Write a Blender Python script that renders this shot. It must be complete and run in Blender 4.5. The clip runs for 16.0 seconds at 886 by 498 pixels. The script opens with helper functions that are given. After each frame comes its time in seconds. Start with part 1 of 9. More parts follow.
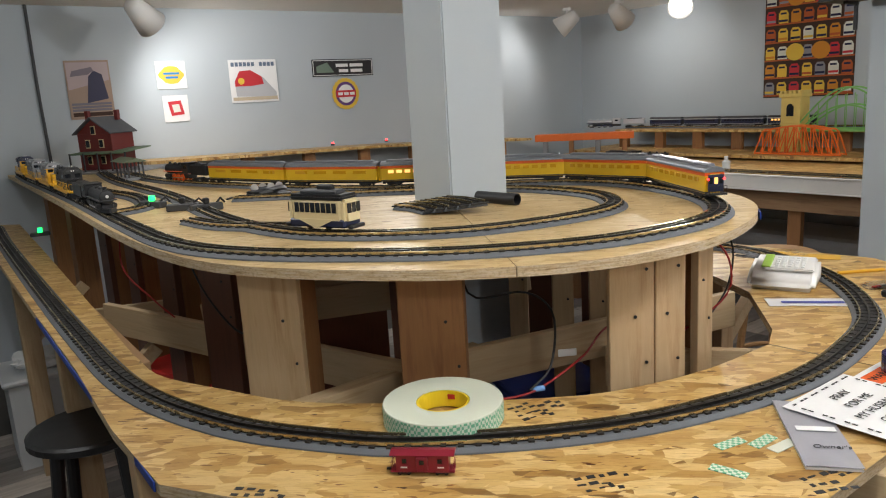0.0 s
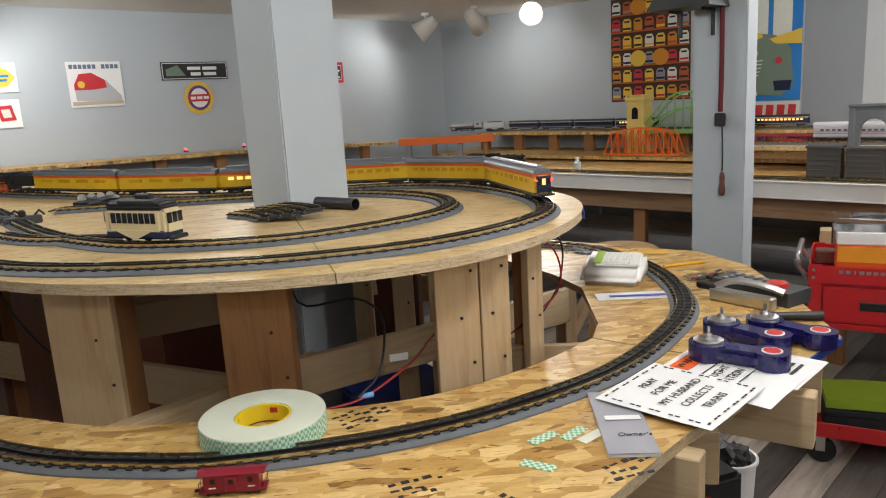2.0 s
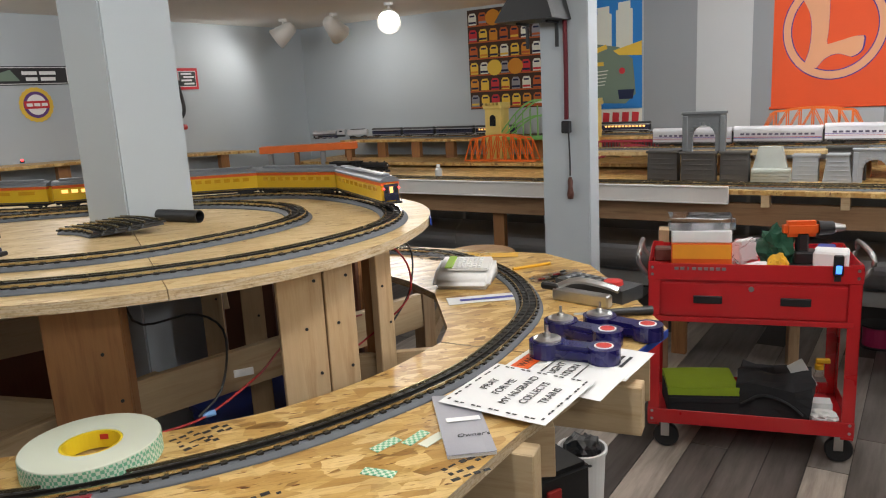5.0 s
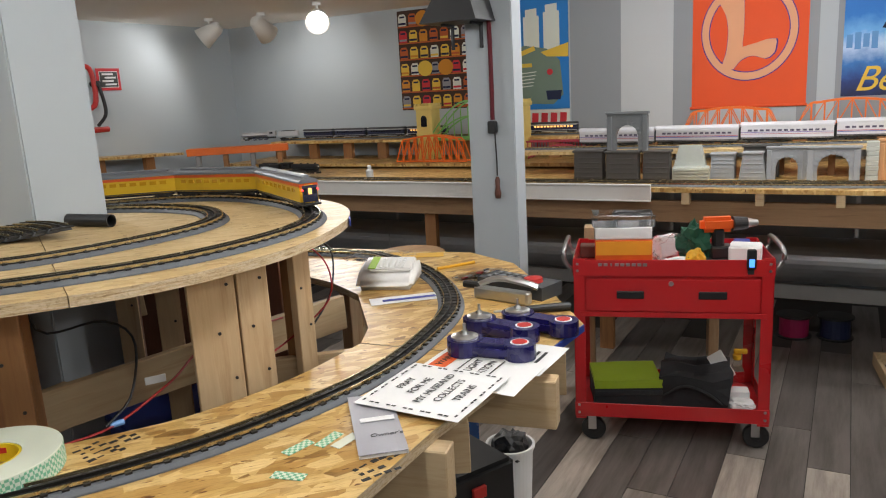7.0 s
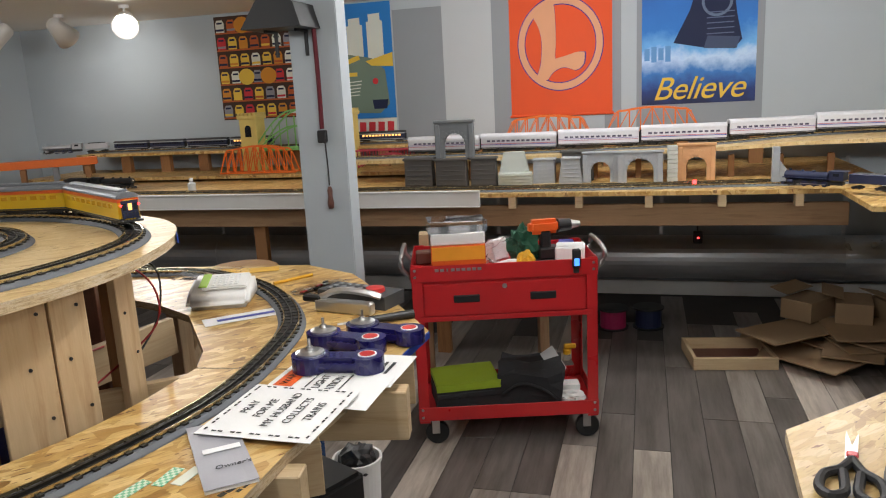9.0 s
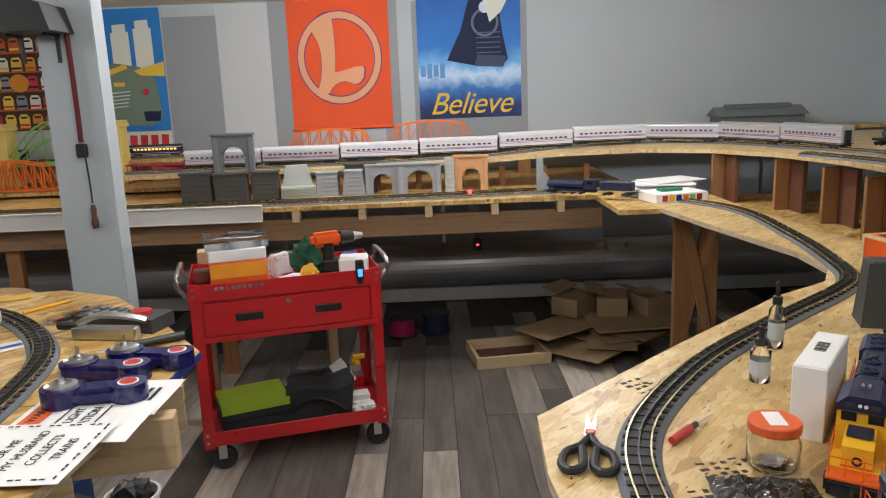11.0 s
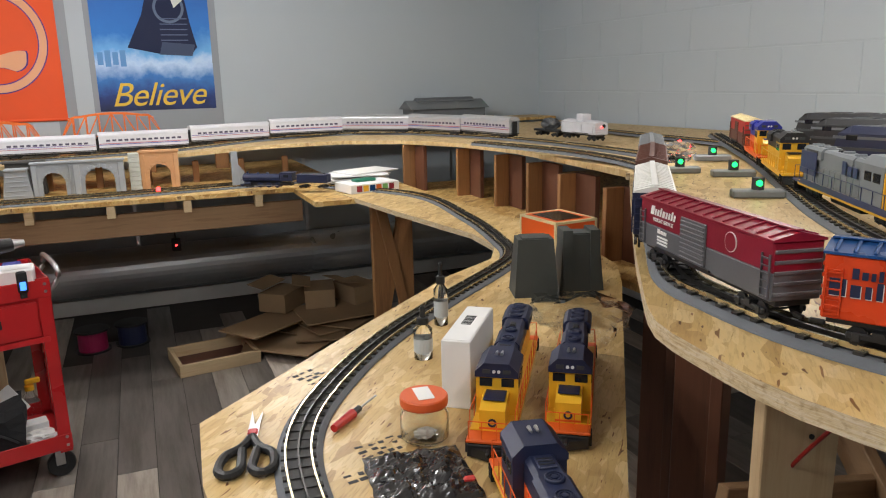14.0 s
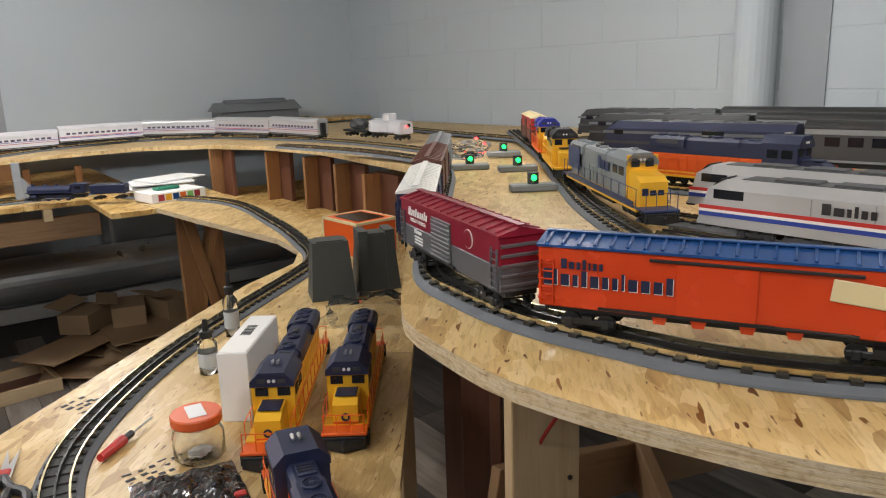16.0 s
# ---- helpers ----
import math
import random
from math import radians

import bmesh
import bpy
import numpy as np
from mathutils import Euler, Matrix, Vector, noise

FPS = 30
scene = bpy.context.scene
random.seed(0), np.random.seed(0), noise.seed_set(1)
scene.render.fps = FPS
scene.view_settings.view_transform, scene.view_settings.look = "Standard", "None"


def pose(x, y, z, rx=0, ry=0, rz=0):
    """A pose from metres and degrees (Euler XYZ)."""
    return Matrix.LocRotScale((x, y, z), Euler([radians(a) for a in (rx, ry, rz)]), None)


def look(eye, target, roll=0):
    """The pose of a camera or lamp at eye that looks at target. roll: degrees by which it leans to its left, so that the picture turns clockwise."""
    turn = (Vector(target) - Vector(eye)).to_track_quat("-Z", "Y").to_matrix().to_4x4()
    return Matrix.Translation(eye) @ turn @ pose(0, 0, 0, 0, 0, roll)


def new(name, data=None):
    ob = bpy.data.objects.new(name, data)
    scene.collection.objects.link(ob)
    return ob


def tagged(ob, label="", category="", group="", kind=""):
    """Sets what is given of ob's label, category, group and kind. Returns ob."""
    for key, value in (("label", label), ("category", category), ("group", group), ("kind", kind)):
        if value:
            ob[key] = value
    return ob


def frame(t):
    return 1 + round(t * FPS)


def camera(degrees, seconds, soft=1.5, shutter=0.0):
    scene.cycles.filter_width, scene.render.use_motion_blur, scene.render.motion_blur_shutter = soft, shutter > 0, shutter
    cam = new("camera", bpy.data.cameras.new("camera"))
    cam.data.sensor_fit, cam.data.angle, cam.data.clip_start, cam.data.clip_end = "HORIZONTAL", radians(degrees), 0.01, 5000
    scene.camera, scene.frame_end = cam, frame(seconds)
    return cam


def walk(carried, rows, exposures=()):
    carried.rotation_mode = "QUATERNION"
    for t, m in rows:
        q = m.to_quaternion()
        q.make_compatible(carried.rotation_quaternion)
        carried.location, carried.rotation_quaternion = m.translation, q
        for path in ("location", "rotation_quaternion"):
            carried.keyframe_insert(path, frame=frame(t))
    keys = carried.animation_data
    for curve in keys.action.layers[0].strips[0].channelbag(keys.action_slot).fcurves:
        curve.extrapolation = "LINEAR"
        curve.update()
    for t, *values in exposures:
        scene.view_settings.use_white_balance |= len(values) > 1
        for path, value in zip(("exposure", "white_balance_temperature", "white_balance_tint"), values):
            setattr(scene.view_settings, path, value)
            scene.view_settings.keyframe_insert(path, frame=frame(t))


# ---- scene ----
cam = camera(61.9, 16.0, soft=1.1)
METRES, EYE, TILT, LEAN, TURN = 0.50, 1.28, 0.0, 0.0, 0.0
PATH = [
    (0, (0.086, 0.048, 1.349), (-0.078, 2.0, 0.945), -3.4),
    (0.5, (0.108, 0.063, 1.343), (0.028, 2.017, 0.924), -3.7),
    (1, (0.135, 0.067, 1.344), (0.145, 2.022, 0.925), -3.6),
    (1.5, (0.167, 0.063, 1.343), (0.266, 2.018, 0.934), -3.6),
    (2, (0.182, 0.062, 1.343), (0.342, 2.012, 0.931), -3.4),
    (2.5, (0.173, 0.061, 1.346), (0.359, 2.009, 0.935), -3.4),
    (3, (0.186, 0.056, 1.344), (0.43, 2.0, 0.941), -3.4),
    (3.5, (0.201, 0.056, 1.342), (0.522, 1.988, 0.94), -3.2),
    (4, (0.217, 0.059, 1.339), (0.611, 1.978, 0.935), -3.0),
    (4.2, (0.219, 0.059, 1.34), (0.646, 1.97, 0.932), -2.9),
    (6.3, (0.268, 0.022, 1.348), (0.822, 1.898, 0.931), -3.4),
    (6.5, (0.271, 0.04, 1.34), (0.846, 1.908, 0.921), -3.2),
    (7, (0.275, 0.03, 1.341), (0.925, 1.874, 0.921), -3.2),
    (7.5, (0.252, 0.062, 1.342), (1.057, 1.844, 0.926), -3.0),
    (8, (0.244, 0.063, 1.343), (1.157, 1.794, 0.934), -2.9),
    (8.5, (0.255, 0.07, 1.337), (1.24, 1.762, 0.927), -2.9),
    (8.7, (0.26, 0.068, 1.337), (1.272, 1.742, 0.923), -3.0),
    (10.8, (0.289, 0.032, 1.334), (1.726, 1.361, 0.924), -2.1),
    (11, (0.293, 0.023, 1.334), (1.769, 1.309, 0.925), -2.2),
    (11.5, (0.309, 0.009, 1.329), (1.879, 1.177, 0.914), -2.2),
    (12, (0.324, 0.001, 1.324), (1.958, 1.071, 0.893), -2.0),
    (12.5, (0.336, -0.005, 1.319), (2.027, 0.962, 0.865), -1.6),
    (13, (0.356, -0.013, 1.315), (2.104, 0.838, 0.843), -1.2),
    (13.5, (0.361, -0.027, 1.321), (2.155, 0.726, 0.855), -1.3),
    (14, (0.364, -0.05, 1.324), (2.203, 0.597, 0.876), -1.3),
    (14.5, (0.365, -0.076, 1.328), (2.242, 0.449, 0.882), -1.3),
    (15, (0.377, -0.098, 1.328), (2.283, 0.303, 0.873), -1.4),
    (15.5, (0.382, -0.119, 1.328), (2.304, 0.189, 0.87), -1.6),
    (16, (0.38, -0.141, 1.33), (2.313, 0.078, 0.867), -1.9),
]
walk(cam, [(t, look(eye, target, roll)) for t, eye, target, roll in PATH])

# ---- light ----
world = bpy.data.worlds.new("world")
scene.world = world
world.use_nodes = True
world.node_tree.nodes["Background"].inputs[0].default_value = (0.75, 0.8, 0.9, 1)
world.node_tree.nodes["Background"].inputs[1].default_value = 0.025
scene.view_settings.exposure = 0.7

# room axes: along the poster wall (s), out from it (m), up (z)
UX, UY = 0.663, -0.749
YAW = math.degrees(math.atan2(UY, UX))
FLOOR_Z, TABLE_Z, DECK_Z, CEIL_Z = 0.0, 0.85, 1.08, 1.93
S0, S1, M1 = -2.62, 4.75, 6.6


def R(s, m, z=0.0):
    return Vector((2.55 + s * UX - m * 0.749, 4.63 + s * UY - m * 0.663, z))


def RP(s, m, z, turn=0.0):
    v = R(s, m, z)
    return pose(v.x, v.y, v.z, 0, 0, YAW + turn)


def lamp(name, kind, where, energy, color, size=0.1, target=None, cone=120, blend=0.8):
    data = bpy.data.lights.new(name, kind)
    data.energy, data.color = energy, color
    if kind == "AREA":
        data.shape, data.size, data.size_y = "RECTANGLE", size, size
    elif kind == "SPOT":
        data.spot_size, data.spot_blend, data.shadow_soft_size = radians(cone), blend, size
    else:
        data.shadow_soft_size = size
    ob = new(name, data)
    ob.matrix_world = look(where, target or (where[0], where[1] + 0.001, 0))
    return ob


# ---- materials ----
def nodes_of(name):
    m = bpy.data.materials.new(name)
    m.use_nodes = True
    nt = m.node_tree
    return m, nt, nt.nodes["Principled BSDF"]


def add(nt, kind, **inputs):
    n = nt.nodes.new(kind)
    for k, v in inputs.items():
        n.inputs[k.replace("_", " ")].default_value = v
    return n


def rgba(c):
    return (c[0], c[1], c[2], 1.0)


def mix(nt, fac, a, b, mode="MIX"):
    n = nt.nodes.new("ShaderNodeMix")
    n.data_type, n.blend_type = "RGBA", mode
    for sock, v in ((n.inputs[0], fac), (n.inputs[6], a), (n.inputs[7], b)):
        if hasattr(v, "is_linked"):
            nt.links.new(v, sock)
        else:
            sock.default_value = v
    return n.outputs[2]


def ramp(nt, src, stops):
    n = nt.nodes.new("ShaderNodeValToRGB")
    while len(n.color_ramp.elements) < len(stops):
        n.color_ramp.elements.new(0.5)
    for el, (p, c) in zip(n.color_ramp.elements, stops):
        el.position, el.color = p, rgba(c)
    nt.links.new(src, n.inputs[0])
    return n.outputs[0]


def coords(nt, scale=(1, 1, 1), turn=0.0, which="Object"):
    tc = nt.nodes.new("ShaderNodeTexCoord")
    mp = nt.nodes.new("ShaderNodeMapping")
    mp.inputs["Scale"].default_value = scale
    mp.inputs["Rotation"].default_value = (0, 0, radians(turn))
    nt.links.new(tc.outputs[which], mp.inputs[0])
    return mp.outputs[0]


def noise_tex(nt, vec, scale, detail=4.0, rough=0.6):
    n = add(nt, "ShaderNodeTexNoise", Scale=scale, Detail=detail, Roughness=rough)
    nt.links.new(vec, n.inputs["Vector"])
    return n.outputs["Fac"]


def bump(nt, bsdf, height, strength=0.2, distance=0.002):
    n = add(nt, "ShaderNodeBump", Strength=strength, Distance=distance)
    nt.links.new(height, n.inputs["Height"])
    nt.links.new(n.outputs[0], bsdf.inputs["Normal"])


def mat(name, c, rough=0.5, metal=0.0, vary=0.18, scale=30.0, relief=0.12, coat=0.0, per_piece=0.0):
    """A painted, plastic or metal surface with grain and blotches at two scales."""
    m, nt, b = nodes_of(name)
    v = coords(nt)
    fine, broad = noise_tex(nt, v, scale * 6), noise_tex(nt, v, scale * 0.4, 3)
    dark = rgba([x * (1 - vary) for x in c])
    light = rgba([min(1, x * (1 + vary * 0.6)) for x in c])
    col = mix(nt, broad, dark, light)
    col = mix(nt, ramp(nt, fine, [(0.35, (1 - vary, 1 - vary, 1 - vary)), (0.7, (1, 1, 1))]), rgba([x * (1 - vary * 0.5) for x in c]), col)
    if per_piece:
        oi = nt.nodes.new("ShaderNodeObjectInfo")
        tone = ramp(nt, oi.outputs["Random"], [(0, (1 - per_piece,) * 3), (1, (1, 1, 1))])
        col = mix(nt, 1.0, col, tone, "MULTIPLY")
    nt.links.new(col, b.inputs["Base Color"])
    rr = add(nt, "ShaderNodeMapRange")
    rr.inputs["To Min"].default_value, rr.inputs["To Max"].default_value = max(0.03, rough - 0.1), min(1, rough + 0.12)
    nt.links.new(broad, rr.inputs[0])
    nt.links.new(rr.outputs[0], b.inputs["Roughness"])
    b.inputs["Metallic"].default_value = metal
    b.inputs["Coat Weight"].default_value = coat
    if relief:
        bump(nt, b, fine, relief, 0.001)
    return m


def wood(name, light, dark, rough=0.6, scale=1.0, axis="X", per_piece=0.25):
    """Sawn softwood: grain drawn out along one axis, knots, a tone of its own for each piece."""
    m, nt, b = nodes_of(name)
    st = {"X": (2, 26, 26), "Y": (26, 2, 26), "Z": (26, 26, 2)}[axis]
    oi = nt.nodes.new("ShaderNodeObjectInfo")
    v0 = coords(nt, tuple(x * scale for x in st))
    sh = nt.nodes.new("ShaderNodeVectorMath")
    sh.operation = "ADD"
    nt.links.new(v0, sh.inputs[0])
    nt.links.new(oi.outputs["Random"], sh.inputs[1])
    v = sh.outputs[0]
    grain, fine = noise_tex(nt, v, 1.6, 6, 0.65), noise_tex(nt, v, 6, 3)
    col = ramp(nt, grain, [(0.3, dark), (0.48, light), (0.62, [x * 0.93 for x in light]), (0.75, [x * 0.72 for x in light])])
    col = mix(nt, 0.25, col, ramp(nt, fine, [(0.3, dark), (0.7, light)]))
    kn = add(nt, "ShaderNodeTexVoronoi", Scale=3.2)
    nt.links.new(coords(nt, (1, 1, 1)), kn.inputs["Vector"])
    knot = ramp(nt, kn.outputs["Distance"], [(0.025, (0.22, 0.12, 0.06)), (0.05, (1, 1, 1))])
    col = mix(nt, 0.8, col, knot, "MULTIPLY")
    tone = ramp(nt, oi.outputs["Random"], [(0, (1 - per_piece, 1 - per_piece, 1 - per_piece)), (1, (1, 1, 1))])
    col = mix(nt, 1.0, col, tone, "MULTIPLY")
    nt.links.new(col, b.inputs["Base Color"])
    b.inputs["Roughness"].default_value = rough
    bump(nt, b, grain, 0.15, 0.001)
    return m


def osb_mat(name, tones, rough=0.42):
    """Strand board: layers of long pressed flakes lying every way, each with its own fibre."""
    m, nt, b = nodes_of(name)
    base = coords(nt)
    warp = add(nt, "ShaderNodeTexNoise", Scale=7.0, Detail=3.0)
    nt.links.new(base, warp.inputs["Vector"])
    col, hgt = None, None
    for i, (turn, sc) in enumerate(((15, 1.0), (78, 1.15), (-40, 0.9), (110, 1.05), (48, 1.3), (-12, 1.1))):
        v = coords(nt, (19 * sc, 50 * sc, 30), turn)
        add2 = nt.nodes.new("ShaderNodeVectorMath")
        add2.operation = "MULTIPLY_ADD"
        nt.links.new(warp.outputs["Color"], add2.inputs[0])
        add2.inputs[1].default_value = (1.8, 1.8, 1.1)
        nt.links.new(v, add2.inputs[2])
        vo = add(nt, "ShaderNodeTexVoronoi", Scale=1.0, Randomness=1.0)
        nt.links.new(add2.outputs[0], vo.inputs["Vector"])
        bw = nt.nodes.new("ShaderNodeSeparateColor")
        nt.links.new(vo.outputs["Color"], bw.inputs[0])
        c = ramp(nt, bw.outputs[0], [(0.0, tones[0]), (0.1, tones[1]), (0.5, tones[2]), (0.9, tones[3]), (1.0, tones[1])])
        fib = noise_tex(nt, coords(nt, (26 * sc, 230 * sc, 60), turn), 1.0, 4, 0.65)
        c = mix(nt, 1.0, c, ramp(nt, fib, [(0.3, (0.68, 0.6, 0.5)), (0.5, (1, 1, 1)), (0.72, (1.0, 0.97, 0.9))]), "MULTIPLY")
        if col is None:
            col, hgt = c, vo.outputs["Distance"]
        else:
            pick = ramp(nt, bw.outputs[1], [(0.44, (0, 0, 0)), (0.52, (0.85, 0.85, 0.85))])
            col = mix(nt, pick, col, c)
    spots = noise_tex(nt, coords(nt, (34, 105, 30), -20), 1.0, 1)
    col = mix(nt, 1.0, col, ramp(nt, spots, [(0.24, (0.2, 0.1, 0.05)), (0.265, (1, 1, 1))]), "MULTIPLY")
    slivers = noise_tex(nt, coords(nt, (30, 140, 30), 50), 1.0, 1)
    col = mix(nt, 1.0, col, ramp(nt, slivers, [(0.26, (0.34, 0.2, 0.1)), (0.29, (1, 1, 1))]), "MULTIPLY")
    blotch = noise_tex(nt, base, 2.2, 3)
    col = mix(nt, 1.0, col, ramp(nt, blotch, [(0.3, (0.84, 0.81, 0.76)), (0.7, (1, 1, 1))]), "MULTIPLY")
    nt.links.new(col, b.inputs["Base Color"])
    b.inputs["Roughness"].default_value = rough
    bump(nt, b, hgt, 0.25, 0.001)
    return m


def glass(name, c=(0.95, 0.97, 0.96), rough=0.03, thin=True):
    m, nt, b = nodes_of(name)
    b.inputs["Base Color"].default_value = rgba(c)
    b.inputs["Roughness"].default_value = rough
    b.inputs["Transmission Weight"].default_value = 1.0
    b.inputs["IOR"].default_value = 1.03 if thin else 1.45
    b.inputs["Coat Weight"].default_value = 0.5 if thin else 0.0
    sm = noise_tex(nt, coords(nt), 60, 3)
    bump(nt, b, sm, 0.15, 0.001)
    return m


def glow(name, c, strength):
    m, nt, b = nodes_of(name)
    b.inputs["Base Color"].default_value = rgba(c)
    b.inputs["Emission Color"].default_value = rgba(c)
    b.inputs["Emission Strength"].default_value = strength
    return m


OSB = osb_mat("strand_board", [(0.17, 0.08, 0.02), (0.42, 0.23, 0.06), (0.58, 0.37, 0.12), (0.78, 0.58, 0.27), (0.2, 0.09, 0.03)])
PLY = osb_mat("deck_board", [(0.42, 0.27, 0.11), (0.54, 0.38, 0.17), (0.61, 0.45, 0.22), (0.69, 0.54, 0.3), (0.4, 0.25, 0.1)], 0.5)
OSB_PALE = osb_mat("pale_strand_board", [(0.36, 0.21, 0.07), (0.54, 0.36, 0.14), (0.64, 0.46, 0.2), (0.75, 0.58, 0.31), (0.34, 0.18, 0.07)])
PINE_Z = wood("pine_upright", (0.62, 0.45, 0.26), (0.42, 0.26, 0.12), axis="Z")
PINE_X = wood("pine_beam", (0.66, 0.5, 0.3), (0.46, 0.3, 0.15), axis="X")
FIR_Z = wood("brown_stained_upright", (0.36, 0.17, 0.06), (0.2, 0.085, 0.03), axis="Z")
FIR_X = wood("brown_fir_beam", (0.4, 0.24, 0.12), (0.24, 0.13, 0.06), axis="X")
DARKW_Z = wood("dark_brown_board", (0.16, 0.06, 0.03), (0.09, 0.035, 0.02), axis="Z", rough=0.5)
ROADBED = mat("grey_roadbed", (0.115, 0.125, 0.14), 0.65, 0, 0.25, 60, 0.35)
TIE = mat("black_tie", (0.018, 0.016, 0.015), 0.6, 0, 0.3, 60)
RAIL = mat("nickel_rail", (0.62, 0.52, 0.32), 0.24, 0.95, 0.35, 60, 0.05)
WALL = mat("grey_wall_paint", (0.43, 0.475, 0.505), 0.7, 0, 0.05, 3, 0.25)
CEILM = mat("white_ceiling_paint", (0.8, 0.78, 0.74), 0.85, 0, 0.05, 4, 0.3)
WHITE = mat("white_plastic", (0.78, 0.77, 0.74), 0.45, 0, 0.08)
BLACK = mat("black_plastic", (0.014, 0.014, 0.015), 0.45, 0, 0.3)
STEEL = mat("bright_steel", (0.6, 0.6, 0.6), 0.3, 1.0, 0.2)
RED = mat("red_cart_paint", (0.5, 0.012, 0.016), 0.3, 0, 0.15, 12, 0.03, 0.4)


# ---- mesh helpers ----
def part(name, bm, material, parent=None, label="", smooth=False):
    me = bpy.data.meshes.new(name)
    bmesh.ops.recalc_face_normals(bm, faces=bm.faces)
    bm.to_mesh(me)
    bm.free()
    for m in material if isinstance(material, (list, tuple)) else (material,):
        me.materials.append(m)
    if smooth:
        for p in me.polygons:
            p.use_smooth = True
    ob = new(name, me)
    if parent is not None:
        ob.parent = parent
    return tagged(ob, label)


def thing(name, label, category, group="", kind="", at=None):
    ob = new(name)
    ob.empty_display_size = 0.05
    tagged(ob, label, category, group, kind)
    if at is not None:
        ob.matrix_world = at
    return ob


def box(bm, size, at=(0, 0, 0), bevel=0.0, m=None, segs=1):
    """Adds a box with its middle at the place given."""
    mx = (m or Matrix()) @ Matrix.Translation(at) @ Matrix.Diagonal((*size, 1))
    r = bmesh.ops.create_cube(bm, size=1.0, matrix=mx)
    if bevel:
        es = list({e for v in r["verts"] for e in v.link_edges})
        bmesh.ops.bevel(bm, geom=es, offset=bevel, segments=segs, affect="EDGES", clamp_overlap=True)
    return bm


def B(size, at=(0, 0, 0), bevel=0.0, m=None, segs=1):
    return box(bmesh.new(), size, at, bevel, m, segs)


def cyl(bm, r1, r2, h, at=(0, 0, 0), seg=20, m=None, axis="Z"):
    """A cone or cylinder with its middle at the place given."""
    turn = {"Z": Matrix(), "X": pose(0, 0, 0, 0, 90, 0), "Y": pose(0, 0, 0, 90, 0, 0)}[axis]
    bmesh.ops.create_cone(bm, cap_ends=True, segments=seg, radius1=r1, radius2=r2, depth=h,
                          matrix=(m or Matrix()) @ Matrix.Translation(at) @ turn)
    return bm


def C(r1, r2, h, at=(0, 0, 0), seg=20, m=None, axis="Z"):
    return cyl(bmesh.new(), r1, r2, h, at, seg, m, axis)


def lathe(profile, seg=24, at=(0, 0, 0), caps=True):
    """A turned shape from (radius, height) pairs."""
    bm = bmesh.new()
    rings = []
    for r, z in profile:
        rings.append([bm.verts.new((at[0] + r * math.cos(2 * math.pi * i / seg), at[1] + r * math.sin(2 * math.pi * i / seg), at[2] + z)) for i in range(seg)])
    for a, b in zip(rings, rings[1:]):
        for i in range(seg):
            bm.faces.new((a[i], a[(i + 1) % seg], b[(i + 1) % seg], b[i]))
    for ring in (rings[0], rings[-1]) if caps else ():
        if (ring[0].co - ring[seg // 2].co).length > 1e-5:
            bm.faces.new(ring)
    return bm


def prism(outline, z0, z1, bm=None, m=None):
    """An upright slab over a flat outline."""
    bm = bm or bmesh.new()
    mx = m or Matrix()
    lo = [bm.verts.new(mx @ Vector((p[0], p[1], z0))) for p in outline]
    hi = [bm.verts.new(mx @ Vector((p[0], p[1], z1))) for p in outline]
    bm.faces.new(lo)
    bm.faces.new(hi)
    k = len(outline)
    for i in range(k):
        bm.faces.new((lo[i], lo[(i + 1) % k], hi[(i + 1) % k], hi[i]))
    return bm


def spline(pts, step=0.03):
    """A smooth line through the points, in even steps."""
    P = [Vector(p if len(p) == 3 else (p[0], p[1], 0)) for p in pts]
    P = [P[0] * 2 - P[1]] + P + [P[-1] * 2 - P[-2]]
    fine = []
    for a, b, c, d in zip(P, P[1:], P[2:], P[3:]):
        for i in range(24):
            t = i / 24
            fine.append(0.5 * ((2 * b) + (c - a) * t + (2 * a - 5 * b + 4 * c - d) * t * t + (3 * b - a - 3 * c + d) * t ** 3))
    fine.append(P[-2])
    out, left = [fine[0]], 0.0
    for a, b in zip(fine, fine[1:]):
        seg = (b - a).length
        while seg > 1e-9 and left + seg >= step:
            a = a + (b - a) * ((step - left) / seg)
            seg = (b - a).length
            left = 0.0
            out.append(a)
        left += seg
    return out


def sides(line):
    """For each point of a line, the level direction to its left."""
    out = []
    for i in range(len(line)):
        d = line[min(i + 1, len(line) - 1)] - line[max(i - 1, 0)]
        d.z = 0
        d.normalize()
        out.append(Vector((-d.y, d.x, 0)))
    return out


def sweep(line, section, bm=None, shift=0.0):
    """Carries a cross-section of (across, up) pairs along a line."""
    bm = bm or bmesh.new()
    rows = []
    for p, n in zip(line, sides(line)):
        rows.append([bm.verts.new(p + n * (a + shift) + Vector((0, 0, h))) for a, h in section])
    k = len(section)
    for a, b in zip(rows, rows[1:]):
        for i in range(k):
            bm.faces.new((a[i], a[(i + 1) % k], b[(i + 1) % k], b[i]))
    bm.faces.new(rows[0])
    bm.faces.new(rows[-1][::-1])
    return bm


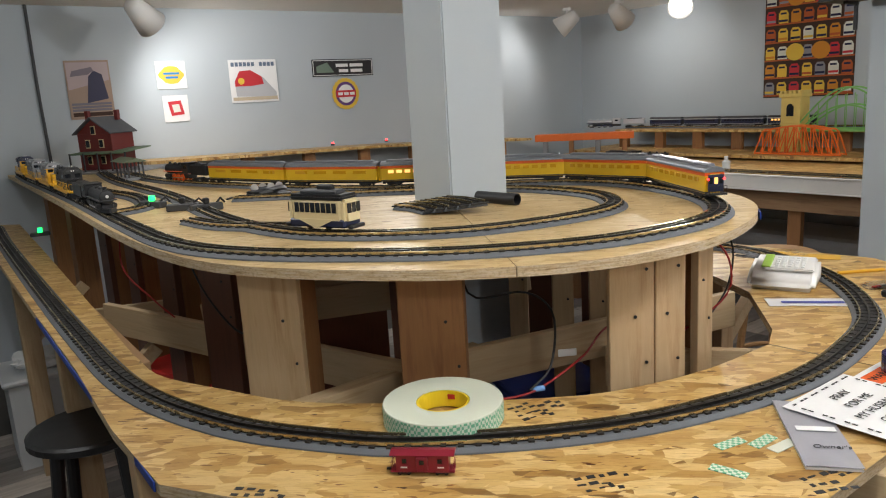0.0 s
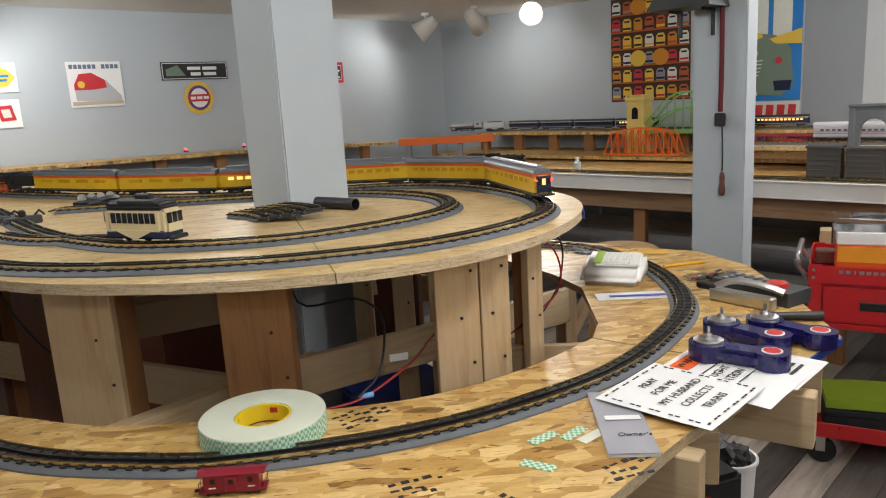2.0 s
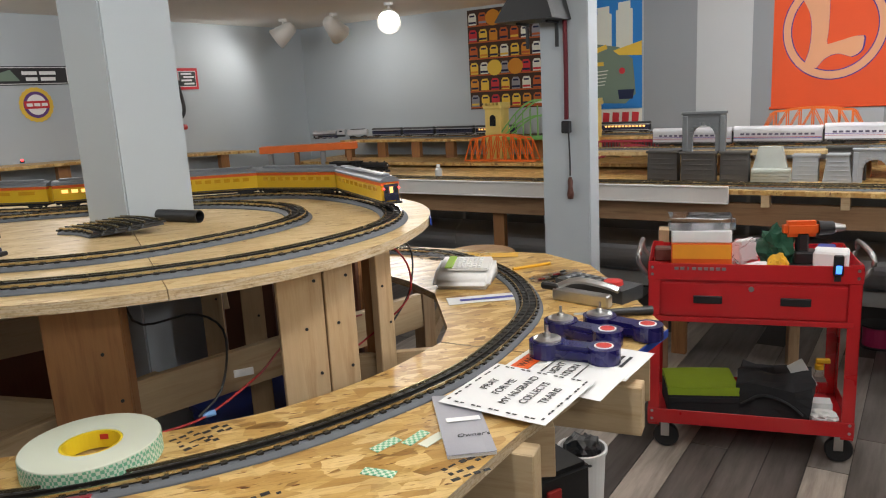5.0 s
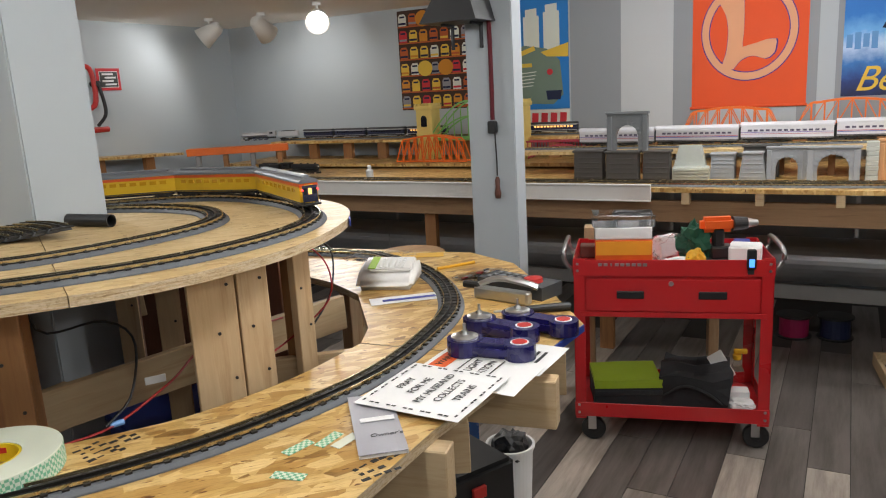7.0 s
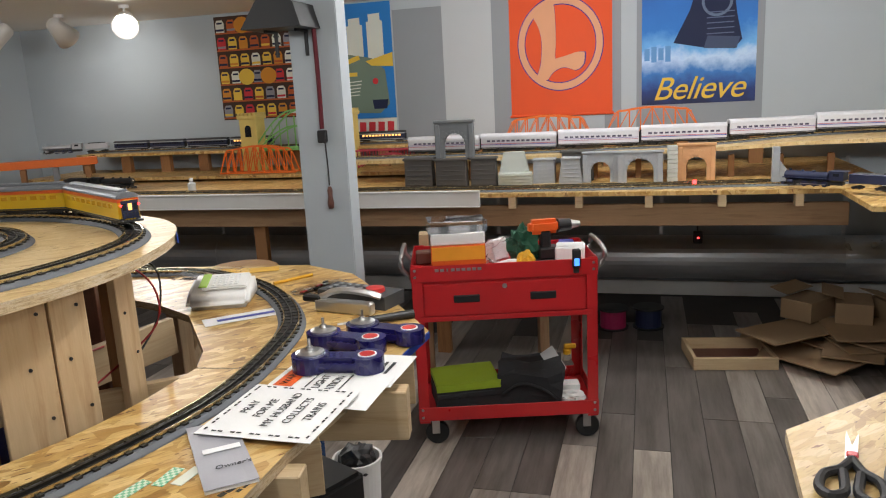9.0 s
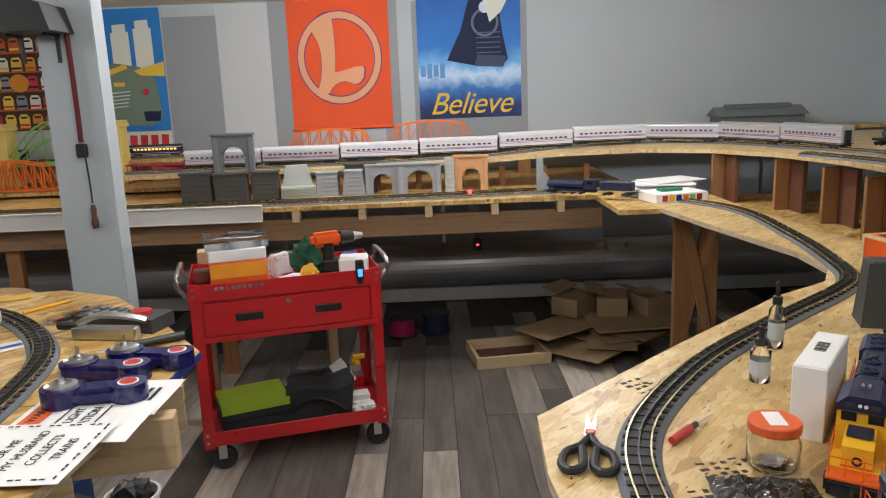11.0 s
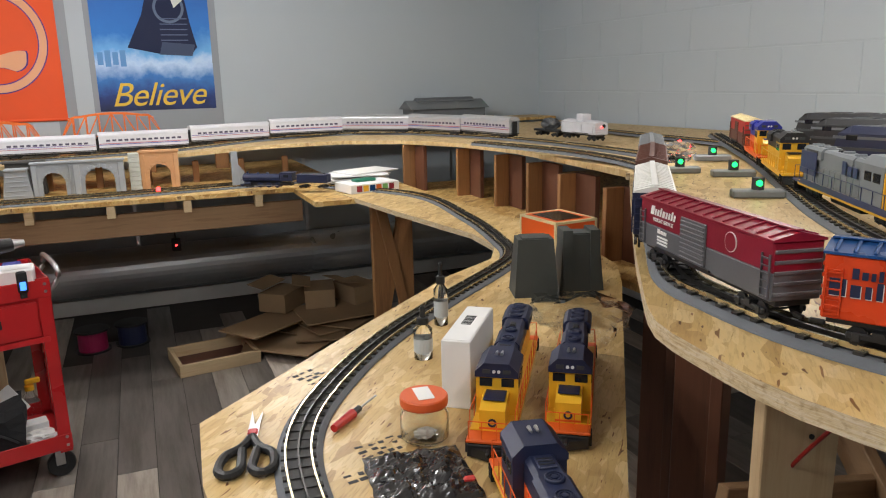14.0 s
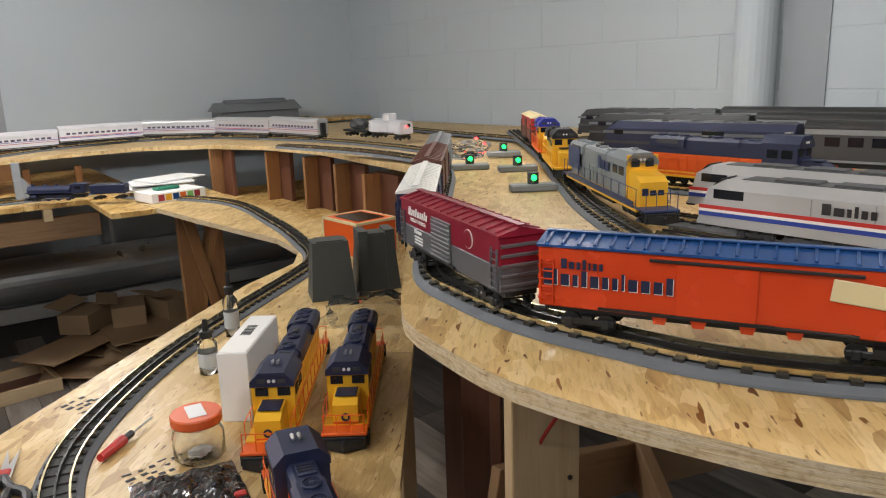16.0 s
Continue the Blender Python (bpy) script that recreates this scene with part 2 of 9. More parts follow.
def tube(pts, r, step=0.02, seg=6):
    """A round cord along a smooth line."""
    line = spline(pts, step)
    bm = bmesh.new()
    rows = []
    for i, p in enumerate(line):
        d = (line[min(i + 1, len(line) - 1)] - line[max(i - 1, 0)]).normalized()
        a = d.cross(Vector((0, 0, 1)) if abs(d.z) < 0.9 else Vector((1, 0, 0))).normalized()
        b = d.cross(a)
        rows.append([bm.verts.new(p + a * r * math.cos(2 * math.pi * k / seg) + b * r * math.sin(2 * math.pi * k / seg)) for k in range(seg)])
    for x, y in zip(rows, rows[1:]):
        for k in range(seg):
            bm.faces.new((x[k], x[(k + 1) % seg], y[(k + 1) % seg], y[k]))
    bm.faces.new(rows[0])
    bm.faces.new(rows[-1][::-1])
    return bm


def letters(body, size, material, parent, m, name="lettering", depth=0.0006, align="CENTER", shear=0.0, spacing=1.0):
    """Raised lettering in the built-in font, lying in the plane of m."""
    cu = bpy.data.curves.new(name, "FONT")
    cu.body, cu.size, cu.extrude, cu.align_x, cu.align_y, cu.shear, cu.space_character = body, size, depth, align, "CENTER", shear, spacing
    tmp = bpy.data.objects.new(name, cu)
    me = bpy.data.meshes.new_from_object(tmp)
    bpy.data.objects.remove(tmp)
    me.materials.append(material)
    ob = new(name, me)
    ob.parent = parent
    ob.matrix_basis = m
    return ob


# ---- room ----
def slab(name, bm, material, label, category, kind="structure"):
    return tagged(part(name, bm, material), label, category, "", kind)


def room_box(s0, s1, m0, m1, z0, z1):
    pts = [R(s0, m0), R(s1, m0), R(s1, m1), R(s0, m1)]
    return prism([(p.x, p.y) for p in pts], z0, z1)


from mathutils import geometry

T = 0.12
SUBFLOOR = mat("floor_underlay", (0.05, 0.045, 0.04), 0.8)
slab("floor", room_box(S0 - T, S1 + T, -T, M1 + T, -0.1, -0.004), SUBFLOOR, "dark underlay beneath grey vinyl plank floor", "floor")
slab("ceiling", room_box(S0 - T, S1 + T, -T, M1 + T, CEIL_Z, CEIL_Z + 0.1), CEILM, "low white painted basement ceiling", "ceiling")
slab("wall_posters", room_box(S0 - T, S1 + T, -T, 0, 0, CEIL_Z), WALL, "grey painted basement wall with banners", "wall")
slab("wall_signs", room_box(S0 - T, S0, 0, M1, 0, CEIL_Z), WALL, "grey painted wall hung with railway signs", "wall")
wall_blocks = slab("wall_blocks", room_box(S1, S1 + T, 0, M1, 0, CEIL_Z), WALL, "grey painted concrete block wall", "wall")
slab("wall_back", room_box(S0 - T, S1 + T, M1, M1 + T, 0, CEIL_Z), WALL, "plain grey painted basement wall", "wall")

# boxed column through the upper deck
def column(name, x, y, a, b, label):
    t = thing(name, label, "column", "boxed columns", "structure")
    pts = [(x, y), (x + 0.749 * a, y + 0.663 * a), (x + 0.749 * a - UX * b, y + 0.663 * a - UY * b), (x - UX * b, y - UY * b)]
    bm = prism(pts, 0, CEIL_Z)
    bmesh.ops.bevel(bm, geom=[e for e in bm.edges if abs(e.verts[0].co.z - e.verts[1].co.z) > 1], offset=0.004, segments=2, affect="EDGES")
    part("casing", bm, WALL, t)
    return t


column("column", -0.04, 1.90, 0.19, 0.165, "grey painted boxed column rising through the train deck")
column("column", 1.596, 2.81, 0.1, 0.21, "grey painted steel post casing beside the lower table")


# ---- boards ----
def edge_mat():
    """The sawn edge of strand board: layered chips, pale and rough."""
    m, nt, b = nodes_of("sawn_board_edge")
    layers = noise_tex(nt, coords(nt, (22, 22, 330)), 1.0, 4, 0.65)
    chips = noise_tex(nt, coords(nt, (160, 160, 260)), 1.0, 2, 0.6)
    col = ramp(nt, layers, [(0.3, (0.3, 0.2, 0.1)), (0.45, (0.5, 0.38, 0.22)), (0.62, (0.58, 0.48, 0.34)), (0.75, (0.42, 0.32, 0.19))])
    col = mix(nt, 1.0, col, ramp(nt, chips, [(0.3, (0.74, 0.7, 0.64)), (0.5, (1, 1, 1))]), "MULTIPLY")
    nt.links.new(col, b.inputs["Base Color"])
    b.inputs["Roughness"].default_value = 0.85
    bump(nt, b, layers, 0.6, 0.002)
    return m


EDGE = edge_mat()


def cut_board(outline, top, thick):
    bm = bmesh.new()
    hi = [bm.verts.new((x, y, top)) for x, y in outline]
    lo = [bm.verts.new((x, y, top - thick)) for x, y in outline]
    for a, b, c in geometry.tessellate_polygon([[Vector((x, y, 0)) for x, y in outline]]):
        bm.faces.new((hi[a], hi[b], hi[c]))
        bm.faces.new((lo[a], lo[b], lo[c]))
    k = len(outline)
    for a in range(k):
        bm.faces.new((hi[a], hi[(a + 1) % k], lo[(a + 1) % k], lo[a])).material_index = 1
    return bm


def smooth_outline(pts, step=0.04):
    return [(p.x, p.y) for p in spline(pts, step)]


LOW_OUT = [(-2.55, 3.53), (-1.75, 2.55), (-1.13, 1.81), (-0.80, 1.42), (-0.56, 1.12), (-0.40, 0.945)]
LOW_FRONT = [(-0.40, 0.945), (-0.1, 0.85), (0.2, 0.80), (0.40, 0.83)]
LOW_RIGHT = [(0.59, 1.00), (0.85, 1.185), (1.03, 1.32), (1.08, 1.53), (1.14, 1.89), (1.09, 2.09), (0.74, 2.40), (0.4, 2.62), (0.1, 2.7)]
LOW_IN = [(0.2, 2.45), (0.5, 2.25), (0.63, 1.96), (0.665, 1.80), (0.62, 1.52), (0.58, 1.43)]
LOW_IN2 = smooth_outline([(0.58, 1.43), (0.43, 1.31), (0.27, 1.23), (0.13, 1.205), (-0.12, 1.20), (-0.29, 1.22), (-0.43, 1.28), (-0.59, 1.36), (-0.70, 1.48)])
low_table = thing("lower_table_top", "golden strand board table top cut round an open middle", "table top")
G = 0.0012
part("board", cut_board([(-2.55, 3.53), (-1.75, 2.55), (-1.13, 1.81), (-0.83, 1.456), (-0.71, 1.49), (-1.0, 1.86), (-1.6, 2.62), (-2.3, 3.5)], TABLE_Z, 0.018), [OSB, EDGE], low_table)
part("board", cut_board([(-0.83 + G, 1.454 - G), (-0.80, 1.42), (-0.56, 1.12), (-0.40, 0.945), (-0.1, 0.85), (0.2, 0.80), (0.40, 0.83), (0.59, 1.0), (0.845, 1.183)] + LOW_IN2 + [(-0.708, 1.487)], TABLE_Z, 0.018), [OSB, EDGE], low_table)
part("board", cut_board([(0.85, 1.186), (1.03, 1.32), (1.08, 1.53), (1.14, 1.89), (1.09, 2.09), (0.74, 2.40), (0.4, 2.62), (0.1, 2.7)] + LOW_IN[:-1] + [(0.583, 1.434)], TABLE_Z, 0.018), [OSB, EDGE], low_table)

UP_EDGE = smooth_outline([(-2.37, 3.60), (-1.42, 2.44), (-0.84, 1.72), (-0.56, 1.41), (-0.38, 1.28), (-0.17, 1.21), (0.0, 1.185), (0.18, 1.20), (0.33, 1.26), (0.48, 1.38), (0.60, 1.57), (0.645, 1.75), (0.62, 1.93), (0.5, 2.2), (0.25, 2.4), (-0.1, 2.45), (-0.5, 2.55), (-1.0, 2.95), (-1.5, 3.5), (-2.0, 4.1)])
def sawn(name, outline, top, material, label, category, cuts):
    """A deck of several boards: an outline sawn along straight seams, each (x, y, across x, across y)."""
    t = thing(name, label, category)
    for k in range(len(cuts) + 1):
        bm = cut_board(outline, top, 0.018)
        for j, sgn in ((k - 1, -1), (k, 1)):
            if 0 <= j < len(cuts):
                x, y, nx, ny = cuts[j]
                no = Vector((nx * sgn, ny * sgn, 0))
                r = bmesh.ops.bisect_plane(bm, geom=bm.verts[:] + bm.edges[:] + bm.faces[:], plane_co=Vector((x, y, 0)) - no.normalized() * 0.0008, plane_no=no, clear_outer=True)
                bmesh.ops.holes_fill(bm, edges=[e for e in r["geom_cut"] if isinstance(e, bmesh.types.BMEdge)])
        part("board", bm, [material, EDGE], t)
    return t


sawn("upper_deck", UP_EDGE + [(-2.35, 4.0), (-2.5, 3.75)], DECK_Z, PLY, "pale plywood train deck raised on wooden posts", "train deck", [(-0.72, 1.9, UX, UY), (0.02, 1.6, 0.97, 0.2)])

T2_OUT = [(0.78, 0.24), (1.03, 0.5), (1.17, 0.61), (1.61, 0.57), (2.03, 0.525), (2.23, 0.47), (2.38, 0.5), (2.54, 0.62), (2.86, 1.01), (3.2, 1.4)]
T2_IN = [(3.45, 1.2), (3.1, 0.85), (2.75, 0.48), (2.5, 0.28), (2.25, 0.14), (2.08, 0.11), (1.17, 0.01), (0.8, -0.06), (0.71, 0.14)]
sawn("side_table_top", T2_OUT + T2_IN, TABLE_Z, OSB_PALE, "golden strand board side table carrying a curving track", "table top", [(1.62, 0.3, 1.0, -0.1), (2.3, 0.3, 1.0, 0.3)])

DR_EDGE = smooth_outline([(2.42, 0.13), (2.09, 0.10), (1.5, 0.04), (1.27, 0.012), (1.12, -0.012), (1.05, -0.05), (0.97, -0.11), (0.92, -0.17), (0.87, -0.25), (0.82, -0.36), (0.79, -0.55), (0.8, -0.9)])
sawn("right_deck", [(2.30, 0.13)] + DR_EDGE[3:] + [(1.0, -1.4), (1.9, -1.75), (2.42, -1.4), (3.26, -0.82)], DECK_Z, OSB_PALE, "pale strand board yard deck with rounded corner", "train deck", [(1.58, 0.0, 1.0, 0.1)])

# far bench along the poster wall
def bench(name, s0, s1, m0, m1, top, label, mat_top=OSB):
    return tagged(part(name, room_box(s0, s1, m0, m1, top - 0.02, top), mat_top), label, "bench top")


bench("far_bench_top", -2.3, 2.95, 0.0, 1.34, TABLE_Z, "long strand board bench along the poster wall")
bench("corner_lower_shelf", 3.2, 4.6, 1.15, 3.4, 0.8, "low strand board shelf beneath the corner deck")
bench("middle_shelf", -2.2, 1.0, 0.05, 0.62, 0.885, "raised strand board shelf under toy bridges")


def board3(name, outline, thick, material, label, category):
    """A board whose outline rises and falls: points of (s, m, z)."""
    bm = bmesh.new()
    hi = [bm.verts.new(R(*p)) for p in outline]
    lo = [bm.verts.new(R(p[0], p[1], p[2] - thick)) for p in outline]
    k = len(outline)
    top, under = bm.faces.new(hi), bm.faces.new(lo)
    for a in range(k):
        bm.faces.new((hi[a], hi[(a + 1) % k], lo[(a + 1) % k], lo[a]))
    bmesh.ops.triangulate(bm, faces=[top, under])
    return tagged(part(name, bm, material), label, category)


board3("top_shelf", [(-2.0, 0.32, 1.02), (0.4, 0.32, 1.02), (2.0, 0.32, 1.05), (4.7, 0.32, 1.065), (4.7, 0.02, 1.065), (2.0, 0.02, 1.05), (0.4, 0.02, 1.02), (-2.0, 0.02, 1.02)], 0.018, OSB, "narrow top train shelf along the poster wall", "shelf")
board3("sign_wall_shelf", [(-2.6, 0.9, 1.0), (-2.32, 0.9, 1.0), (-2.32, 2.2, 1.06), (-2.32, 3.75, 1.10), (-2.6, 3.75, 1.10), (-2.6, 2.2, 1.06)], 0.018, OSB, "narrow rising train shelf along the sign wall", "shelf")
board3("far_corner_deck", [(3.23, 3.19, 1.079), (3.3, 2.8, 1.07), (3.4, 2.2, 1.055), (3.38, 1.7, 1.045), (3.25, 1.3, 1.037), (3.0, 1.04, 1.03), (2.6, 0.98, 1.022), (2.2, 0.95, 1.0), (1.2, 0.9, 0.98), (0.2, 0.88, 0.975), (0.2, 0.64, 0.975), (1.2, 0.64, 0.98), (2.2, 0.62, 1.0), (2.6, 0.52, 1.022), (3.0, 0.42, 1.03), (4.7, 0.4, 1.04), (4.7, 1.8, 1.05), (4.7, 3.25, 1.079)], 0.018, PLY, "pale plywood deck sweeping round the far corner", "train deck")


# ---- tracks ----
def track(name, pts, z, label, width=0.062, step=0.02, ties=True):
    line = spline([(p[0], p[1], p[2] if len(p) > 2 else z) for p in pts], step)
    t = thing(name, label, "model track", "tracks")
    h = 0.008
    w = width / 2
    part("roadbed", sweep(line, [(-w, 0.0005), (-w * 0.97, 0.003), (-w * 0.76, h), (w * 0.76, h), (w * 0.97, 0.003), (w, 0.0005)]), ROADBED, t)
    if ties:
        bm = bmesh.new()
        tie_line = spline([(p[0], p[1], p[2] if len(p) > 2 else z) for p in pts], 0.025)
        for p, n in zip(tie_line, sides(tie_line)):
            a = math.atan2(n.y, n.x)
            box(bm, (0.045, 0.009, 0.0035), (0, 0, 0), 0, Matrix.Translation(p + Vector((0, 0, h + 0.0012))) @ pose(0, 0, 0, 0, 0, math.degrees(a)))
        tagged(part("tie_strip", bm, TIE, t), kind="stuff")
    part("rail_bed", sweep(line, [(-0.0155, h + 0.0002), (-0.0155, h + 0.0016), (0.0155, h + 0.0016), (0.0155, h + 0.0002)]), TIE, t)
    for k, off in enumerate((-0.0165, 0.0, 0.0165)):
        part("rail", sweep(line, [(off - 0.0011, h + 0.0028), (off - 0.0013, h + 0.0075), (off + 0.0013, h + 0.0075), (off + 0.0011, h + 0.0028)]), RAIL if k != 1 else DARKRAIL, t)
    return t


DARKRAIL = mat("blackened_rail", (0.06, 0.055, 0.05), 0.4, 0.8)
track("track", [(-2.35, 3.40), (-2.0, 2.95), (-1.38, 2.19), (-0.88, 1.59), (-0.60, 1.28), (-0.37, 1.12), (-0.17, 1.055), (-0.04, 1.04), (0.16, 1.06), (0.34, 1.115), (0.55, 1.23), (0.71, 1.39), (0.83, 1.57), (0.885, 1.82), (0.86, 2.06), (0.75, 2.27), (0.5, 2.45), (0.2, 2.55)], TABLE_Z, "three-rail track on grey roadbed round the lower table")
track("track", [(-2.3, 3.58), (-2.0, 3.2), (-1.34, 2.41), (-0.82, 1.76), (-0.57, 1.47), (-0.37, 1.345), (-0.10, 1.285), (0.09, 1.285), (0.29, 1.34), (0.47, 1.48), (0.545, 1.65), (0.53, 1.86), (0.43, 2.08), (0.27, 2.2), (0.0, 2.24), (-0.3, 2.27), (-0.63, 2.43), (-1.2, 2.84), (-1.6, 3.3)], DECK_Z, "three-rail track on grey roadbed at the deck's edge")
track("track", [(-2.0, 3.75), (-1.5, 3.0), (-0.98, 2.35), (-0.59, 1.79), (-0.38, 1.57), (-0.22, 1.49), (-0.01, 1.475), (0.16, 1.54), (0.30, 1.65), (0.345, 1.78), (0.30, 1.94), (0.12, 2.10), (-0.2, 2.16), (-0.45, 2.17), (-0.72, 2.18)], DECK_Z, "inner three-rail loop on grey roadbed")
track("track", [(0.85, 0.12), (0.93, 0.26), (1.01, 0.34), (1.14, 0.43), (1.29, 0.475), (1.54, 0.49), (1.83, 0.46), (2.11, 0.42), (2.25, 0.42), (2.4, 0.48), (2.75, 0.69), (3.2, 1.05), (3.4, 1.6)], TABLE_Z, "three-rail track sweeping across the side table")
track("track", [(3.05, 0.75), (2.75, 0.36), (2.45, 0.12), (2.2, 0.06), (1.8, 0.03), (1.45, -0.01), (1.26, -0.035), (1.17, -0.085), (1.09, -0.15), (1.03, -0.23), (0.98, -0.31), (0.95, -0.42), (0.93, -0.6), (0.95, -0.9)], DECK_Z, "three-rail track round the yard deck's corner")
track("track", [(3.5, -0.1), (3.05, -0.15), (2.7, -0.19), (2.35, -0.22), (2.0, -0.24), (1.7, -0.265), (1.42, -0.32), (1.25, -0.41), (1.13, -0.58), (1.06, -0.95)], DECK_Z, "three-rail yard track on grey roadbed")


def RT(*pts):
    return [tuple(R(*p)) for p in pts]


track("track", RT((0.3, 0.74, 0.976), (1.15, 0.76, 0.982), (1.93, 0.8, 0.996), (2.26, 0.79, 1.004), (2.65, 0.71, 1.024), (3.01, 0.66, 1.03), (3.3, 0.8, 1.034), (3.48, 1.08, 1.038), (3.58, 1.46, 1.043), (3.62, 1.85, 1.05), (3.6, 2.4, 1.06), (3.5, 3.0, 1.076)), 0, "three-rail track round the far corner deck")
track("track", RT((0.4, 0.17, 1.021), (2.0, 0.17, 1.051), (4.3, 0.17, 1.066)), 0, "three-rail track on the top shelf")
track("track", RT((-2.0, 0.17, 1.021), (0.4, 0.17, 1.021)), 0, "three-rail track on the top shelf")
for m in (1.18, 1.27):
    track("track", RT((-2.1, m, 0.851), (0.0, m, 0.851), (1.6, m, 0.851), (2.9, m - 0.1, 0.851)), 0, "three-rail track along the front of the far bench", width=0.06)
track("track", RT((4.4, 0.8, 1.047), (4.2, 1.6, 1.052), (4.0, 2.6, 1.071), (3.9, 3.2, 1.081)), 0, "three-rail track across the far corner deck")
for k in range(6):
    x = (1.48, 1.63, 2.0, 2.45, 2.77, 3.08)[k]
    track("track", [(x, -0.345), (x - 0.32, -0.69), (x - 0.62, -1.02)], DECK_Z, "straight yard storage track")
track("track", [(-1.75, 3.05), (-1.35, 2.6), (-1.12, 2.38), (-0.99, 2.2), (-0.94, 2.06), (-0.99, 1.96)], DECK_Z, "curved branch track joining the outer loop")


# ---- timber under the decks ----
def post(x, y, top, a=0.09, b=0.04, yaw=0.0, mats=(PINE_Z, FIR_Z), label="upright of two pine boards under the deck", screws=True, base=0.0):
    """An L-shaped upright: two boards joined at a right angle, with screw heads."""
    t = thing("deck_post", label, "post", "deck posts", at=pose(x, y, 0, 0, 0, yaw))
    part("face_board", B((a, 0.019, top - base), (0, 0, (top + base) / 2), 0.0015), mats[0], t)
    part("side_board", B((0.019, b, top - base), (a / 2 - 0.0095, b / 2 + 0.0097, (top + base) / 2), 0.0015), mats[1], t)
    if screws:
        for k in range(3):
            part("screw", C(0.003, 0.003, 0.002, (a / 2 - 0.014 - 0.02 * (k % 2), -0.0103, top - 0.025 - 0.085 * k), 8, axis="Y"), BLACK, t)
    return t


UNDER = DECK_Z - 0.0185
post(-0.36, 1.375, UNDER, 0.12, 0.07, -8, (PINE_Z, FIR_Z), "pale and brown timber upright under the deck")
post(-0.05, 1.33, UNDER, 0.12, 0.06, 0, (FIR_Z, FIR_Z), "brown timber upright under the deck")
post(0.303, 1.32, UNDER, 0.08, 0.05, 8, (PINE_Z, PINE_Z), "pale pine upright under the deck")
post(0.373, 1.338, UNDER, 0.055, 0.05, 12, (PINE_Z, FIR_Z), "pale pine upright with stained edge")
post(0.49, 1.56, UNDER, 0.05, 0.05, 40, (PINE_Z, FIR_Z), "short pine upright at the deck's corner")
post(0.22, 1.75, UNDER, 0.05, 0.08, 0, (PINE_Z, FIR_Z), "pine and fir upright in the middle of the layout")
post(0.30, 1.72, UNDER, 0.045, 0.08, 0, (PINE_Z, FIR_Z), "drilled pine upright in the middle of the layout")
post(0.12, 1.95, UNDER, 0.05, 0.06, 0, (PINE_Z, DARKW_Z), "pale upright deep under the deck")
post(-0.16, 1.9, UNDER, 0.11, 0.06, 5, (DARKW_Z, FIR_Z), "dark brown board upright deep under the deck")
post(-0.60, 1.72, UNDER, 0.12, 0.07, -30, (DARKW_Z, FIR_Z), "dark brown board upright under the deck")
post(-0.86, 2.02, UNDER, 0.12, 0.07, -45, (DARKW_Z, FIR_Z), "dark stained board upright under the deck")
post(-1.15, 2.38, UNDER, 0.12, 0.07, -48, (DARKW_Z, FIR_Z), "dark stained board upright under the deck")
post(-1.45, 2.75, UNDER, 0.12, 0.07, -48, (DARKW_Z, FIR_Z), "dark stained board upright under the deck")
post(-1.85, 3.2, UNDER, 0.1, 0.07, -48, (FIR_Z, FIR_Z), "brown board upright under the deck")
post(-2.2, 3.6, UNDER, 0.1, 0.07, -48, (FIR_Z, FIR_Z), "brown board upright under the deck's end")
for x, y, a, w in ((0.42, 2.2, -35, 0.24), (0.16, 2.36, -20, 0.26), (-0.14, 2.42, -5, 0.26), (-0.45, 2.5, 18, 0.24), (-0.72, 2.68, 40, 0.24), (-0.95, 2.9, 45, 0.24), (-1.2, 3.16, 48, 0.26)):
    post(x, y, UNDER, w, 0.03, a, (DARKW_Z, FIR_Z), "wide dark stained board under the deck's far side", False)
# yard deck uprights
post(1.16, -0.16, UNDER, 0.09, 0.09, -60, (PINE_Z, FIR_Z), "pale pine upright under the yard deck")
post(1.05, -0.62, UNDER, 0.09, 0.09, -80, (PINE_Z, FIR_Z), "pine upright under the yard deck")
post(1.55, -0.1, UNDER, 0.1, 0.07, -10, (DARKW_Z, DARKW_Z), "dark stained upright under the yard deck")
post(1.95, -0.02, UNDER, 0.1, 0.07, -10, (DARKW_Z, DARKW_Z), "dark stained upright under the yard deck")
for k, (s, m) in enumerate(((3.33, 3.05), (3.38, 2.72), (3.45, 2.38), (3.48, 2.05), (3.46, 1.7), (3.32, 1.36))):
    v = R(s, m)
    post(v.x, v.y, 1.015, 0.13, 0.06, YAW + 90, (DARKW_Z, FIR_Z), "dark stained board holding up the far deck", False, 0.8)
for k in range(9):
    v = R(2.75 - 0.22 * k, 0.88 - 0.01 * k)
    post(v.x, v.y, 0.955, 0.03, 0.03, YAW, (FIR_Z, FIR_Z), "thin brown riser under the train shelf", False, TABLE_Z)


def beam(p, q, w=0.085, t=0.019, material=PINE_X, label="pale pine cross beam under the layout", name="beam"):
    """A board on edge from p to q; its top at the height given."""
    a, b = Vector(p), Vector(q)
    d = b - a
    m = (a + b) / 2
    yaw = math.degrees(math.atan2(d.y, d.x))
    pitch = math.degrees(math.atan2(d.z, math.hypot(d.x, d.y)))
    bm = B((d.length, t, w), (0, 0, -w / 2), 0.0015)
    ob = tagged(part(name, bm, material), label, "beam", "timber beams")
    ob.matrix_world = pose(m.x, m.y, m.z, 0, -pitch, yaw)
    return ob


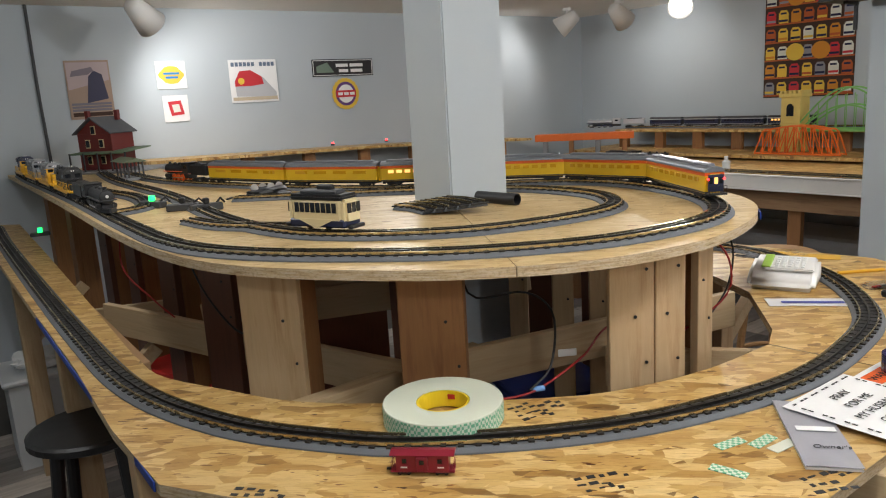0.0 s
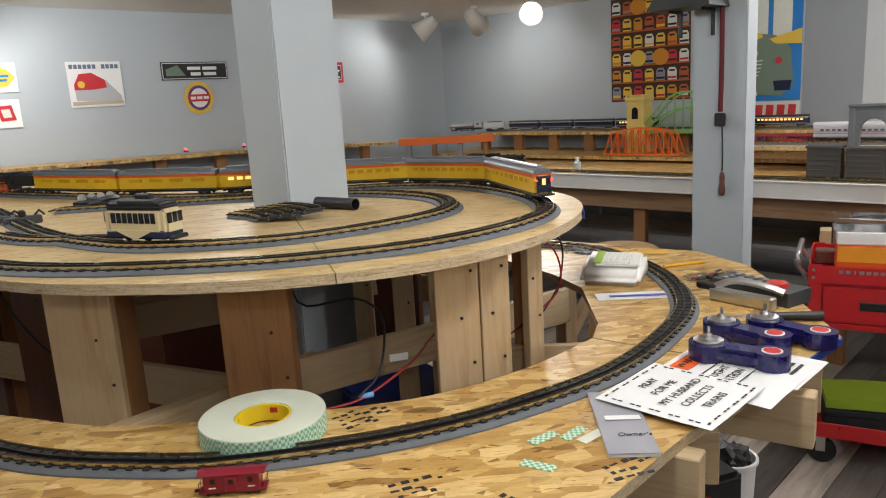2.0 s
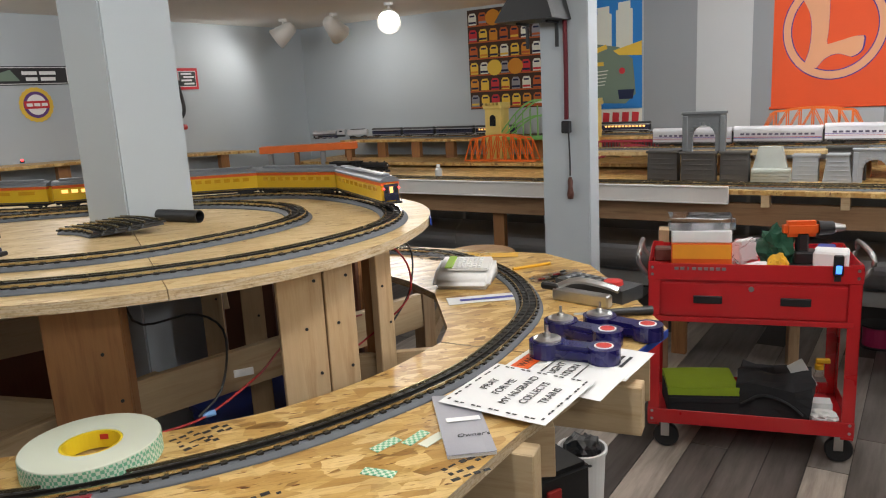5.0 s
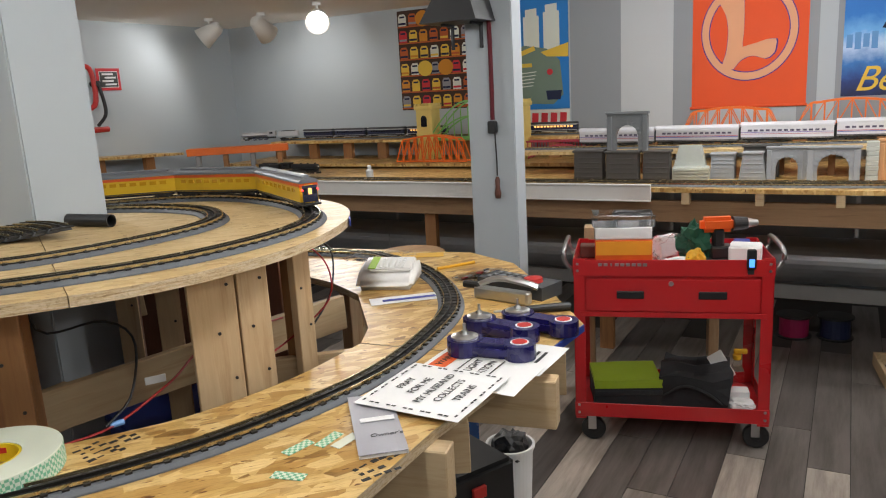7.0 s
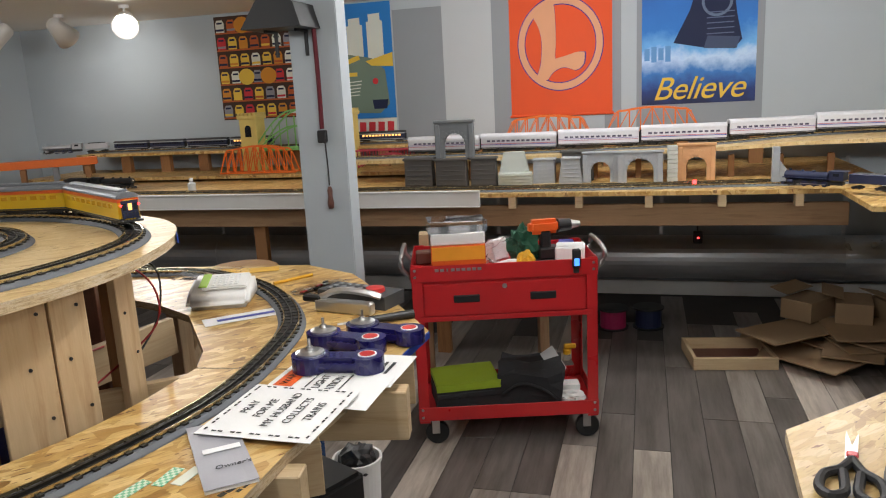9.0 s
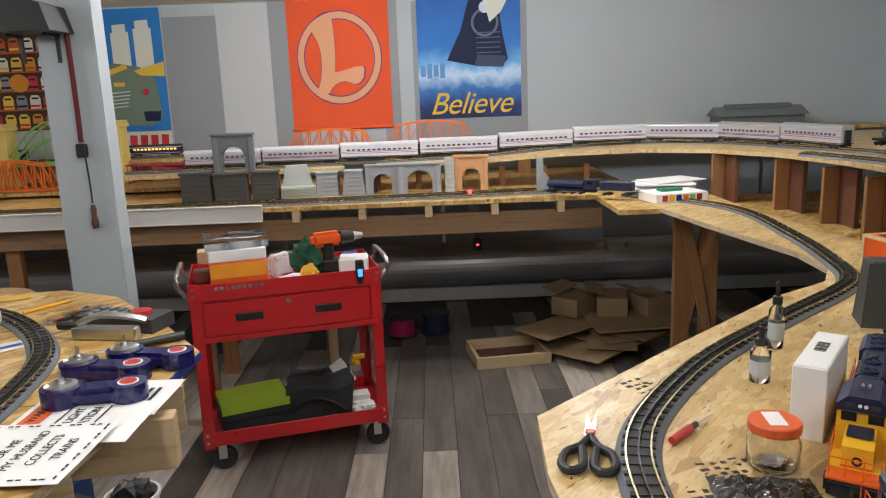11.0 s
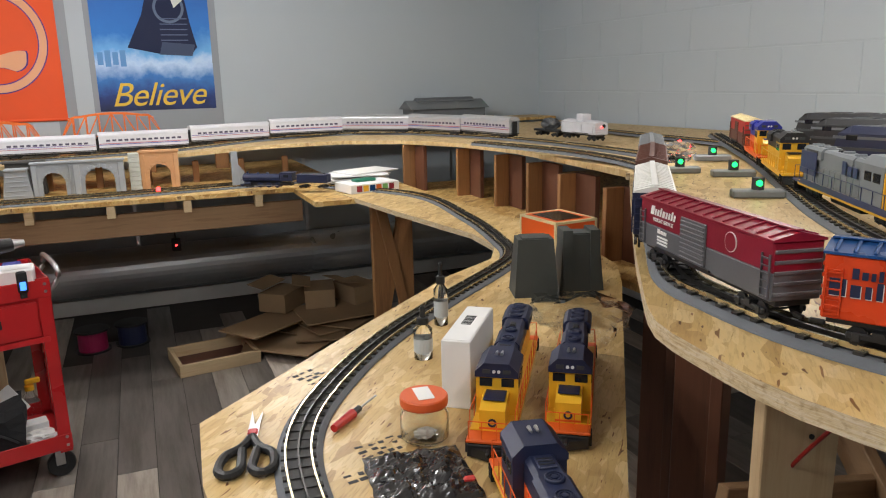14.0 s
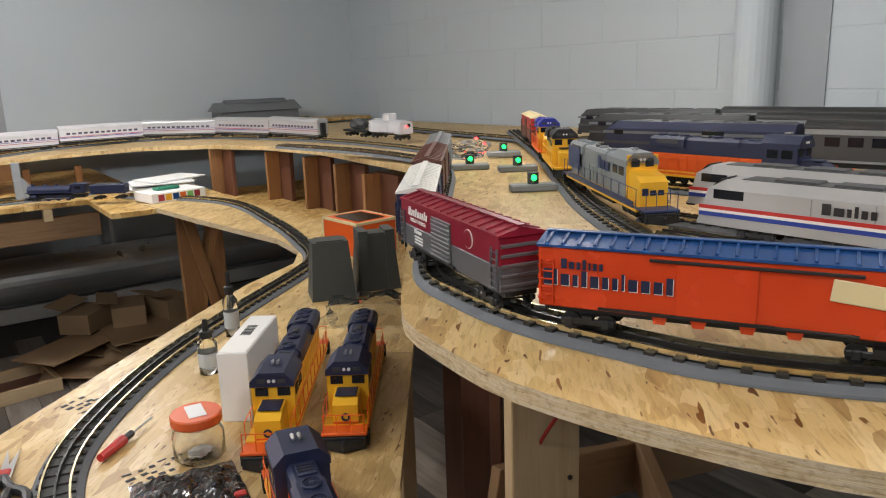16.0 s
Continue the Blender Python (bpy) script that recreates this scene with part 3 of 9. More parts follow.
beam((-0.06, 1.49, 0.83), (0.62, 1.78, 0.86))
beam((-1.05, 2.0, 0.83), (-0.05, 1.42, 0.825))
beam((-0.75, 1.95, 0.83), (0.15, 2.05, 0.9), 0.09, 0.019, PINE_X, "pale pine beam deep under the deck")
beam((-1.2, 2.1, 0.78), (-0.2, 2.2, 0.85), 0.09)
beam((-0.1, 1.95, 0.99), (0.32, 2.05, 1.0), 0.09, 0.019, PINE_X, "pale pine beam close under the deck")
beam((0.3, 1.62, 0.79), (0.72, 1.55, 0.79), 0.09, 0.019, PINE_X, "pale pine tie board at the table's inner edge")
beam((-0.35, 1.28, 0.805), (0.02, 1.62, 0.805), 0.085, 0.038, PINE_X, "new pale pine joist below the table")
beam((-0.5, 2.4, 0.75), (0.6, 2.5, 0.75), 0.09)
beam((-1.6, 2.6, 0.82), (-0.7, 1.52, 0.82), 0.09, 0.019, FIR_X, "brown joist below the table's side")
beam((-1.78, 2.66, 0.83), (-0.42, 1.06, 0.83), 0.085, 0.019, FIR_X, "table rail along the outer side")
beam((-0.38, 0.98, 0.83), (0.42, 0.87, 0.83), 0.085, 0.019, PINE_X, "pine rail below the table's front")
beam((0.3, 1.15, 0.83), (0.66, 1.05, 0.83), 0.085, 0.038, PINE_X, "pale pine joist end sticking out below the table")
beam((0.6, 1.42, 0.83), (0.945, 1.245, 0.83), 0.085, 0.038, PINE_X, "pale pine joist end beside the red cart")
beam((0.7, 1.75, 0.83), (1.0, 1.35, 0.83), 0.085, 0.019, PINE_X, "pine rail below the table")
beam((1.2, 0.05, 0.83), (2.1, 0.14, 0.83), 0.085, 0.019, FIR_X, "brown joist below the side table")
beam((1.3, -0.1, 0.80), (1.9, -0.75, 0.62), 0.085, 0.019, FIR_X, "slanting brown brace under the yard deck")
beam((1.0, -0.35, 0.75), (2.0, -0.3, 0.75), 0.085, 0.019, FIR_X, "brown cross beam under the yard deck")
tape_edge = mat("blue_tape", (0.01, 0.045, 0.3), 0.5)


def edge_tape(p, q, label="blue masking tape along the board's edge", z=TABLE_Z):
    a, b = Vector((*p, z - 0.009)), Vector((*q, z - 0.009))
    d = b - a
    ob = tagged(part("edge_tape", B((d.length, 0.003, 0.016), (0, -0.0022, 0), 0.0008), tape_edge), label, "tape")
    m = (a + b) / 2
    ob.matrix_world = pose(m.x, m.y, m.z, 0, 0, math.degrees(math.atan2(d.y, d.x)))


edge_tape((0.855, 1.19), (1.03, 1.322))
edge_tape((-1.13, 1.81), (-0.41, 0.955))
edge_tape((0.612, 1.59), (0.644, 1.74), "blue tape flag on the deck's edge", DECK_Z)

# far bench: white trim, apron, nail blocks, stand
def room_thing(name, s, m, z, label, category, group="", turn=0.0):
    return thing(name, label, category, group, at=RP(s, m, z, turn))


ALU = mat("white_enamelled_metal", (0.72, 0.71, 0.68), 0.35, 0.1, 0.06)
tr = room_thing("trim_rail", 0.0, 1.345, 0.0, "white metal trim rail fixed along the bench front", "trim")
part("flange", B((3.3, 0.012, 0.078), (-0.5, 0, 0.826), 0.002), ALU, tr)
part("lip", B((3.3, 0.02, 0.008), (-0.5, -0.008, 0.864), 0.002), ALU, tr)
part("lower_lip", B((3.3, 0.016, 0.006), (-0.5, -0.006, 0.79), 0.0015), ALU, tr)
ap = room_thing("bench_apron", 0.0, 1.25, 0.0, "brown timber apron below the far bench", "apron")
part("apron_board", B((5.0, 0.038, 0.1), (0.25, 0, 0.73), 0.002), FIR_X, ap)
bt = room_thing("edge_tape", 0.0, 1.335, 0.0, "dark blue tape along the bench edge", "tape")
part("tape", B((1.3, 0.004, 0.016), (1.85, 0, 0.841)), tape_edge, bt)
for k in range(5):
    nb = room_thing("joist_block", 1.3 + 0.31 * k, 1.31, 0.0, "short pale joist end under the bench", "joist", "joist ends")
    part("block", B((0.035, 0.05, 0.055), (0, 0, 0.803), 0.002), PINE_X, nb)
for s in (-1.5, -0.1, 0.9, 3.02, 3.14):
    lg = room_thing("bench_support", s, 1.2 if s < 2 else 1.6, 0.0, "brown timber support of the far bench", "support", "bench legs")
    part("leg", B((0.07, 0.038, 0.83), (0, 0, 0.415), 0.002), FIR_Z, lg)
xb = room_thing("cross_brace", 3.08, 1.62, 0.0, "crossed brown braces between two bench legs", "brace")
for sgn in (-1, 1):
    part("brace", B((0.045, 0.019, 0.62), (0, 0.012 * sgn, 0), 0.0015, pose(0, 0, 0.5, 0, sgn * 12, 0)), FIR_Z, xb)
# short blocks holding the upper shelves
for k, s in enumerate((-1.95, -1.62, -1.3, -1.0, -0.3, 0.3, 0.55, 0.9, 1.3, 1.7, 2.1, 2.5)):
    rb = room_thing("shelf_riser", s, 0.27, 0.0, "brown wooden block under the top shelf", "riser", "shelf risers")
    h = 1.0 if s < 0.5 else 1.0 + 0.018 * (s - 0.4)
    part("block", B((0.075, 0.04, h - 0.848), (0, 0, (h + 0.85) / 2), 0.002), FIR_Z, rb)
for k, m in enumerate((1.15, 1.55, 1.95, 2.35, 2.75, 3.15, 3.5)):
    zt = (1.0 + (m - 0.9) * 0.046 if m < 2.2 else 1.06 + (m - 2.2) * 0.0258) - 0.019
    v = R(-2.4, m)
    ob = thing("shelf_riser", "brown wooden block under the sign wall shelf", "riser", "shelf risers", at=pose(v.x, v.y, 0, 0, 0, YAW + 90))
    part("block", B((0.075, 0.04, zt), (0, 0, zt / 2), 0.002), FIR_Z, ob)
# side table and table legs
for x, y, a, n in ((0.744, 1.218, -38, 0.3), (0.482, 1.063, -38, 0.3)):
    bmn = thing("table_beam", "pale pine beam end under the table top", "beam", "table beams", at=pose(x, y, TABLE_Z - 0.0185, 0, 0, a))
    part("beam", B((n, 0.04, 0.09), (0, 0, -0.045), 0.002), PINE_X, bmn)
for x, y in ((-1.7, 2.58), (-1.05, 1.80), (-0.5, 1.12), (0.1, 0.92), (1.02, 2.02), (0.75, 2.3), (1.2, 0.54), (1.2, 0.08), (2.0, 0.16), (2.2, 0.42)):
    lg = thing("table_support", "square pine table support", "support", "table legs", at=pose(x, y, 0, 0, 0, YAW))
    part("leg", B((0.04, 0.065, TABLE_Z - 0.0185), (0, 0, (TABLE_Z - 0.0185) / 2), 0.002), PINE_Z, lg)
    part("foot_brace", B((0.03, 0.3, 0.04), (0, 0, 0), 0.002, pose(0, 0.1, 0.62, 40, 0, 0)), PINE_X, lg)


# ---- rolling stock ----
RAIL_TOP = 0.0155
GREYP = mat("grey_plastic", (0.24, 0.25, 0.26), 0.5)
DGREY = mat("dark_grey_plastic", (0.045, 0.047, 0.05), 0.5)
SILVER = mat("silver_paint", (0.55, 0.56, 0.58), 0.32, 0.6, 0.1)
NAVY = mat("navy_blue_plastic", (0.012, 0.018, 0.055), 0.42)
BLUE = mat("bright_blue_plastic", (0.012, 0.06, 0.2), 0.25)
ORANGE = mat("orange_plastic", (0.75, 0.11, 0.012), 0.38)
YELLOW = mat("yellow_plastic", (0.78, 0.42, 0.02), 0.38)
MAROON = mat("maroon_plastic", (0.22, 0.008, 0.025), 0.32)
BROWN = mat("brown_plastic", (0.13, 0.05, 0.035), 0.5)
CREAM = mat("cream_plastic", (0.7, 0.58, 0.33), 0.4)
GREEN = mat("green_plastic", (0.03, 0.22, 0.05), 0.45)
REDP = mat("red_plastic", (0.5, 0.025, 0.02), 0.4)
DARKGLASS = mat("dark_window", (0.012, 0.014, 0.018), 0.12, 0, 0.1, 30, 0.0)
LITWIN = glow("lit_window", (1.0, 0.5, 0.14), 0.9)
AMBERWIN = mat("amber_window", (0.5, 0.26, 0.012), 0.25)
REDLED = glow("red_lamp", (1.0, 0.03, 0.03), 5.0)
GREENLED = glow("green_lamp", (0.01, 0.9, 0.12), 2.5)
BLUEP = mat("stripe_blue", (0.02, 0.05, 0.3), 0.4)


def between(p, q, z):
    """The pose of a car from its rear end q to its front end p."""
    a, b = Vector((p[0], p[1], z)), Vector((q[0], q[1], z))
    if len(p) > 2:
        a.z, b.z = p[2], q[2]
    d = a - b
    return (a + b) / 2, math.degrees(math.atan2(d.y, d.x)), d.length


def placed(name, label, category, p, q, z=DECK_Z, group="", K=1.0):
    c, yaw, L = between(p, q, z)
    return thing(name, label, category, group, at=pose(c.x, c.y, c.z + RAIL_TOP - 0.001, 0, 0, yaw) @ Matrix.Scale(K, 4)), L / K


WHEEL_MESH = {}


def truck(parent, x, material=None, gauge=0.033, wheel=0.0085, base=0.034, axles=2):
    """A wheel truck under a car: side frames, bolster, and its wheels as parts of it."""
    bm = bmesh.new()
    for s in (-1, 1):
        box(bm, (base + 0.022, 0.004, 0.008), (x, s * gauge * 0.62, wheel + 0.001), 0.0015)
        for k in range(axles):
            box(bm, (0.009, 0.005, 0.011), (x + base * (k / (axles - 1) - 0.5), s * gauge * 0.64, wheel), 0.001)
        box(bm, (0.012, 0.005, 0.006), (x, s * gauge * 0.64, wheel + 0.006))
    box(bm, (0.014, gauge * 1.2, 0.005), (x, 0, wheel + 0.006))
    t = part("truck", bm, material or BLACK, parent)
    for k in range(axles):
        w = bmesh.new()
        for s in (-1, 1):
            cyl(w, wheel, wheel, 0.004, (x + base * (k / (axles - 1) - 0.5), s * gauge * 0.5, wheel), 12, axis="Y")
        cyl(w, 0.0015, 0.0015, gauge, (x + base * (k / (axles - 1) - 0.5), 0, wheel), 6, axis="Y")
        part("wheelset", w, STEEL if wheel < 0.0075 else BLACK, t)
    return t


def coupler(parent, x, s):
    part("coupler", B((0.018, 0.006, 0.006), (x + s * 0.009, 0, 0.014), 0.0015), BLACK, parent)


def box_car(p, q, label, lower, upper, roof, H=0.083, W=0.068, split=0.0, door=None, title=None, z=DECK_Z, ribs=14, category="freight car", K=0.76, ribbed=True):
    t, L = placed("box_car", label, category, p, q, z, "freight cars", K)
    L -= 0.016
    z0 = 0.03
    part("underframe", B((L * 0.98, W * 0.7, 0.008), (0, 0, z0 - 0.004), 0.001), BLACK, t)
    if split:
        part("lower_body", B((L, W, H * split), (0, 0, z0 + H * split / 2), 0.0015), lower, t)
        part("upper_body", B((L, W, H * (1 - split)), (0, 0, z0 + H * split + H * (1 - split) / 2), 0.0015), upper, t)
    else:
        part("body", B((L, W, H), (0, 0, z0 + H / 2), 0.0015), lower, t)
    bm = prism([(-W / 2 - 0.002, 0), (-W / 2 - 0.002, 0.003), (0, 0.012), (W / 2 + 0.002, 0.003), (W / 2 + 0.002, 0)], -L / 2 - 0.002, L / 2 + 0.002,
               m=Matrix.Translation((0, 0, z0 + H)) @ Matrix(((0, 0, 1, 0), (1, 0, 0, 0), (0, 1, 0, 0), (0, 0, 0, 1))))
    r = part("roof", bm, roof, t)
    a = math.degrees(math.atan2(0.009, W / 2))
    for i in range(ribs):
        x = -L / 2 + L * (i + 0.5) / ribs
        rb = bmesh.new()
        for s in (-1, 1):
            box(rb, (0.004, W / 2 * 0.96, 0.003), (0, 0, 0), 0.0008, Matrix.Translation((x, s * W / 4, z0 + H + 0.0085)) @ pose(0, 0, 0, -s * a, 0, 0))
        part("roof_rib", rb, roof, r)
    part("running_board", B((L * 1.0, 0.011, 0.002), (0, 0, z0 + H + 0.0135), 0.0005), roof, r)
    for s in (-1, 1):
        d = part("door", B((L * 0.2, 0.003, H * 0.86), (0.02 * L, s * (W / 2 + 0.001), z0 + H * 0.47), 0.001), door or lower, t)
        for k in range(9 if ribbed else 0):
            part("door_rib", B((L * 0.19, 0.0025, 0.0035), (0.02 * L, s * (W / 2 + 0.003), z0 + H * (0.1 + 0.09 * k)), 0.0008), door or lower, d)
        part("door_track", B((L * 0.45, 0.003, 0.003), (0.1 * L, s * (W / 2 + 0.003), z0 + 0.004)), BLACK, t)
        for e in (-1, 1):
            lad = bmesh.new()
            for k in range(6):
                box(lad, (0.016, 0.0015, 0.0015), (e * (L / 2 - 0.011), s * (W / 2 + 0.003), z0 + H * (0.08 + 0.13 * k)))
            for dx in (-0.008, 0.008):
                box(lad, (0.0015, 0.0025, H * 0.75), (e * (L / 2 - 0.011) + dx, s * (W / 2 + 0.002), z0 + H * 0.42))
            part("ladder", lad, lower, t)
        if not ribbed:
            for k in range(5):
                for e in (-1, 1):
                    part("grab_iron", B((0.012, 0.0016, 0.0016), (e * (L / 2 - 0.011), s * (W / 2 + 0.0012), z0 + H * (0.12 + 0.16 * k))), lower, t)
    for e in (-1, 1):
        truck(t, e * L * 0.36, wheel=0.0115, base=0.044, gauge=0.046)
        coupler(t, e * L / 2, e)
        bm = bmesh.new()
        for k in range(5):
            box(bm, (0.002, W * 0.94, 0.005), (e * (L / 2 + 0.001), 0, z0 + H * (0.12 + 0.18 * k)), 0.0008)
        part("end_ribs", bm, lower if not split else lower, t)
    for e in (-1, 1):
        part("bolster", B((0.03, W * 0.6, 0.008), (e * L * 0.36, 0, z0 - 0.008), 0.001), BLACK, t)
    part("brake_wheel", C(0.009, 0.009, 0.002, (L / 2 + 0.003, 0.012, z0 + H * 0.8), 12, axis="X"), BLACK, t)
    return t, L, W, H, z0


def side_plane(x, s, W, z):
    """A plane on a car's side, for lettering: s is the side."""
    return pose(x, s * (W / 2 + 0.0012), z, 90, 0, 0 if s < 0 else 180)


def chamfered(w, h, cut, x0, x1, z, x_front=None):
    """A long body with its two top edges cut off: across y, along x."""
    sec = [(-w / 2, 0), (w / 2, 0), (w / 2, h - cut), (w / 2 - cut, h), (-w / 2 + cut, h), (-w / 2, h - cut)]
    return prism(sec, x0, x1, m=Matrix.Translation((0, 0, z)) @ Matrix(((0, 0, 1, 0), (1, 0, 0, 0), (0, 1, 0, 0), (0, 0, 0, 1))))


def diesel(p, q, label, hood, cab, trim, walk_c=None, H=0.085, W=0.062, z=DECK_Z, axles=3, nose=None, K=0.95, side=None, wide=False):
    """A hood diesel, its cab end at p: hood of two colours, fans, flared radiator, cab, nose, railings."""
    t, L = placed("diesel_locomotive", label, "model locomotive", p, q, z, "locomotives", K)
    L -= 0.016
    z0 = 0.024
    walk_c = walk_c or trim
    side = side or hood
    part("frame", B((L, W, 0.005), (0, 0, z0), 0.0012), trim, t)
    part("walkway", B((L * 0.86, W * 0.98, 0.0015), (0, 0, z0 + 0.0033)), walk_c, t)
    part("fuel_tank", prism([(-W * 0.38, 0.0), (-W * 0.3, -0.016), (W * 0.3, -0.016), (W * 0.38, 0.0)], -L * 0.13, L * 0.13, m=Matrix.Translation((0, 0, z0 - 0.003)) @ Matrix(((0, 0, 1, 0), (1, 0, 0, 0), (0, 1, 0, 0), (0, 0, 0, 1)))), BLACK, t)
    part("sill_stripe", B((L * 0.86, W + 0.001, 0.005), (0, 0, z0 - 0.004)), walk_c, t)
    hx0, hx1 = -L * 0.45, L * 0.16
    hw, hh, low = W * 0.54, H * 0.76, H * 0.4
    hd = part("long_hood", B((hx1 - hx0, hw, low), ((hx0 + hx1) / 2, 0, z0 + 0.003 + low / 2), 0.001), side, t)
    part("hood_top", chamfered(hw + 0.0006, hh - low, 0.005, hx0, hx1, z0 + 0.003 + low), hood, hd)
    rx0, rx1 = hx0 + L * 0.015, hx0 + L * 0.2
    part("radiator", chamfered(W * 0.72, H * 0.24, 0.006, rx0, rx1, z0 + hh - H * 0.19), hood, hd)
    part("dynamic_brake", chamfered(W * 0.64, H * 0.17, 0.006, -L * 0.13, L * 0.03, z0 + hh - H * 0.13), hood, hd)
    top = z0 + hh + H * 0.05
    fan = [(0.0115, 0), (0.0115, 0.003), (0.0105, 0.004), (0.0095, 0.004), (0.0095, 0.002), (0.0075, 0.002), (0.0075, 0.0035), (0.006, 0.0035), (0.006, 0.002), (0.004, 0.002), (0.004, 0.0038), (0.0001, 0.004)]
    for fx in [rx0 + (rx1 - rx0) * (k + 0.5) / 3 for k in range(3)]:
        part("roof_fan", lathe([(r * W / 0.062, h) for r, h in fan], 18, (fx, 0, top - 0.0005)), hood, hd)
    for fx in (-L * 0.1, 0.0):
        part("roof_fan", lathe([(r * 0.9 * W / 0.062, h) for r, h in fan], 18, (fx, 0, top - 0.001)), hood, hd)
    part("hood_hatch", B((L * 0.07, W * 0.3, 0.003), (L * 0.095, 0, z0 + hh + 0.004), 0.0008), hood, hd)
    for k in range(3):
        part("hatch_slot", B((0.002, W * 0.26, 0.0012), (L * 0.078 + 0.006 * k, 0, z0 + hh + 0.0056)), BLACK, hd)
    part("exhaust", B((0.018, 0.01, 0.006), (-L * 0.165, 0, z0 + hh + 0.004), 0.002), BLACK, hd)
    for s in (-1, 1):
        for k in range(11):
            part("hood_door", B((L * 0.046, 0.0012, low * 0.86), (hx0 + L * 0.03 + L * 0.054 * k, s * (hw / 2 + 0.0003), z0 + 0.003 + low * 0.5), 0.0004), side, hd)
        part("louvre", B((L * 0.12, 0.0012, H * 0.1), ((rx0 + rx1) / 2, s * (W * 0.36 + 0.0003), z0 + hh - H * 0.06)), DGREY, hd)
    ch = H * 0.88
    c0, c1 = L * 0.155, L * 0.31
    cw = W * 0.94
    cb = part("cab", chamfered(cw, ch * 0.96, H * 0.14, c0, c1, z0 + 0.003), cab, t)
    part("cab_roof", chamfered(cw + 0.002, ch * 0.27, H * 0.15, c0 - 0.003, c1 + 0.004, z0 + 0.004 + ch * 0.74), hood, cb)
    for s in (-1, 1):
        for k in (0, 1):
            part("side_window", B((L * 0.05, 0.002, H * 0.17), (c0 + L * (0.045 + 0.065 * k), s * cw * 0.5, z0 + H * 0.57), 0.001), DARKGLASS, cb)
        part("windscreen", B((0.002, cw * 0.3, H * 0.14), (c1 + 0.0005, s * cw * 0.26, z0 + H * 0.6), 0.0006), DARKGLASS, cb)
        part("horn", C(0.0016, 0.0026, 0.012, (c0 + L * 0.08, s * 0.004, z0 + ch + 0.008), 8, axis="X"), STEEL, cb)
    nw, nh = (W * 0.8, H * 0.58) if wide else (W * 0.56, H * 0.44)
    n1 = L * 0.425
    sec = [(c1, 0), (n1, 0), (n1, nh * 0.74), (c1 + (n1 - c1) * 0.72, nh * 0.9), (c1, nh)]
    ns = part("nose", prism(sec, -nw / 2, nw / 2, m=Matrix.Translation((0, 0, z0 + 0.003)) @ Matrix(((1, 0, 0, 0), (0, 0, 1, 0), (0, 1, 0, 0), (0, 0, 0, 1)))), nose or cab, t)
    if wide:
        part("cab_face", B((0.003, cw * 0.98, ch * 0.98), (c1 + 0.0025, 0, z0 + 0.003 + ch * 0.49), 0.001), nose or cab, cb)
        for s in (-1, 1):
            part("face_window", B((0.002, cw * 0.26, H * 0.13), (c1 + 0.004, s * cw * 0.22, z0 + H * 0.73), 0.0006), DARKGLASS, cb)
    else:
        part("nose_top", B(((n1 - c1) * 0.7, nw * 0.84, 0.002), (c1 + (n1 - c1) * 0.37, 0, z0 + 0.004 + nh * 0.955), 0.0006, None), hood, ns)
    for s in (-1, 1):
        part("headlight", C(0.0024, 0.0024, 0.003, (c1 + 0.004, s * 0.0035, z0 + H * 0.8), 10, axis="X"), WHITE, cb)
        part("number_board", B((0.002, 0.011, 0.006), (c1 + 0.004, s * 0.0145, z0 + H * 0.8)), DGREY, cb)
        r = bmesh.new()
        box(r, (L * 0.84, 0.0012, 0.0012), (0, s * W * 0.49, z0 + H * 0.34))
        for k in range(11):
            box(r, (0.0012, 0.0012, H * 0.34), (-L * 0.42 + L * 0.084 * k, s * W * 0.49, z0 + H * 0.17))
        part("handrail", r, trim, t)
    for e in (-1, 1):
        truck(t, e * L * 0.31, BLACK, base=0.056, axles=axles, wheel=0.009)
        part("pilot", B((0.006, W * 0.94, 0.018), (e * (L / 2 - 0.002), 0, z0 - 0.0125), 0.001), BLACK, t)
        part("plow", prism([(-W * 0.42, 0), (W * 0.42, 0), (0, 0.012)], 0.003, 0.016, m=Matrix.Translation((e * (L / 2), 0, 0)) @ pose(0, 0, 0, 0, 0, -90 * e)), BLACK, t)
        for s in (-1, 1):
            st = bmesh.new()
            for k in range(3):
                box(st, (0.012, 0.010, 0.0018), (e * (L / 2 - 0.014), s * W * 0.45, z0 - 0.017 + 0.0065 * k))
            for dx in (-0.006, 0.006):
                box(st, (0.0012, 0.010, 0.02), (e * (L / 2 - 0.014) + dx, s * W * 0.45, z0 - 0.01))
            part("step_well", st, BLACK, t)
        er = bmesh.new()
        box(er, (0.0012, W * 0.9, 0.0012), (e * (L / 2 - 0.003), 0, z0 + H * 0.32))
        for s in (-1, -0.35, 0.35, 1):
            box(er, (0.0012, 0.0012, H * 0.32), (e * (L / 2 - 0.003), s * W * 0.44, z0 + H * 0.16))
        part("end_rail", er, trim, t)
        coupler(t, e * L / 2, e)
    return t, L, W, H, z0


def word_bars(parent, m, lengths, height, material, name="word_bar", lean=0.0):
    """A name shown only as plain bars: one for each letter, tall first, in the plane of m."""
    x = -sum(lengths) * 0.5 * height
    for k, w in enumerate(lengths):
        h = height * (1.0 if k == 0 or k % 4 == 3 else 0.72)
        bar = prism([(x, 0), (x + (w - 0.24) * height, 0), (x + (w - 0.24) * height + lean * h, h), (x + lean * h, h)], 0, 0.0006)
        part(name, bar, material, parent).matrix_basis = m
        x += w * height


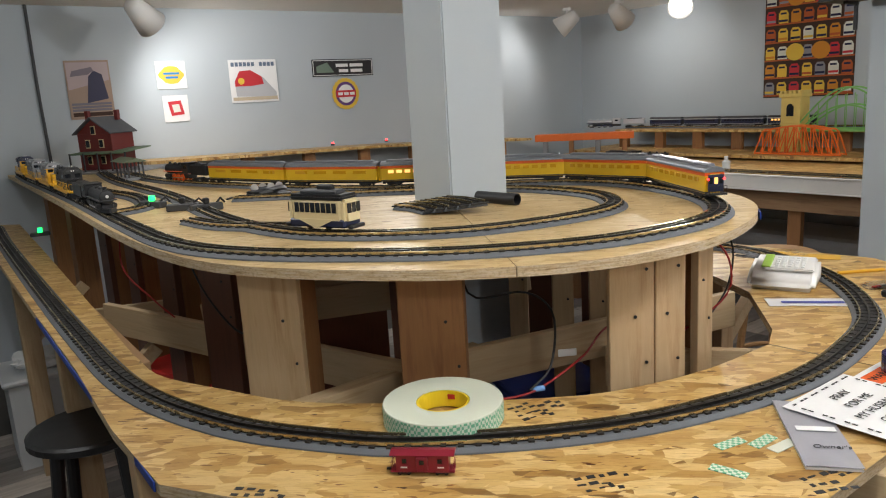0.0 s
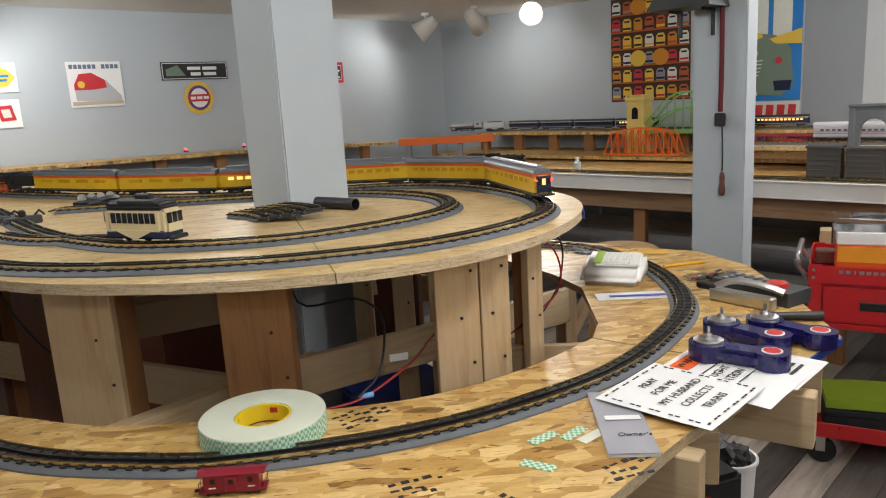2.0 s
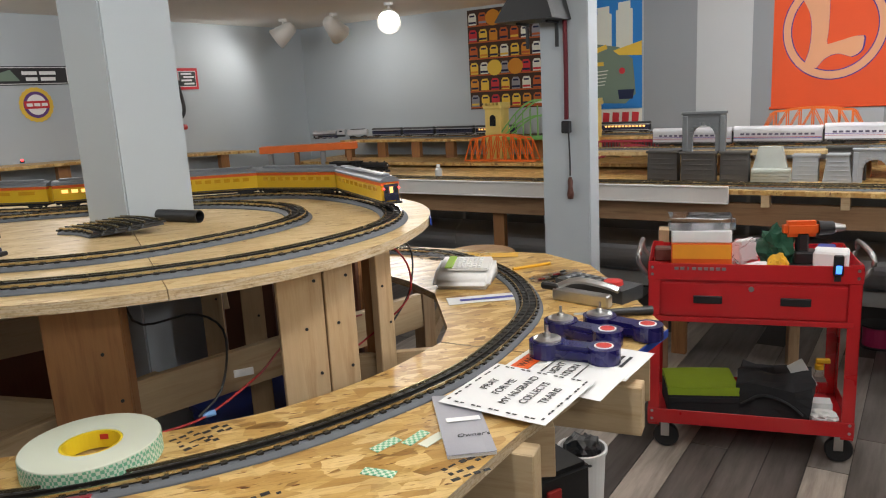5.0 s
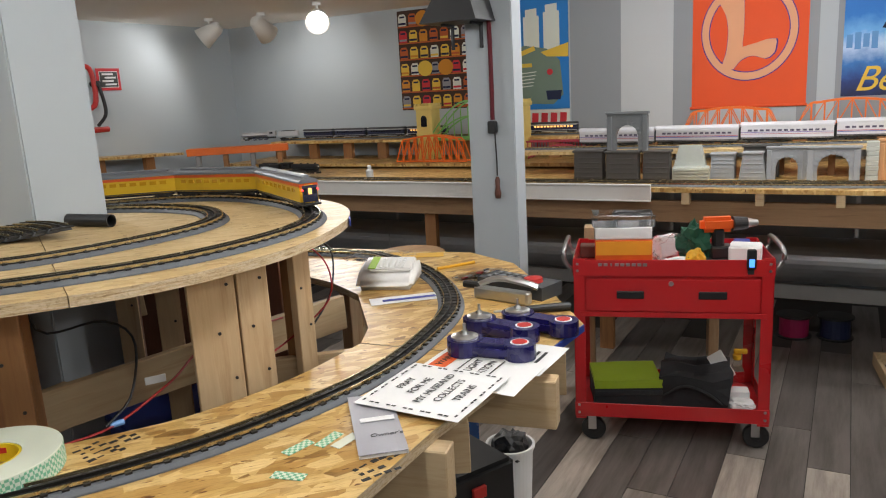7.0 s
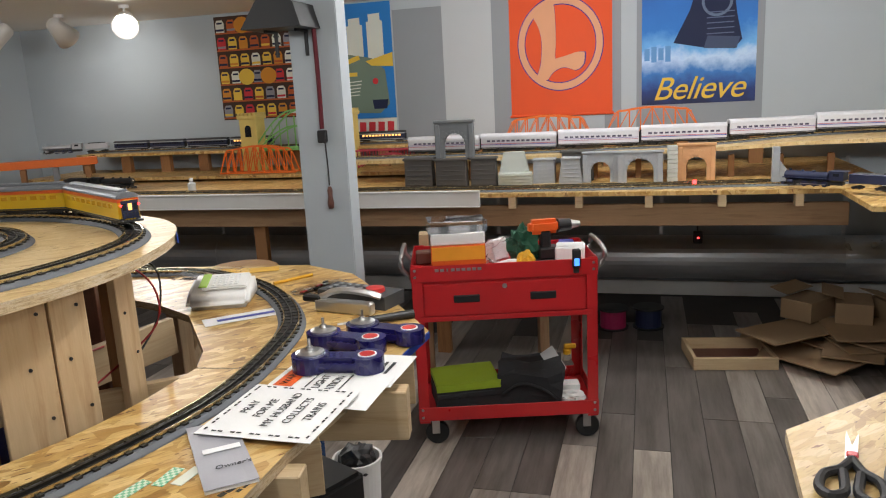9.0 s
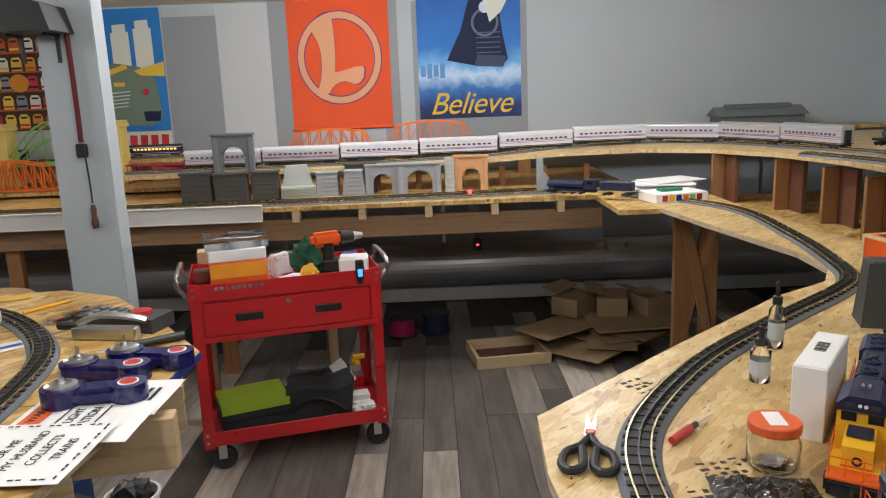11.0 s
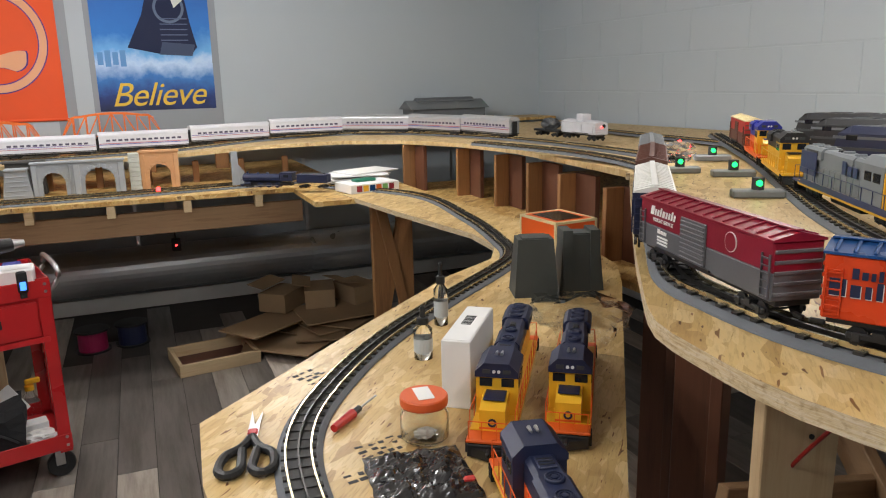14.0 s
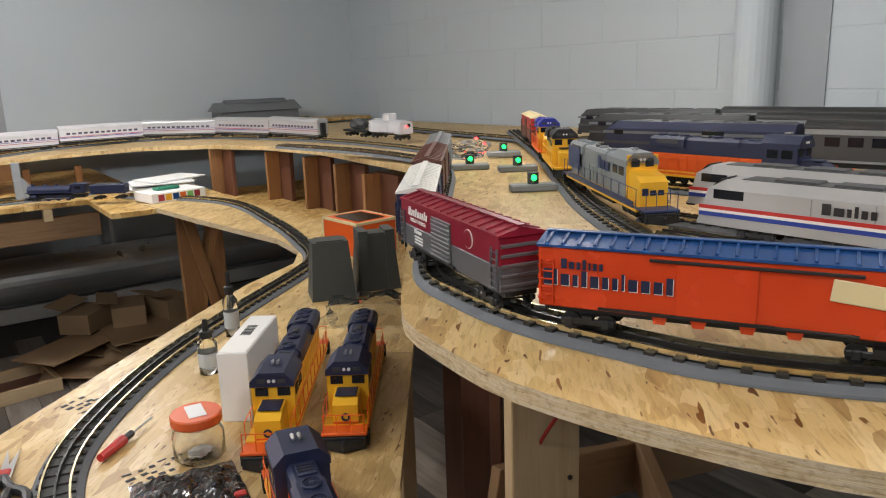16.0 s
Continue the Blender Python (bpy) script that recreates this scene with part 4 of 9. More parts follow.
def coach(p, q, label, body, band, roof, lit=False, H=0.066, W=0.062, z=DECK_Z, windows=9, stripe=None, open_end=False, round_roof=True, category="passenger car", K=0.7, pane=None, tall=0.27, lines=(), vest=None):
    t, L = placed("passenger_car", label, category, p, q, z, "passenger cars", K)
    L -= 0.012
    z0 = 0.02
    part("underframe", B((L * 0.96, W * 0.75, 0.01), (0, 0, z0 - 0.004), 0.002), BLACK, t)
    bd = part("body", B((L, W, H), (0, 0, z0 + H / 2), 0.002), body, t)
    part("letter_board", B((L * 1.001, W + 0.0012, H * 0.16), (0, 0, z0 + H * 0.9), 0.0006), band, t)
    part("sill_stripe", B((L * 1.001, W + 0.001, H * 0.07), (0, 0, z0 + H * 0.06)), stripe or band, t)
    prof = [(math.cos(a) * (W / 2 + 0.002), math.sin(a) * 0.018) for a in [math.pi * k / 10 for k in range(11)]]
    rf = part("roof", prism(prof, -L / 2 - 0.002, L / 2 + 0.002, m=Matrix.Translation((0, 0, z0 + H)) @ Matrix(((0, 0, 1, 0), (1, 0, 0, 0), (0, 1, 0, 0), (0, 0, 0, 1)))), roof, t)
    if not round_roof:
        part("clerestory", B((L * 0.9, W * 0.46, 0.012), (0, 0, z0 + H + 0.018), 0.004), roof, rf)
    for s in (-1, 1):
        for k in range(windows):
            x = -L * 0.43 + L * 0.86 * (k + 0.5) / windows
            part("window", B((L * 0.86 / windows * 0.66, 0.0016, H * tall), (x, s * (W / 2 + 0.0002), z0 + H * 0.62), 0.0006), LITWIN if lit else (pane or DARKGLASS), bd)
        part("steps", B((0.012, 0.004, 0.012), (L * 0.47, s * W * 0.44, z0 - 0.005), 0.001), BLACK, t)
    for lo, hi, m in lines:
        part("side_line", B((L * 0.995, W + 0.0008, H * (hi - lo)), (0, 0, z0 + H * (lo + hi) / 2)), m, t)
    for e in (-1, 1):
        truck(t, e * L * 0.36, BLACK, base=0.04, wheel=0.0078)
        part("vestibule", B((0.01, W * 0.5, H * 0.92), (e * (L / 2 + 0.003), 0, z0 + H * 0.46), 0.002), vest or BLACK, t)
    if open_end:
        pl = part("end_platform", B((0.03, W * 0.96, 0.006), (-L / 2 - 0.012, 0, z0), 0.001), BLACK, t)
        r = bmesh.new()
        for k in range(7):
            box(r, (0.0013, 0.0013, 0.022), (-L / 2 - 0.025, -W * 0.45 + W * 0.15 * k, z0 + 0.013))
        box(r, (0.0016, W * 0.92, 0.0016), (-L / 2 - 0.025, 0, z0 + 0.025))
        part("end_rail", r, BLACK, pl)
        part("end_door", B((0.002, W * 0.8, H * 0.8), (-L / 2 - 0.009, 0, z0 + H * 0.5)), NAVY, t)
        for k in (-1, 0, 1):
            part("end_window", B((0.002, W * 0.17, H * 0.3), (-L / 2 - 0.0105, k * W * 0.26, z0 + H * 0.62)), DARKGLASS if k else LITWIN, t)
        for s in (-1, 1):
            part("marker_lamp", C(0.003, 0.003, 0.005, (-L / 2 - 0.012, s * W * 0.42, z0 + H * 0.7), 8, axis="X"), REDLED, t)
    return t, L, W, H, z0


def steam(p, q, label, body, trim, z=DECK_Z, tender=True, streamlined=False, K=0.85):
    """A steam locomotive, its smokebox at p, with tender."""
    t, L = placed("steam_locomotive", label, "model locomotive", p, q, z, "locomotives", K)
    z0 = 0.02
    le = L * (0.62 if tender else 1.0)
    x1 = L / 2
    xb = x1 - le
    part("running_gear", B((le * 0.9, 0.036, 0.016), (x1 - le / 2, 0, z0), 0.002), BLACK, t)
    bo = part("boiler", C(0.021, 0.0225, le * 0.68, (x1 - le * 0.38, 0, z0 + 0.031), 20, axis="X"), body, t)
    part("smokebox_front", lathe([(0.021, 0), (0.02, 0.003), (0.012, 0.0045), (0.0001, 0.006)], 18), body, bo).matrix_basis = pose(x1 - le * 0.04, 0, z0 + 0.031, 0, 90, 0)
    part("headlight", C(0.005, 0.005, 0.009, (x1 - le * 0.04 + 0.004, 0, z0 + 0.034), 12, axis="X"), WHITE, bo)
    part("smokestack", lathe([(0.007, 0), (0.006, 0.01), (0.008, 0.013), (0.005, 0.013)], 14, (x1 - le * 0.1, 0, z0 + 0.049)), body, bo)
    for k, r in ((0.3, 0.008), (0.48, 0.009)):
        part("dome", lathe([(r, 0), (r, 0.007), (r * 0.7, 0.011), (0.0001, 0.012)], 14, (x1 - le * k, 0, z0 + 0.048)), body, bo)
    part("running_board", B((le * 0.74, 0.056, 0.003), (x1 - le * 0.38, 0, z0 + 0.021), 0.0008), trim, t)
    cb = part("cab", B((le * 0.22, 0.056, 0.042), (xb + le * 0.14, 0, z0 + 0.036), 0.002), body, t)
    part("cab_roof", B((le * 0.26, 0.06, 0.005), (xb + le * 0.13, 0, z0 + 0.059), 0.002), body, cb)
    for s in (-1, 1):
        part("cab_window", B((le * 0.09, 0.0016, 0.014), (xb + le * 0.14, s * 0.0283, z0 + 0.043)), DARKGLASS, cb)
        for k in range(3):
            part("driving_wheel", C(0.0155, 0.0155, 0.005, (x1 - le * (0.36 + 0.16 * k), s * 0.018, 0.0155), 16, axis="Y"), trim if not streamlined else BLACK, t)
        part("side_rod", B((le * 0.4, 0.002, 0.004), (x1 - le * 0.5, s * 0.0215, 0.013), 0.0008), STEEL, t)
        part("cylinder", C(0.009, 0.009, 0.026, (x1 - le * 0.14, s * 0.022, z0 + 0.002), 12, axis="X"), body, t)
    part("pilot", prism([(-0.024, 0), (0.024, 0), (0.003, 0.026), (-0.003, 0.026)], 0.003, 0.016, m=Matrix.Translation((x1 - 0.012, 0, 0)) @ pose(0, 0, 0, 0, 0, -90)), body, t)
    truck(t, x1 - le * 0.16, BLACK, base=0.026, wheel=0.007)
    if tender:
        lt = L * 0.35
        xt = -L / 2 + lt / 2
        td = part("tender", B((lt, 0.054, 0.044), (xt, 0, z0 + 0.03), 0.003), body, t)
        part("coal_load", prism([(-0.022, 0), (0.022, 0), (0.012, 0.008), (-0.012, 0.008)], -lt * 0.35, lt * 0.35,
             m=Matrix.Translation((xt, 0, z0 + 0.05)) @ Matrix(((0, 0, 1, 0), (1, 0, 0, 0), (0, 1, 0, 0), (0, 0, 0, 1)))), BLACK, td)
        for e in (-1, 1):
            truck(t, xt + e * lt * 0.3, BLACK, base=0.026, wheel=0.0075)
    return t, L, xb, z0


# -- right-hand yard --
PGREY = mat("freight_grey", (0.1, 0.1, 0.108), 0.4)
REEFER = mat("reefer_orange", (0.6, 0.055, 0.012), 0.25)
GREYL = mat("light_grey_plastic", (0.2, 0.22, 0.235), 0.45)
BLUEG = mat("dark_slate_blue", (0.03, 0.045, 0.13), 0.4)
BLUEV = mat("violet_blue_plastic", (0.02, 0.03, 0.3), 0.35)
bf, L, W, H, z0 = box_car((1.07, -0.157), (0.955, -0.472), "bright orange refrigerator car with blue ribbed roof", REEFER, REEFER, BLUE, H=0.074, ribs=22, ribbed=False)
for sd in (-1, 1):
    word_bars(bf, side_plane(sd * L * 0.37, sd, W, z0 + 0.049), (0.8, 0.75, 0.6, 0.6, 0.45, 0.6, 0.6), 0.012, NAVY)
    word_bars(bf, side_plane(sd * (L * 0.3 - 0.0008), sd, W - 0.0004, z0 + 0.0272), (1.1, 0.75, 0.55, 0.55, 0.72, 0.6, 0.55, 0.4, 0.75, 0.72, 0.72, 0.6), 0.0195, WHITE)
    word_bars(bf, side_plane(sd * L * 0.3, sd, W + 0.0006, z0 + 0.0282), (1.1, 0.75, 0.55, 0.55, 0.72, 0.6, 0.55, 0.4, 0.75, 0.72, 0.72, 0.6), 0.0195, NAVY)
    part("billboard", B((0.075, 0.002, 0.024), (0, 0, 0), 0.001, pose(-sd * L * 0.33, sd * (W / 2 + 0.001), z0 + 0.047, 0, -sd * 6, 0)), CREAM, bf)
    part("upper_rail", B((L * 0.5, 0.004, 0.0035), (-sd * L * 0.06, sd * (W / 2 + 0.002), z0 + 0.067), 0.0008), BLACK, bf)
    part("lower_rail", B((L * 0.5, 0.004, 0.0035), (-sd * L * 0.06, sd * (W / 2 + 0.002), z0 + 0.003), 0.0008), BLACK, bf)
    for k, x in enumerate((0.16, 0.06, -0.06, -0.17)):
        part("sill_bracket", prism([(-0.009, 0), (0.009, 0), (0.006, -0.009), (-0.006, -0.009)], -0.002, 0.002, m=pose(sd * L * x, sd * W * 0.48, z0 + 0.001, 90, 0, 0)), REEFER, bf)
pace, L, W, H, z0 = box_car((1.332, -0.002), (1.083, -0.142), "red over grey boxcar with ribbed red roof", PGREY, MAROON, MAROON, H=0.074, split=0.48, door=PGREY)
for sd in (-1, 1):
    word_bars(pace, side_plane(sd * L * 0.28, sd, W, z0 + 0.054), (1.0, 0.6, 0.6, 0.6, 0.8, 0.6, 0.6, 0.6, 0.6), 0.014, WHITE, lean=0.3)
    letters("FREIGHT SERVICE", 0.0085, WHITE, pace, side_plane(sd * L * 0.28, sd, W, z0 + 0.0465), depth=0.0004)
    word_bars(pace, side_plane(sd * L * 0.28, sd, W, z0 + 0.027), (1.5, 1.5, 1.5), 0.007, WHITE)
    for k in range(3):
        part("data_bar", B((0.034, 0.0012, 0.0025), (sd * L * 0.28, sd * (W / 2 + 0.0008), z0 + 0.021 - 0.005 * k)), WHITE, pace)
    part("round_emblem", C(0.0135, 0.0135, 0.0016, (-sd * L * 0.25, sd * (W / 2 + 0.0008), z0 + 0.056), 24, axis="Y"), WHITE, pace)
    part("emblem_face", C(0.0125, 0.0125, 0.0024, (-sd * L * 0.25, sd * (W / 2 + 0.0008), z0 + 0.056), 24, axis="Y"), MAROON, pace)
box_car((1.645, 0.027), (1.35, 0.004), "dark blue boxcar with white ribbed roof", NAVY, NAVY, WHITE, H=0.074, ribs=16)
box_car((1.96, 0.046), (1.662, 0.029), "brown covered freight car", BROWN, BROWN, BROWN, H=0.08)
box_car((2.28, 0.07), (1.98, 0.048), "dark grey covered freight car", GREYP, GREYP, GREYP, H=0.076)

csx, L, W, H, z0 = diesel((1.5, -0.35), (1.99, -0.25), "grey and blue diesel locomotive with yellow nose", GREYL, GREYL, BLUEG, YELLOW, H=0.098, W=0.064, nose=YELLOW, wide=True, K=0.88)
word_bars(csx, pose(L * 0.4255, 0, z0 + H * 0.22, 90, 0, 90), (1.1, 1.1, 1.1), 0.013, NAVY)
for sd in (-1, 1):
    word_bars(csx, pose(L * 0.02, sd * (W * 0.33), z0 + H * 0.42, 90, 0, 0 if sd < 0 else 180), (1.0, 1.0, 1.0), 0.026, BLUEG)
    part("blue_skirt", B((L * 0.8, 0.001, H * 0.12), (0, sd * (W * 0.5 + 0.0005), z0 + 0.004)), BLUEG, csx)
    part("blue_panel", B((L * 0.17, 0.0012, H * 0.5), (-L * 0.37, sd * W * 0.375, z0 + H * 0.45)), BLUEG, csx)
diesel((2.01, -0.238), (2.33, -0.215), "black and yellow diesel locomotive with round cab roof", BLACK, YELLOW, YELLOW, H=0.092, side=YELLOW)
diesel((2.35, -0.214), (2.65, -0.192), "blue, orange and yellow diesel locomotive", BLUEV, YELLOW, ORANGE, H=0.096, side=ORANGE)
box_car((2.96, -0.16), (2.67, -0.19), "weathered brown and red boxcar", BROWN, REDP, CREAM, H=0.09, split=0.5)


def streamliner(p, q, label, body, stripes, roof, name_text=(), H=0.095, W=0.066, z=DECK_Z, K=0.92):
    """A full-bodied diesel with a raked cab at p."""
    t, L = placed("streamlined_locomotive", label, "model locomotive", p, q, z, "locomotives", K)
    L -= 0.012
    z0 = 0.02
    sec = [(-W / 2, 0), (W / 2, 0), (W / 2, H * 0.78), (W * 0.36, H), (-W * 0.36, H), (-W / 2, H * 0.78)]
    ax = Matrix(((0, 0, 1, 0), (1, 0, 0, 0), (0, 1, 0, 0), (0, 0, 0, 1)))
    part("body", prism(sec, -L / 2, L / 2 - 0.05, m=Matrix.Translation((0, 0, z0)) @ ax), body, t)
    bm = bmesh.new()
    x0, x1 = L / 2 - 0.05, L / 2
    a = [bm.verts.new((x0, y, z0 + h)) for y, h in sec]
    b = [bm.verts.new((x1 if h < H * 0.5 else (x1 - 0.018 if h < H * 0.9 else x0 + 0.008), y * 0.9, z0 + min(h, H * 0.97))) for y, h in sec]
    k = len(sec)
    bm.faces.new(a)
    bm.faces.new(b)
    for i in range(k):
        bm.faces.new((a[i], a[(i + 1) % k], b[(i + 1) % k], b[i]))
    cb = part("cab", bm, body, t)
    for s in (-1, 1):
        part("windscreen", B((0.022, W * 0.34, 0.002), (0, 0, 0), 0.0006, Matrix.Translation((x0 + 0.021, s * W * 0.19, z0 + H * 0.89)) @ pose(0, 0, 0, 0, 42, 0)), DARKGLASS, cb)
        part("side_window", B((0.03, 0.002, H * 0.16), (x0 - 0.006, s * W * 0.5, z0 + H * 0.66), 0.0008), DARKGLASS, cb)
        for (lo, hi, m) in stripes:
            part("side_stripe", B((L * 0.985, 0.0016, H * (hi - lo)), (-L * 0.004, s * W * 0.5, z0 + H * (lo + hi) / 2)), m, t)
        if name_text:
            word_bars(t, side_plane(s * L * 0.06, s, W, z0 + H * 0.5), name_text, 0.016, BLACK)
            part("cab_side_window", B((0.05, 0.002, H * 0.2), (x0 - 0.004, s * W * 0.495, z0 + H * 0.68), 0.001), DARKGLASS, cb)
            for k in range(3):
                part("side_panel_line", B((0.0012, 0.0014, H * 0.42), (L * (0.16 - 0.16 * k), s * W * 0.5, z0 + H * 0.55)), GREYP, t)
        part("side_vent", B((0.06, 0.0018, H * 0.13), (-L * 0.12, s * W * 0.5, z0 + H * 0.7), 0.0006), DARKGLASS, t)
    for i in range(5):
        part("roof_hatch", B((L * 0.12, W * 0.55, 0.006), (-L * 0.42 + L * 0.16 * i, 0, z0 + H + 0.001), 0.002), roof, t)
    part("roof_panel", B((L * 0.86, W * 0.68, 0.003), (-L * 0.06, 0, z0 + H - 0.0005), 0.001), roof, t)
    part("fuel_tank", B((L * 0.2, W * 0.8, 0.016), (0, 0, z0 - 0.006), 0.003), BLACK, t)
    for e in (-1, 1):
        truck(t, e * L * 0.32, DGREY, base=0.04, wheel=0.009)
        coupler(t, e * L / 2, e)
    return t


AMT = [(0.2, 0.29, BLUEP), (0.29, 0.35, WHITE), (0.35, 0.43, REDP)]
AMB = (1.0, 1.1, 0.6, 0.55, 0.75, 0.7)
SILVERB = mat("dull_silver_paint", (0.42, 0.42, 0.42), 0.45, 0.25, 0.1)
streamliner((1.465, -0.398), (1.14, -0.745), "silver locomotive with red, white and blue stripes", SILVERB, AMT, DGREY, AMB, H=0.074, K=0.88)
streamliner((1.625, -0.418), (1.3, -0.765), "second silver striped locomotive in the yard", SILVERB, AMT, DGREY, AMB, H=0.074, K=0.88)
diesel((1.7, -0.7), (2.0, -0.395), "navy diesel locomotive with orange and yellow sides", NAVY, NAVY, ORANGE, YELLOW, H=0.095, side=ORANGE)
diesel((1.38, -1.03), (1.68, -0.72), "second navy and orange diesel in the yard", NAVY, NAVY, ORANGE, YELLOW, H=0.095, side=ORANGE)
SLATEG = mat("slate_grey_stripe", (0.12, 0.13, 0.14), 0.4)
DKS = [(0.3, 0.38, DGREY), (0.62, 0.7, SLATEG)]
for k, (x, y) in enumerate(((2.42, -0.36), (2.74, -0.35), (3.05, -0.34))):
    streamliner((x, y), (x - 0.3, y - 0.4), "black and grey streamlined locomotive", BLACK if k else NAVY, DKS, DGREY, H=0.088)
    coach((x - 0.305, y - 0.407), (x - 0.6, y - 0.8), "dark grey streamlined passenger car", DGREY, GREYP, BLACK, H=0.078, K=0.95)

# -- left-hand deck --
COACH_Y = mat("mustard_coach_paint", (0.62, 0.39, 0.012), 0.35)
ROOF_G = mat("grey_coach_roof", (0.17, 0.18, 0.2), 0.38, 0.3, 0.12)
BAND_O = mat("orange_red_band", (0.6, 0.09, 0.012), 0.4)
YC = dict(body=COACH_Y, band=BAND_O, roof=ROOF_G, stripe=DGREY, vest=COACH_Y, tall=0.2)
RUN = [(-1.18, 2.825), (-0.95, 2.655), (-0.6, 2.415), (-0.275, 2.275), (0.0, 2.242), (0.275, 2.195), (0.485, 2.03), (0.548, 1.68)]
for k in range(1, 7):
    a, b = RUN[k], RUN[k + 1]
    coach(RUN[k], RUN[k + 1], "yellow passenger car with red band" + (" and railed end platform" if k == 6 else " and grey roof"), lit=k == 3, open_end=k == 6, round_roof=False, pane=AMBERWIN, windows=4 if k < 3 else 9, **YC)
steam((-1.2, 2.84), (-0.96, 2.663), "black and orange steam locomotive heading the yellow train", BLACK, ORANGE)
steam((-0.955, 1.925), (-1.22, 2.255), "black steam locomotive at the deck edge", BLACK, DGREY)
diesel((-1.26, 2.31), (-1.48, 2.575), "black diesel locomotive behind the steam engine", BLACK, BLACK, YELLOW)
diesel((-1.5, 2.6), (-1.72, 2.865), "grey and yellow diesel locomotive", GREYP, YELLOW, YELLOW)
diesel((-1.74, 2.89), (-1.98, 3.175), "grey diesel locomotive with yellow trim", GREYP, GREYP, YELLOW)
diesel((-2.0, 3.2), (-2.2, 3.44), "yellow-nosed diesel at the line's end", NAVY, YELLOW, YELLOW)

# -- far corner deck, top shelf and bench --
def rr(s, m, z):
    return tuple(R(s, m, z))


LINE = spline(RT((0.62, 0.74, 0.979), (1.15, 0.76, 0.982), (1.93, 0.8, 0.998), (2.26, 0.79, 1.003), (2.65, 0.71, 1.022), (3.01, 0.66, 1.028), (3.3, 0.8, 1.032), (3.48, 1.08, 1.036), (3.58, 1.46, 1.041), (3.62, 1.78, 1.046)), 0.01)
WHT = mat("white_coach_paint", (0.58, 0.58, 0.61), 0.35)
PURP = mat("purple_stripe", (0.12, 0.05, 0.3), 0.4)
CRIMS = mat("rose_stripe", (0.4, 0.06, 0.1), 0.4)
SMOKEP = mat("smoked_window", (0.1, 0.09, 0.13), 0.25)
n_cars = 9
step_c = (len(LINE) - 1) / n_cars
for k in range(n_cars):
    a, b = LINE[int(k * step_c)], LINE[int((k + 1) * step_c)]
    coach(tuple(b), tuple(a), "white and silver passenger car with thin coloured stripes", SILVER if k < 2 or k > 5 else WHT, SILVER if k > 5 else WHT, WHT if k < 6 else SILVER, stripe=DGREY, H=0.07, windows=13, K=0.9, pane=SMOKEP, tall=0.15, lines=((0.36, 0.41, CRIMS), (0.28, 0.33, BLUEP)) if k % 2 else ((0.46, 0.5, PURP), (0.33, 0.37, CRIMS)))
for s0, s1, k in ((-1.78, -1.5, 0), (-1.48, -1.2, 1), (-1.18, -0.86, 2), (-0.84, -0.52, 3), (0.1, 0.42, 4)):
    coach(rr(s0, 0.17, 1.021), rr(s1, 0.17, 1.021), "dark blue passenger car on the top shelf", NAVY, SILVER, DGREY, lit=k in (3, 4), H=0.06, windows=12, K=0.68)
steam(rr(-2.25, 0.36, 1.021), rr(-1.82, 0.19, 1.021), "silver and blue steam locomotive on the top shelf", SILVER, NAVY)
steam(rr(-1.0, 1.02, 0.852), rr(-1.5, 1.0, 0.852), "black steam locomotive on the far bench", BLACK, DGREY)
steam(rr(2.48, 1.3, 0.852), rr(2.82, 1.54, 0.852), "dark blue streamlined steam locomotive on the bench end", NAVY, NAVY)


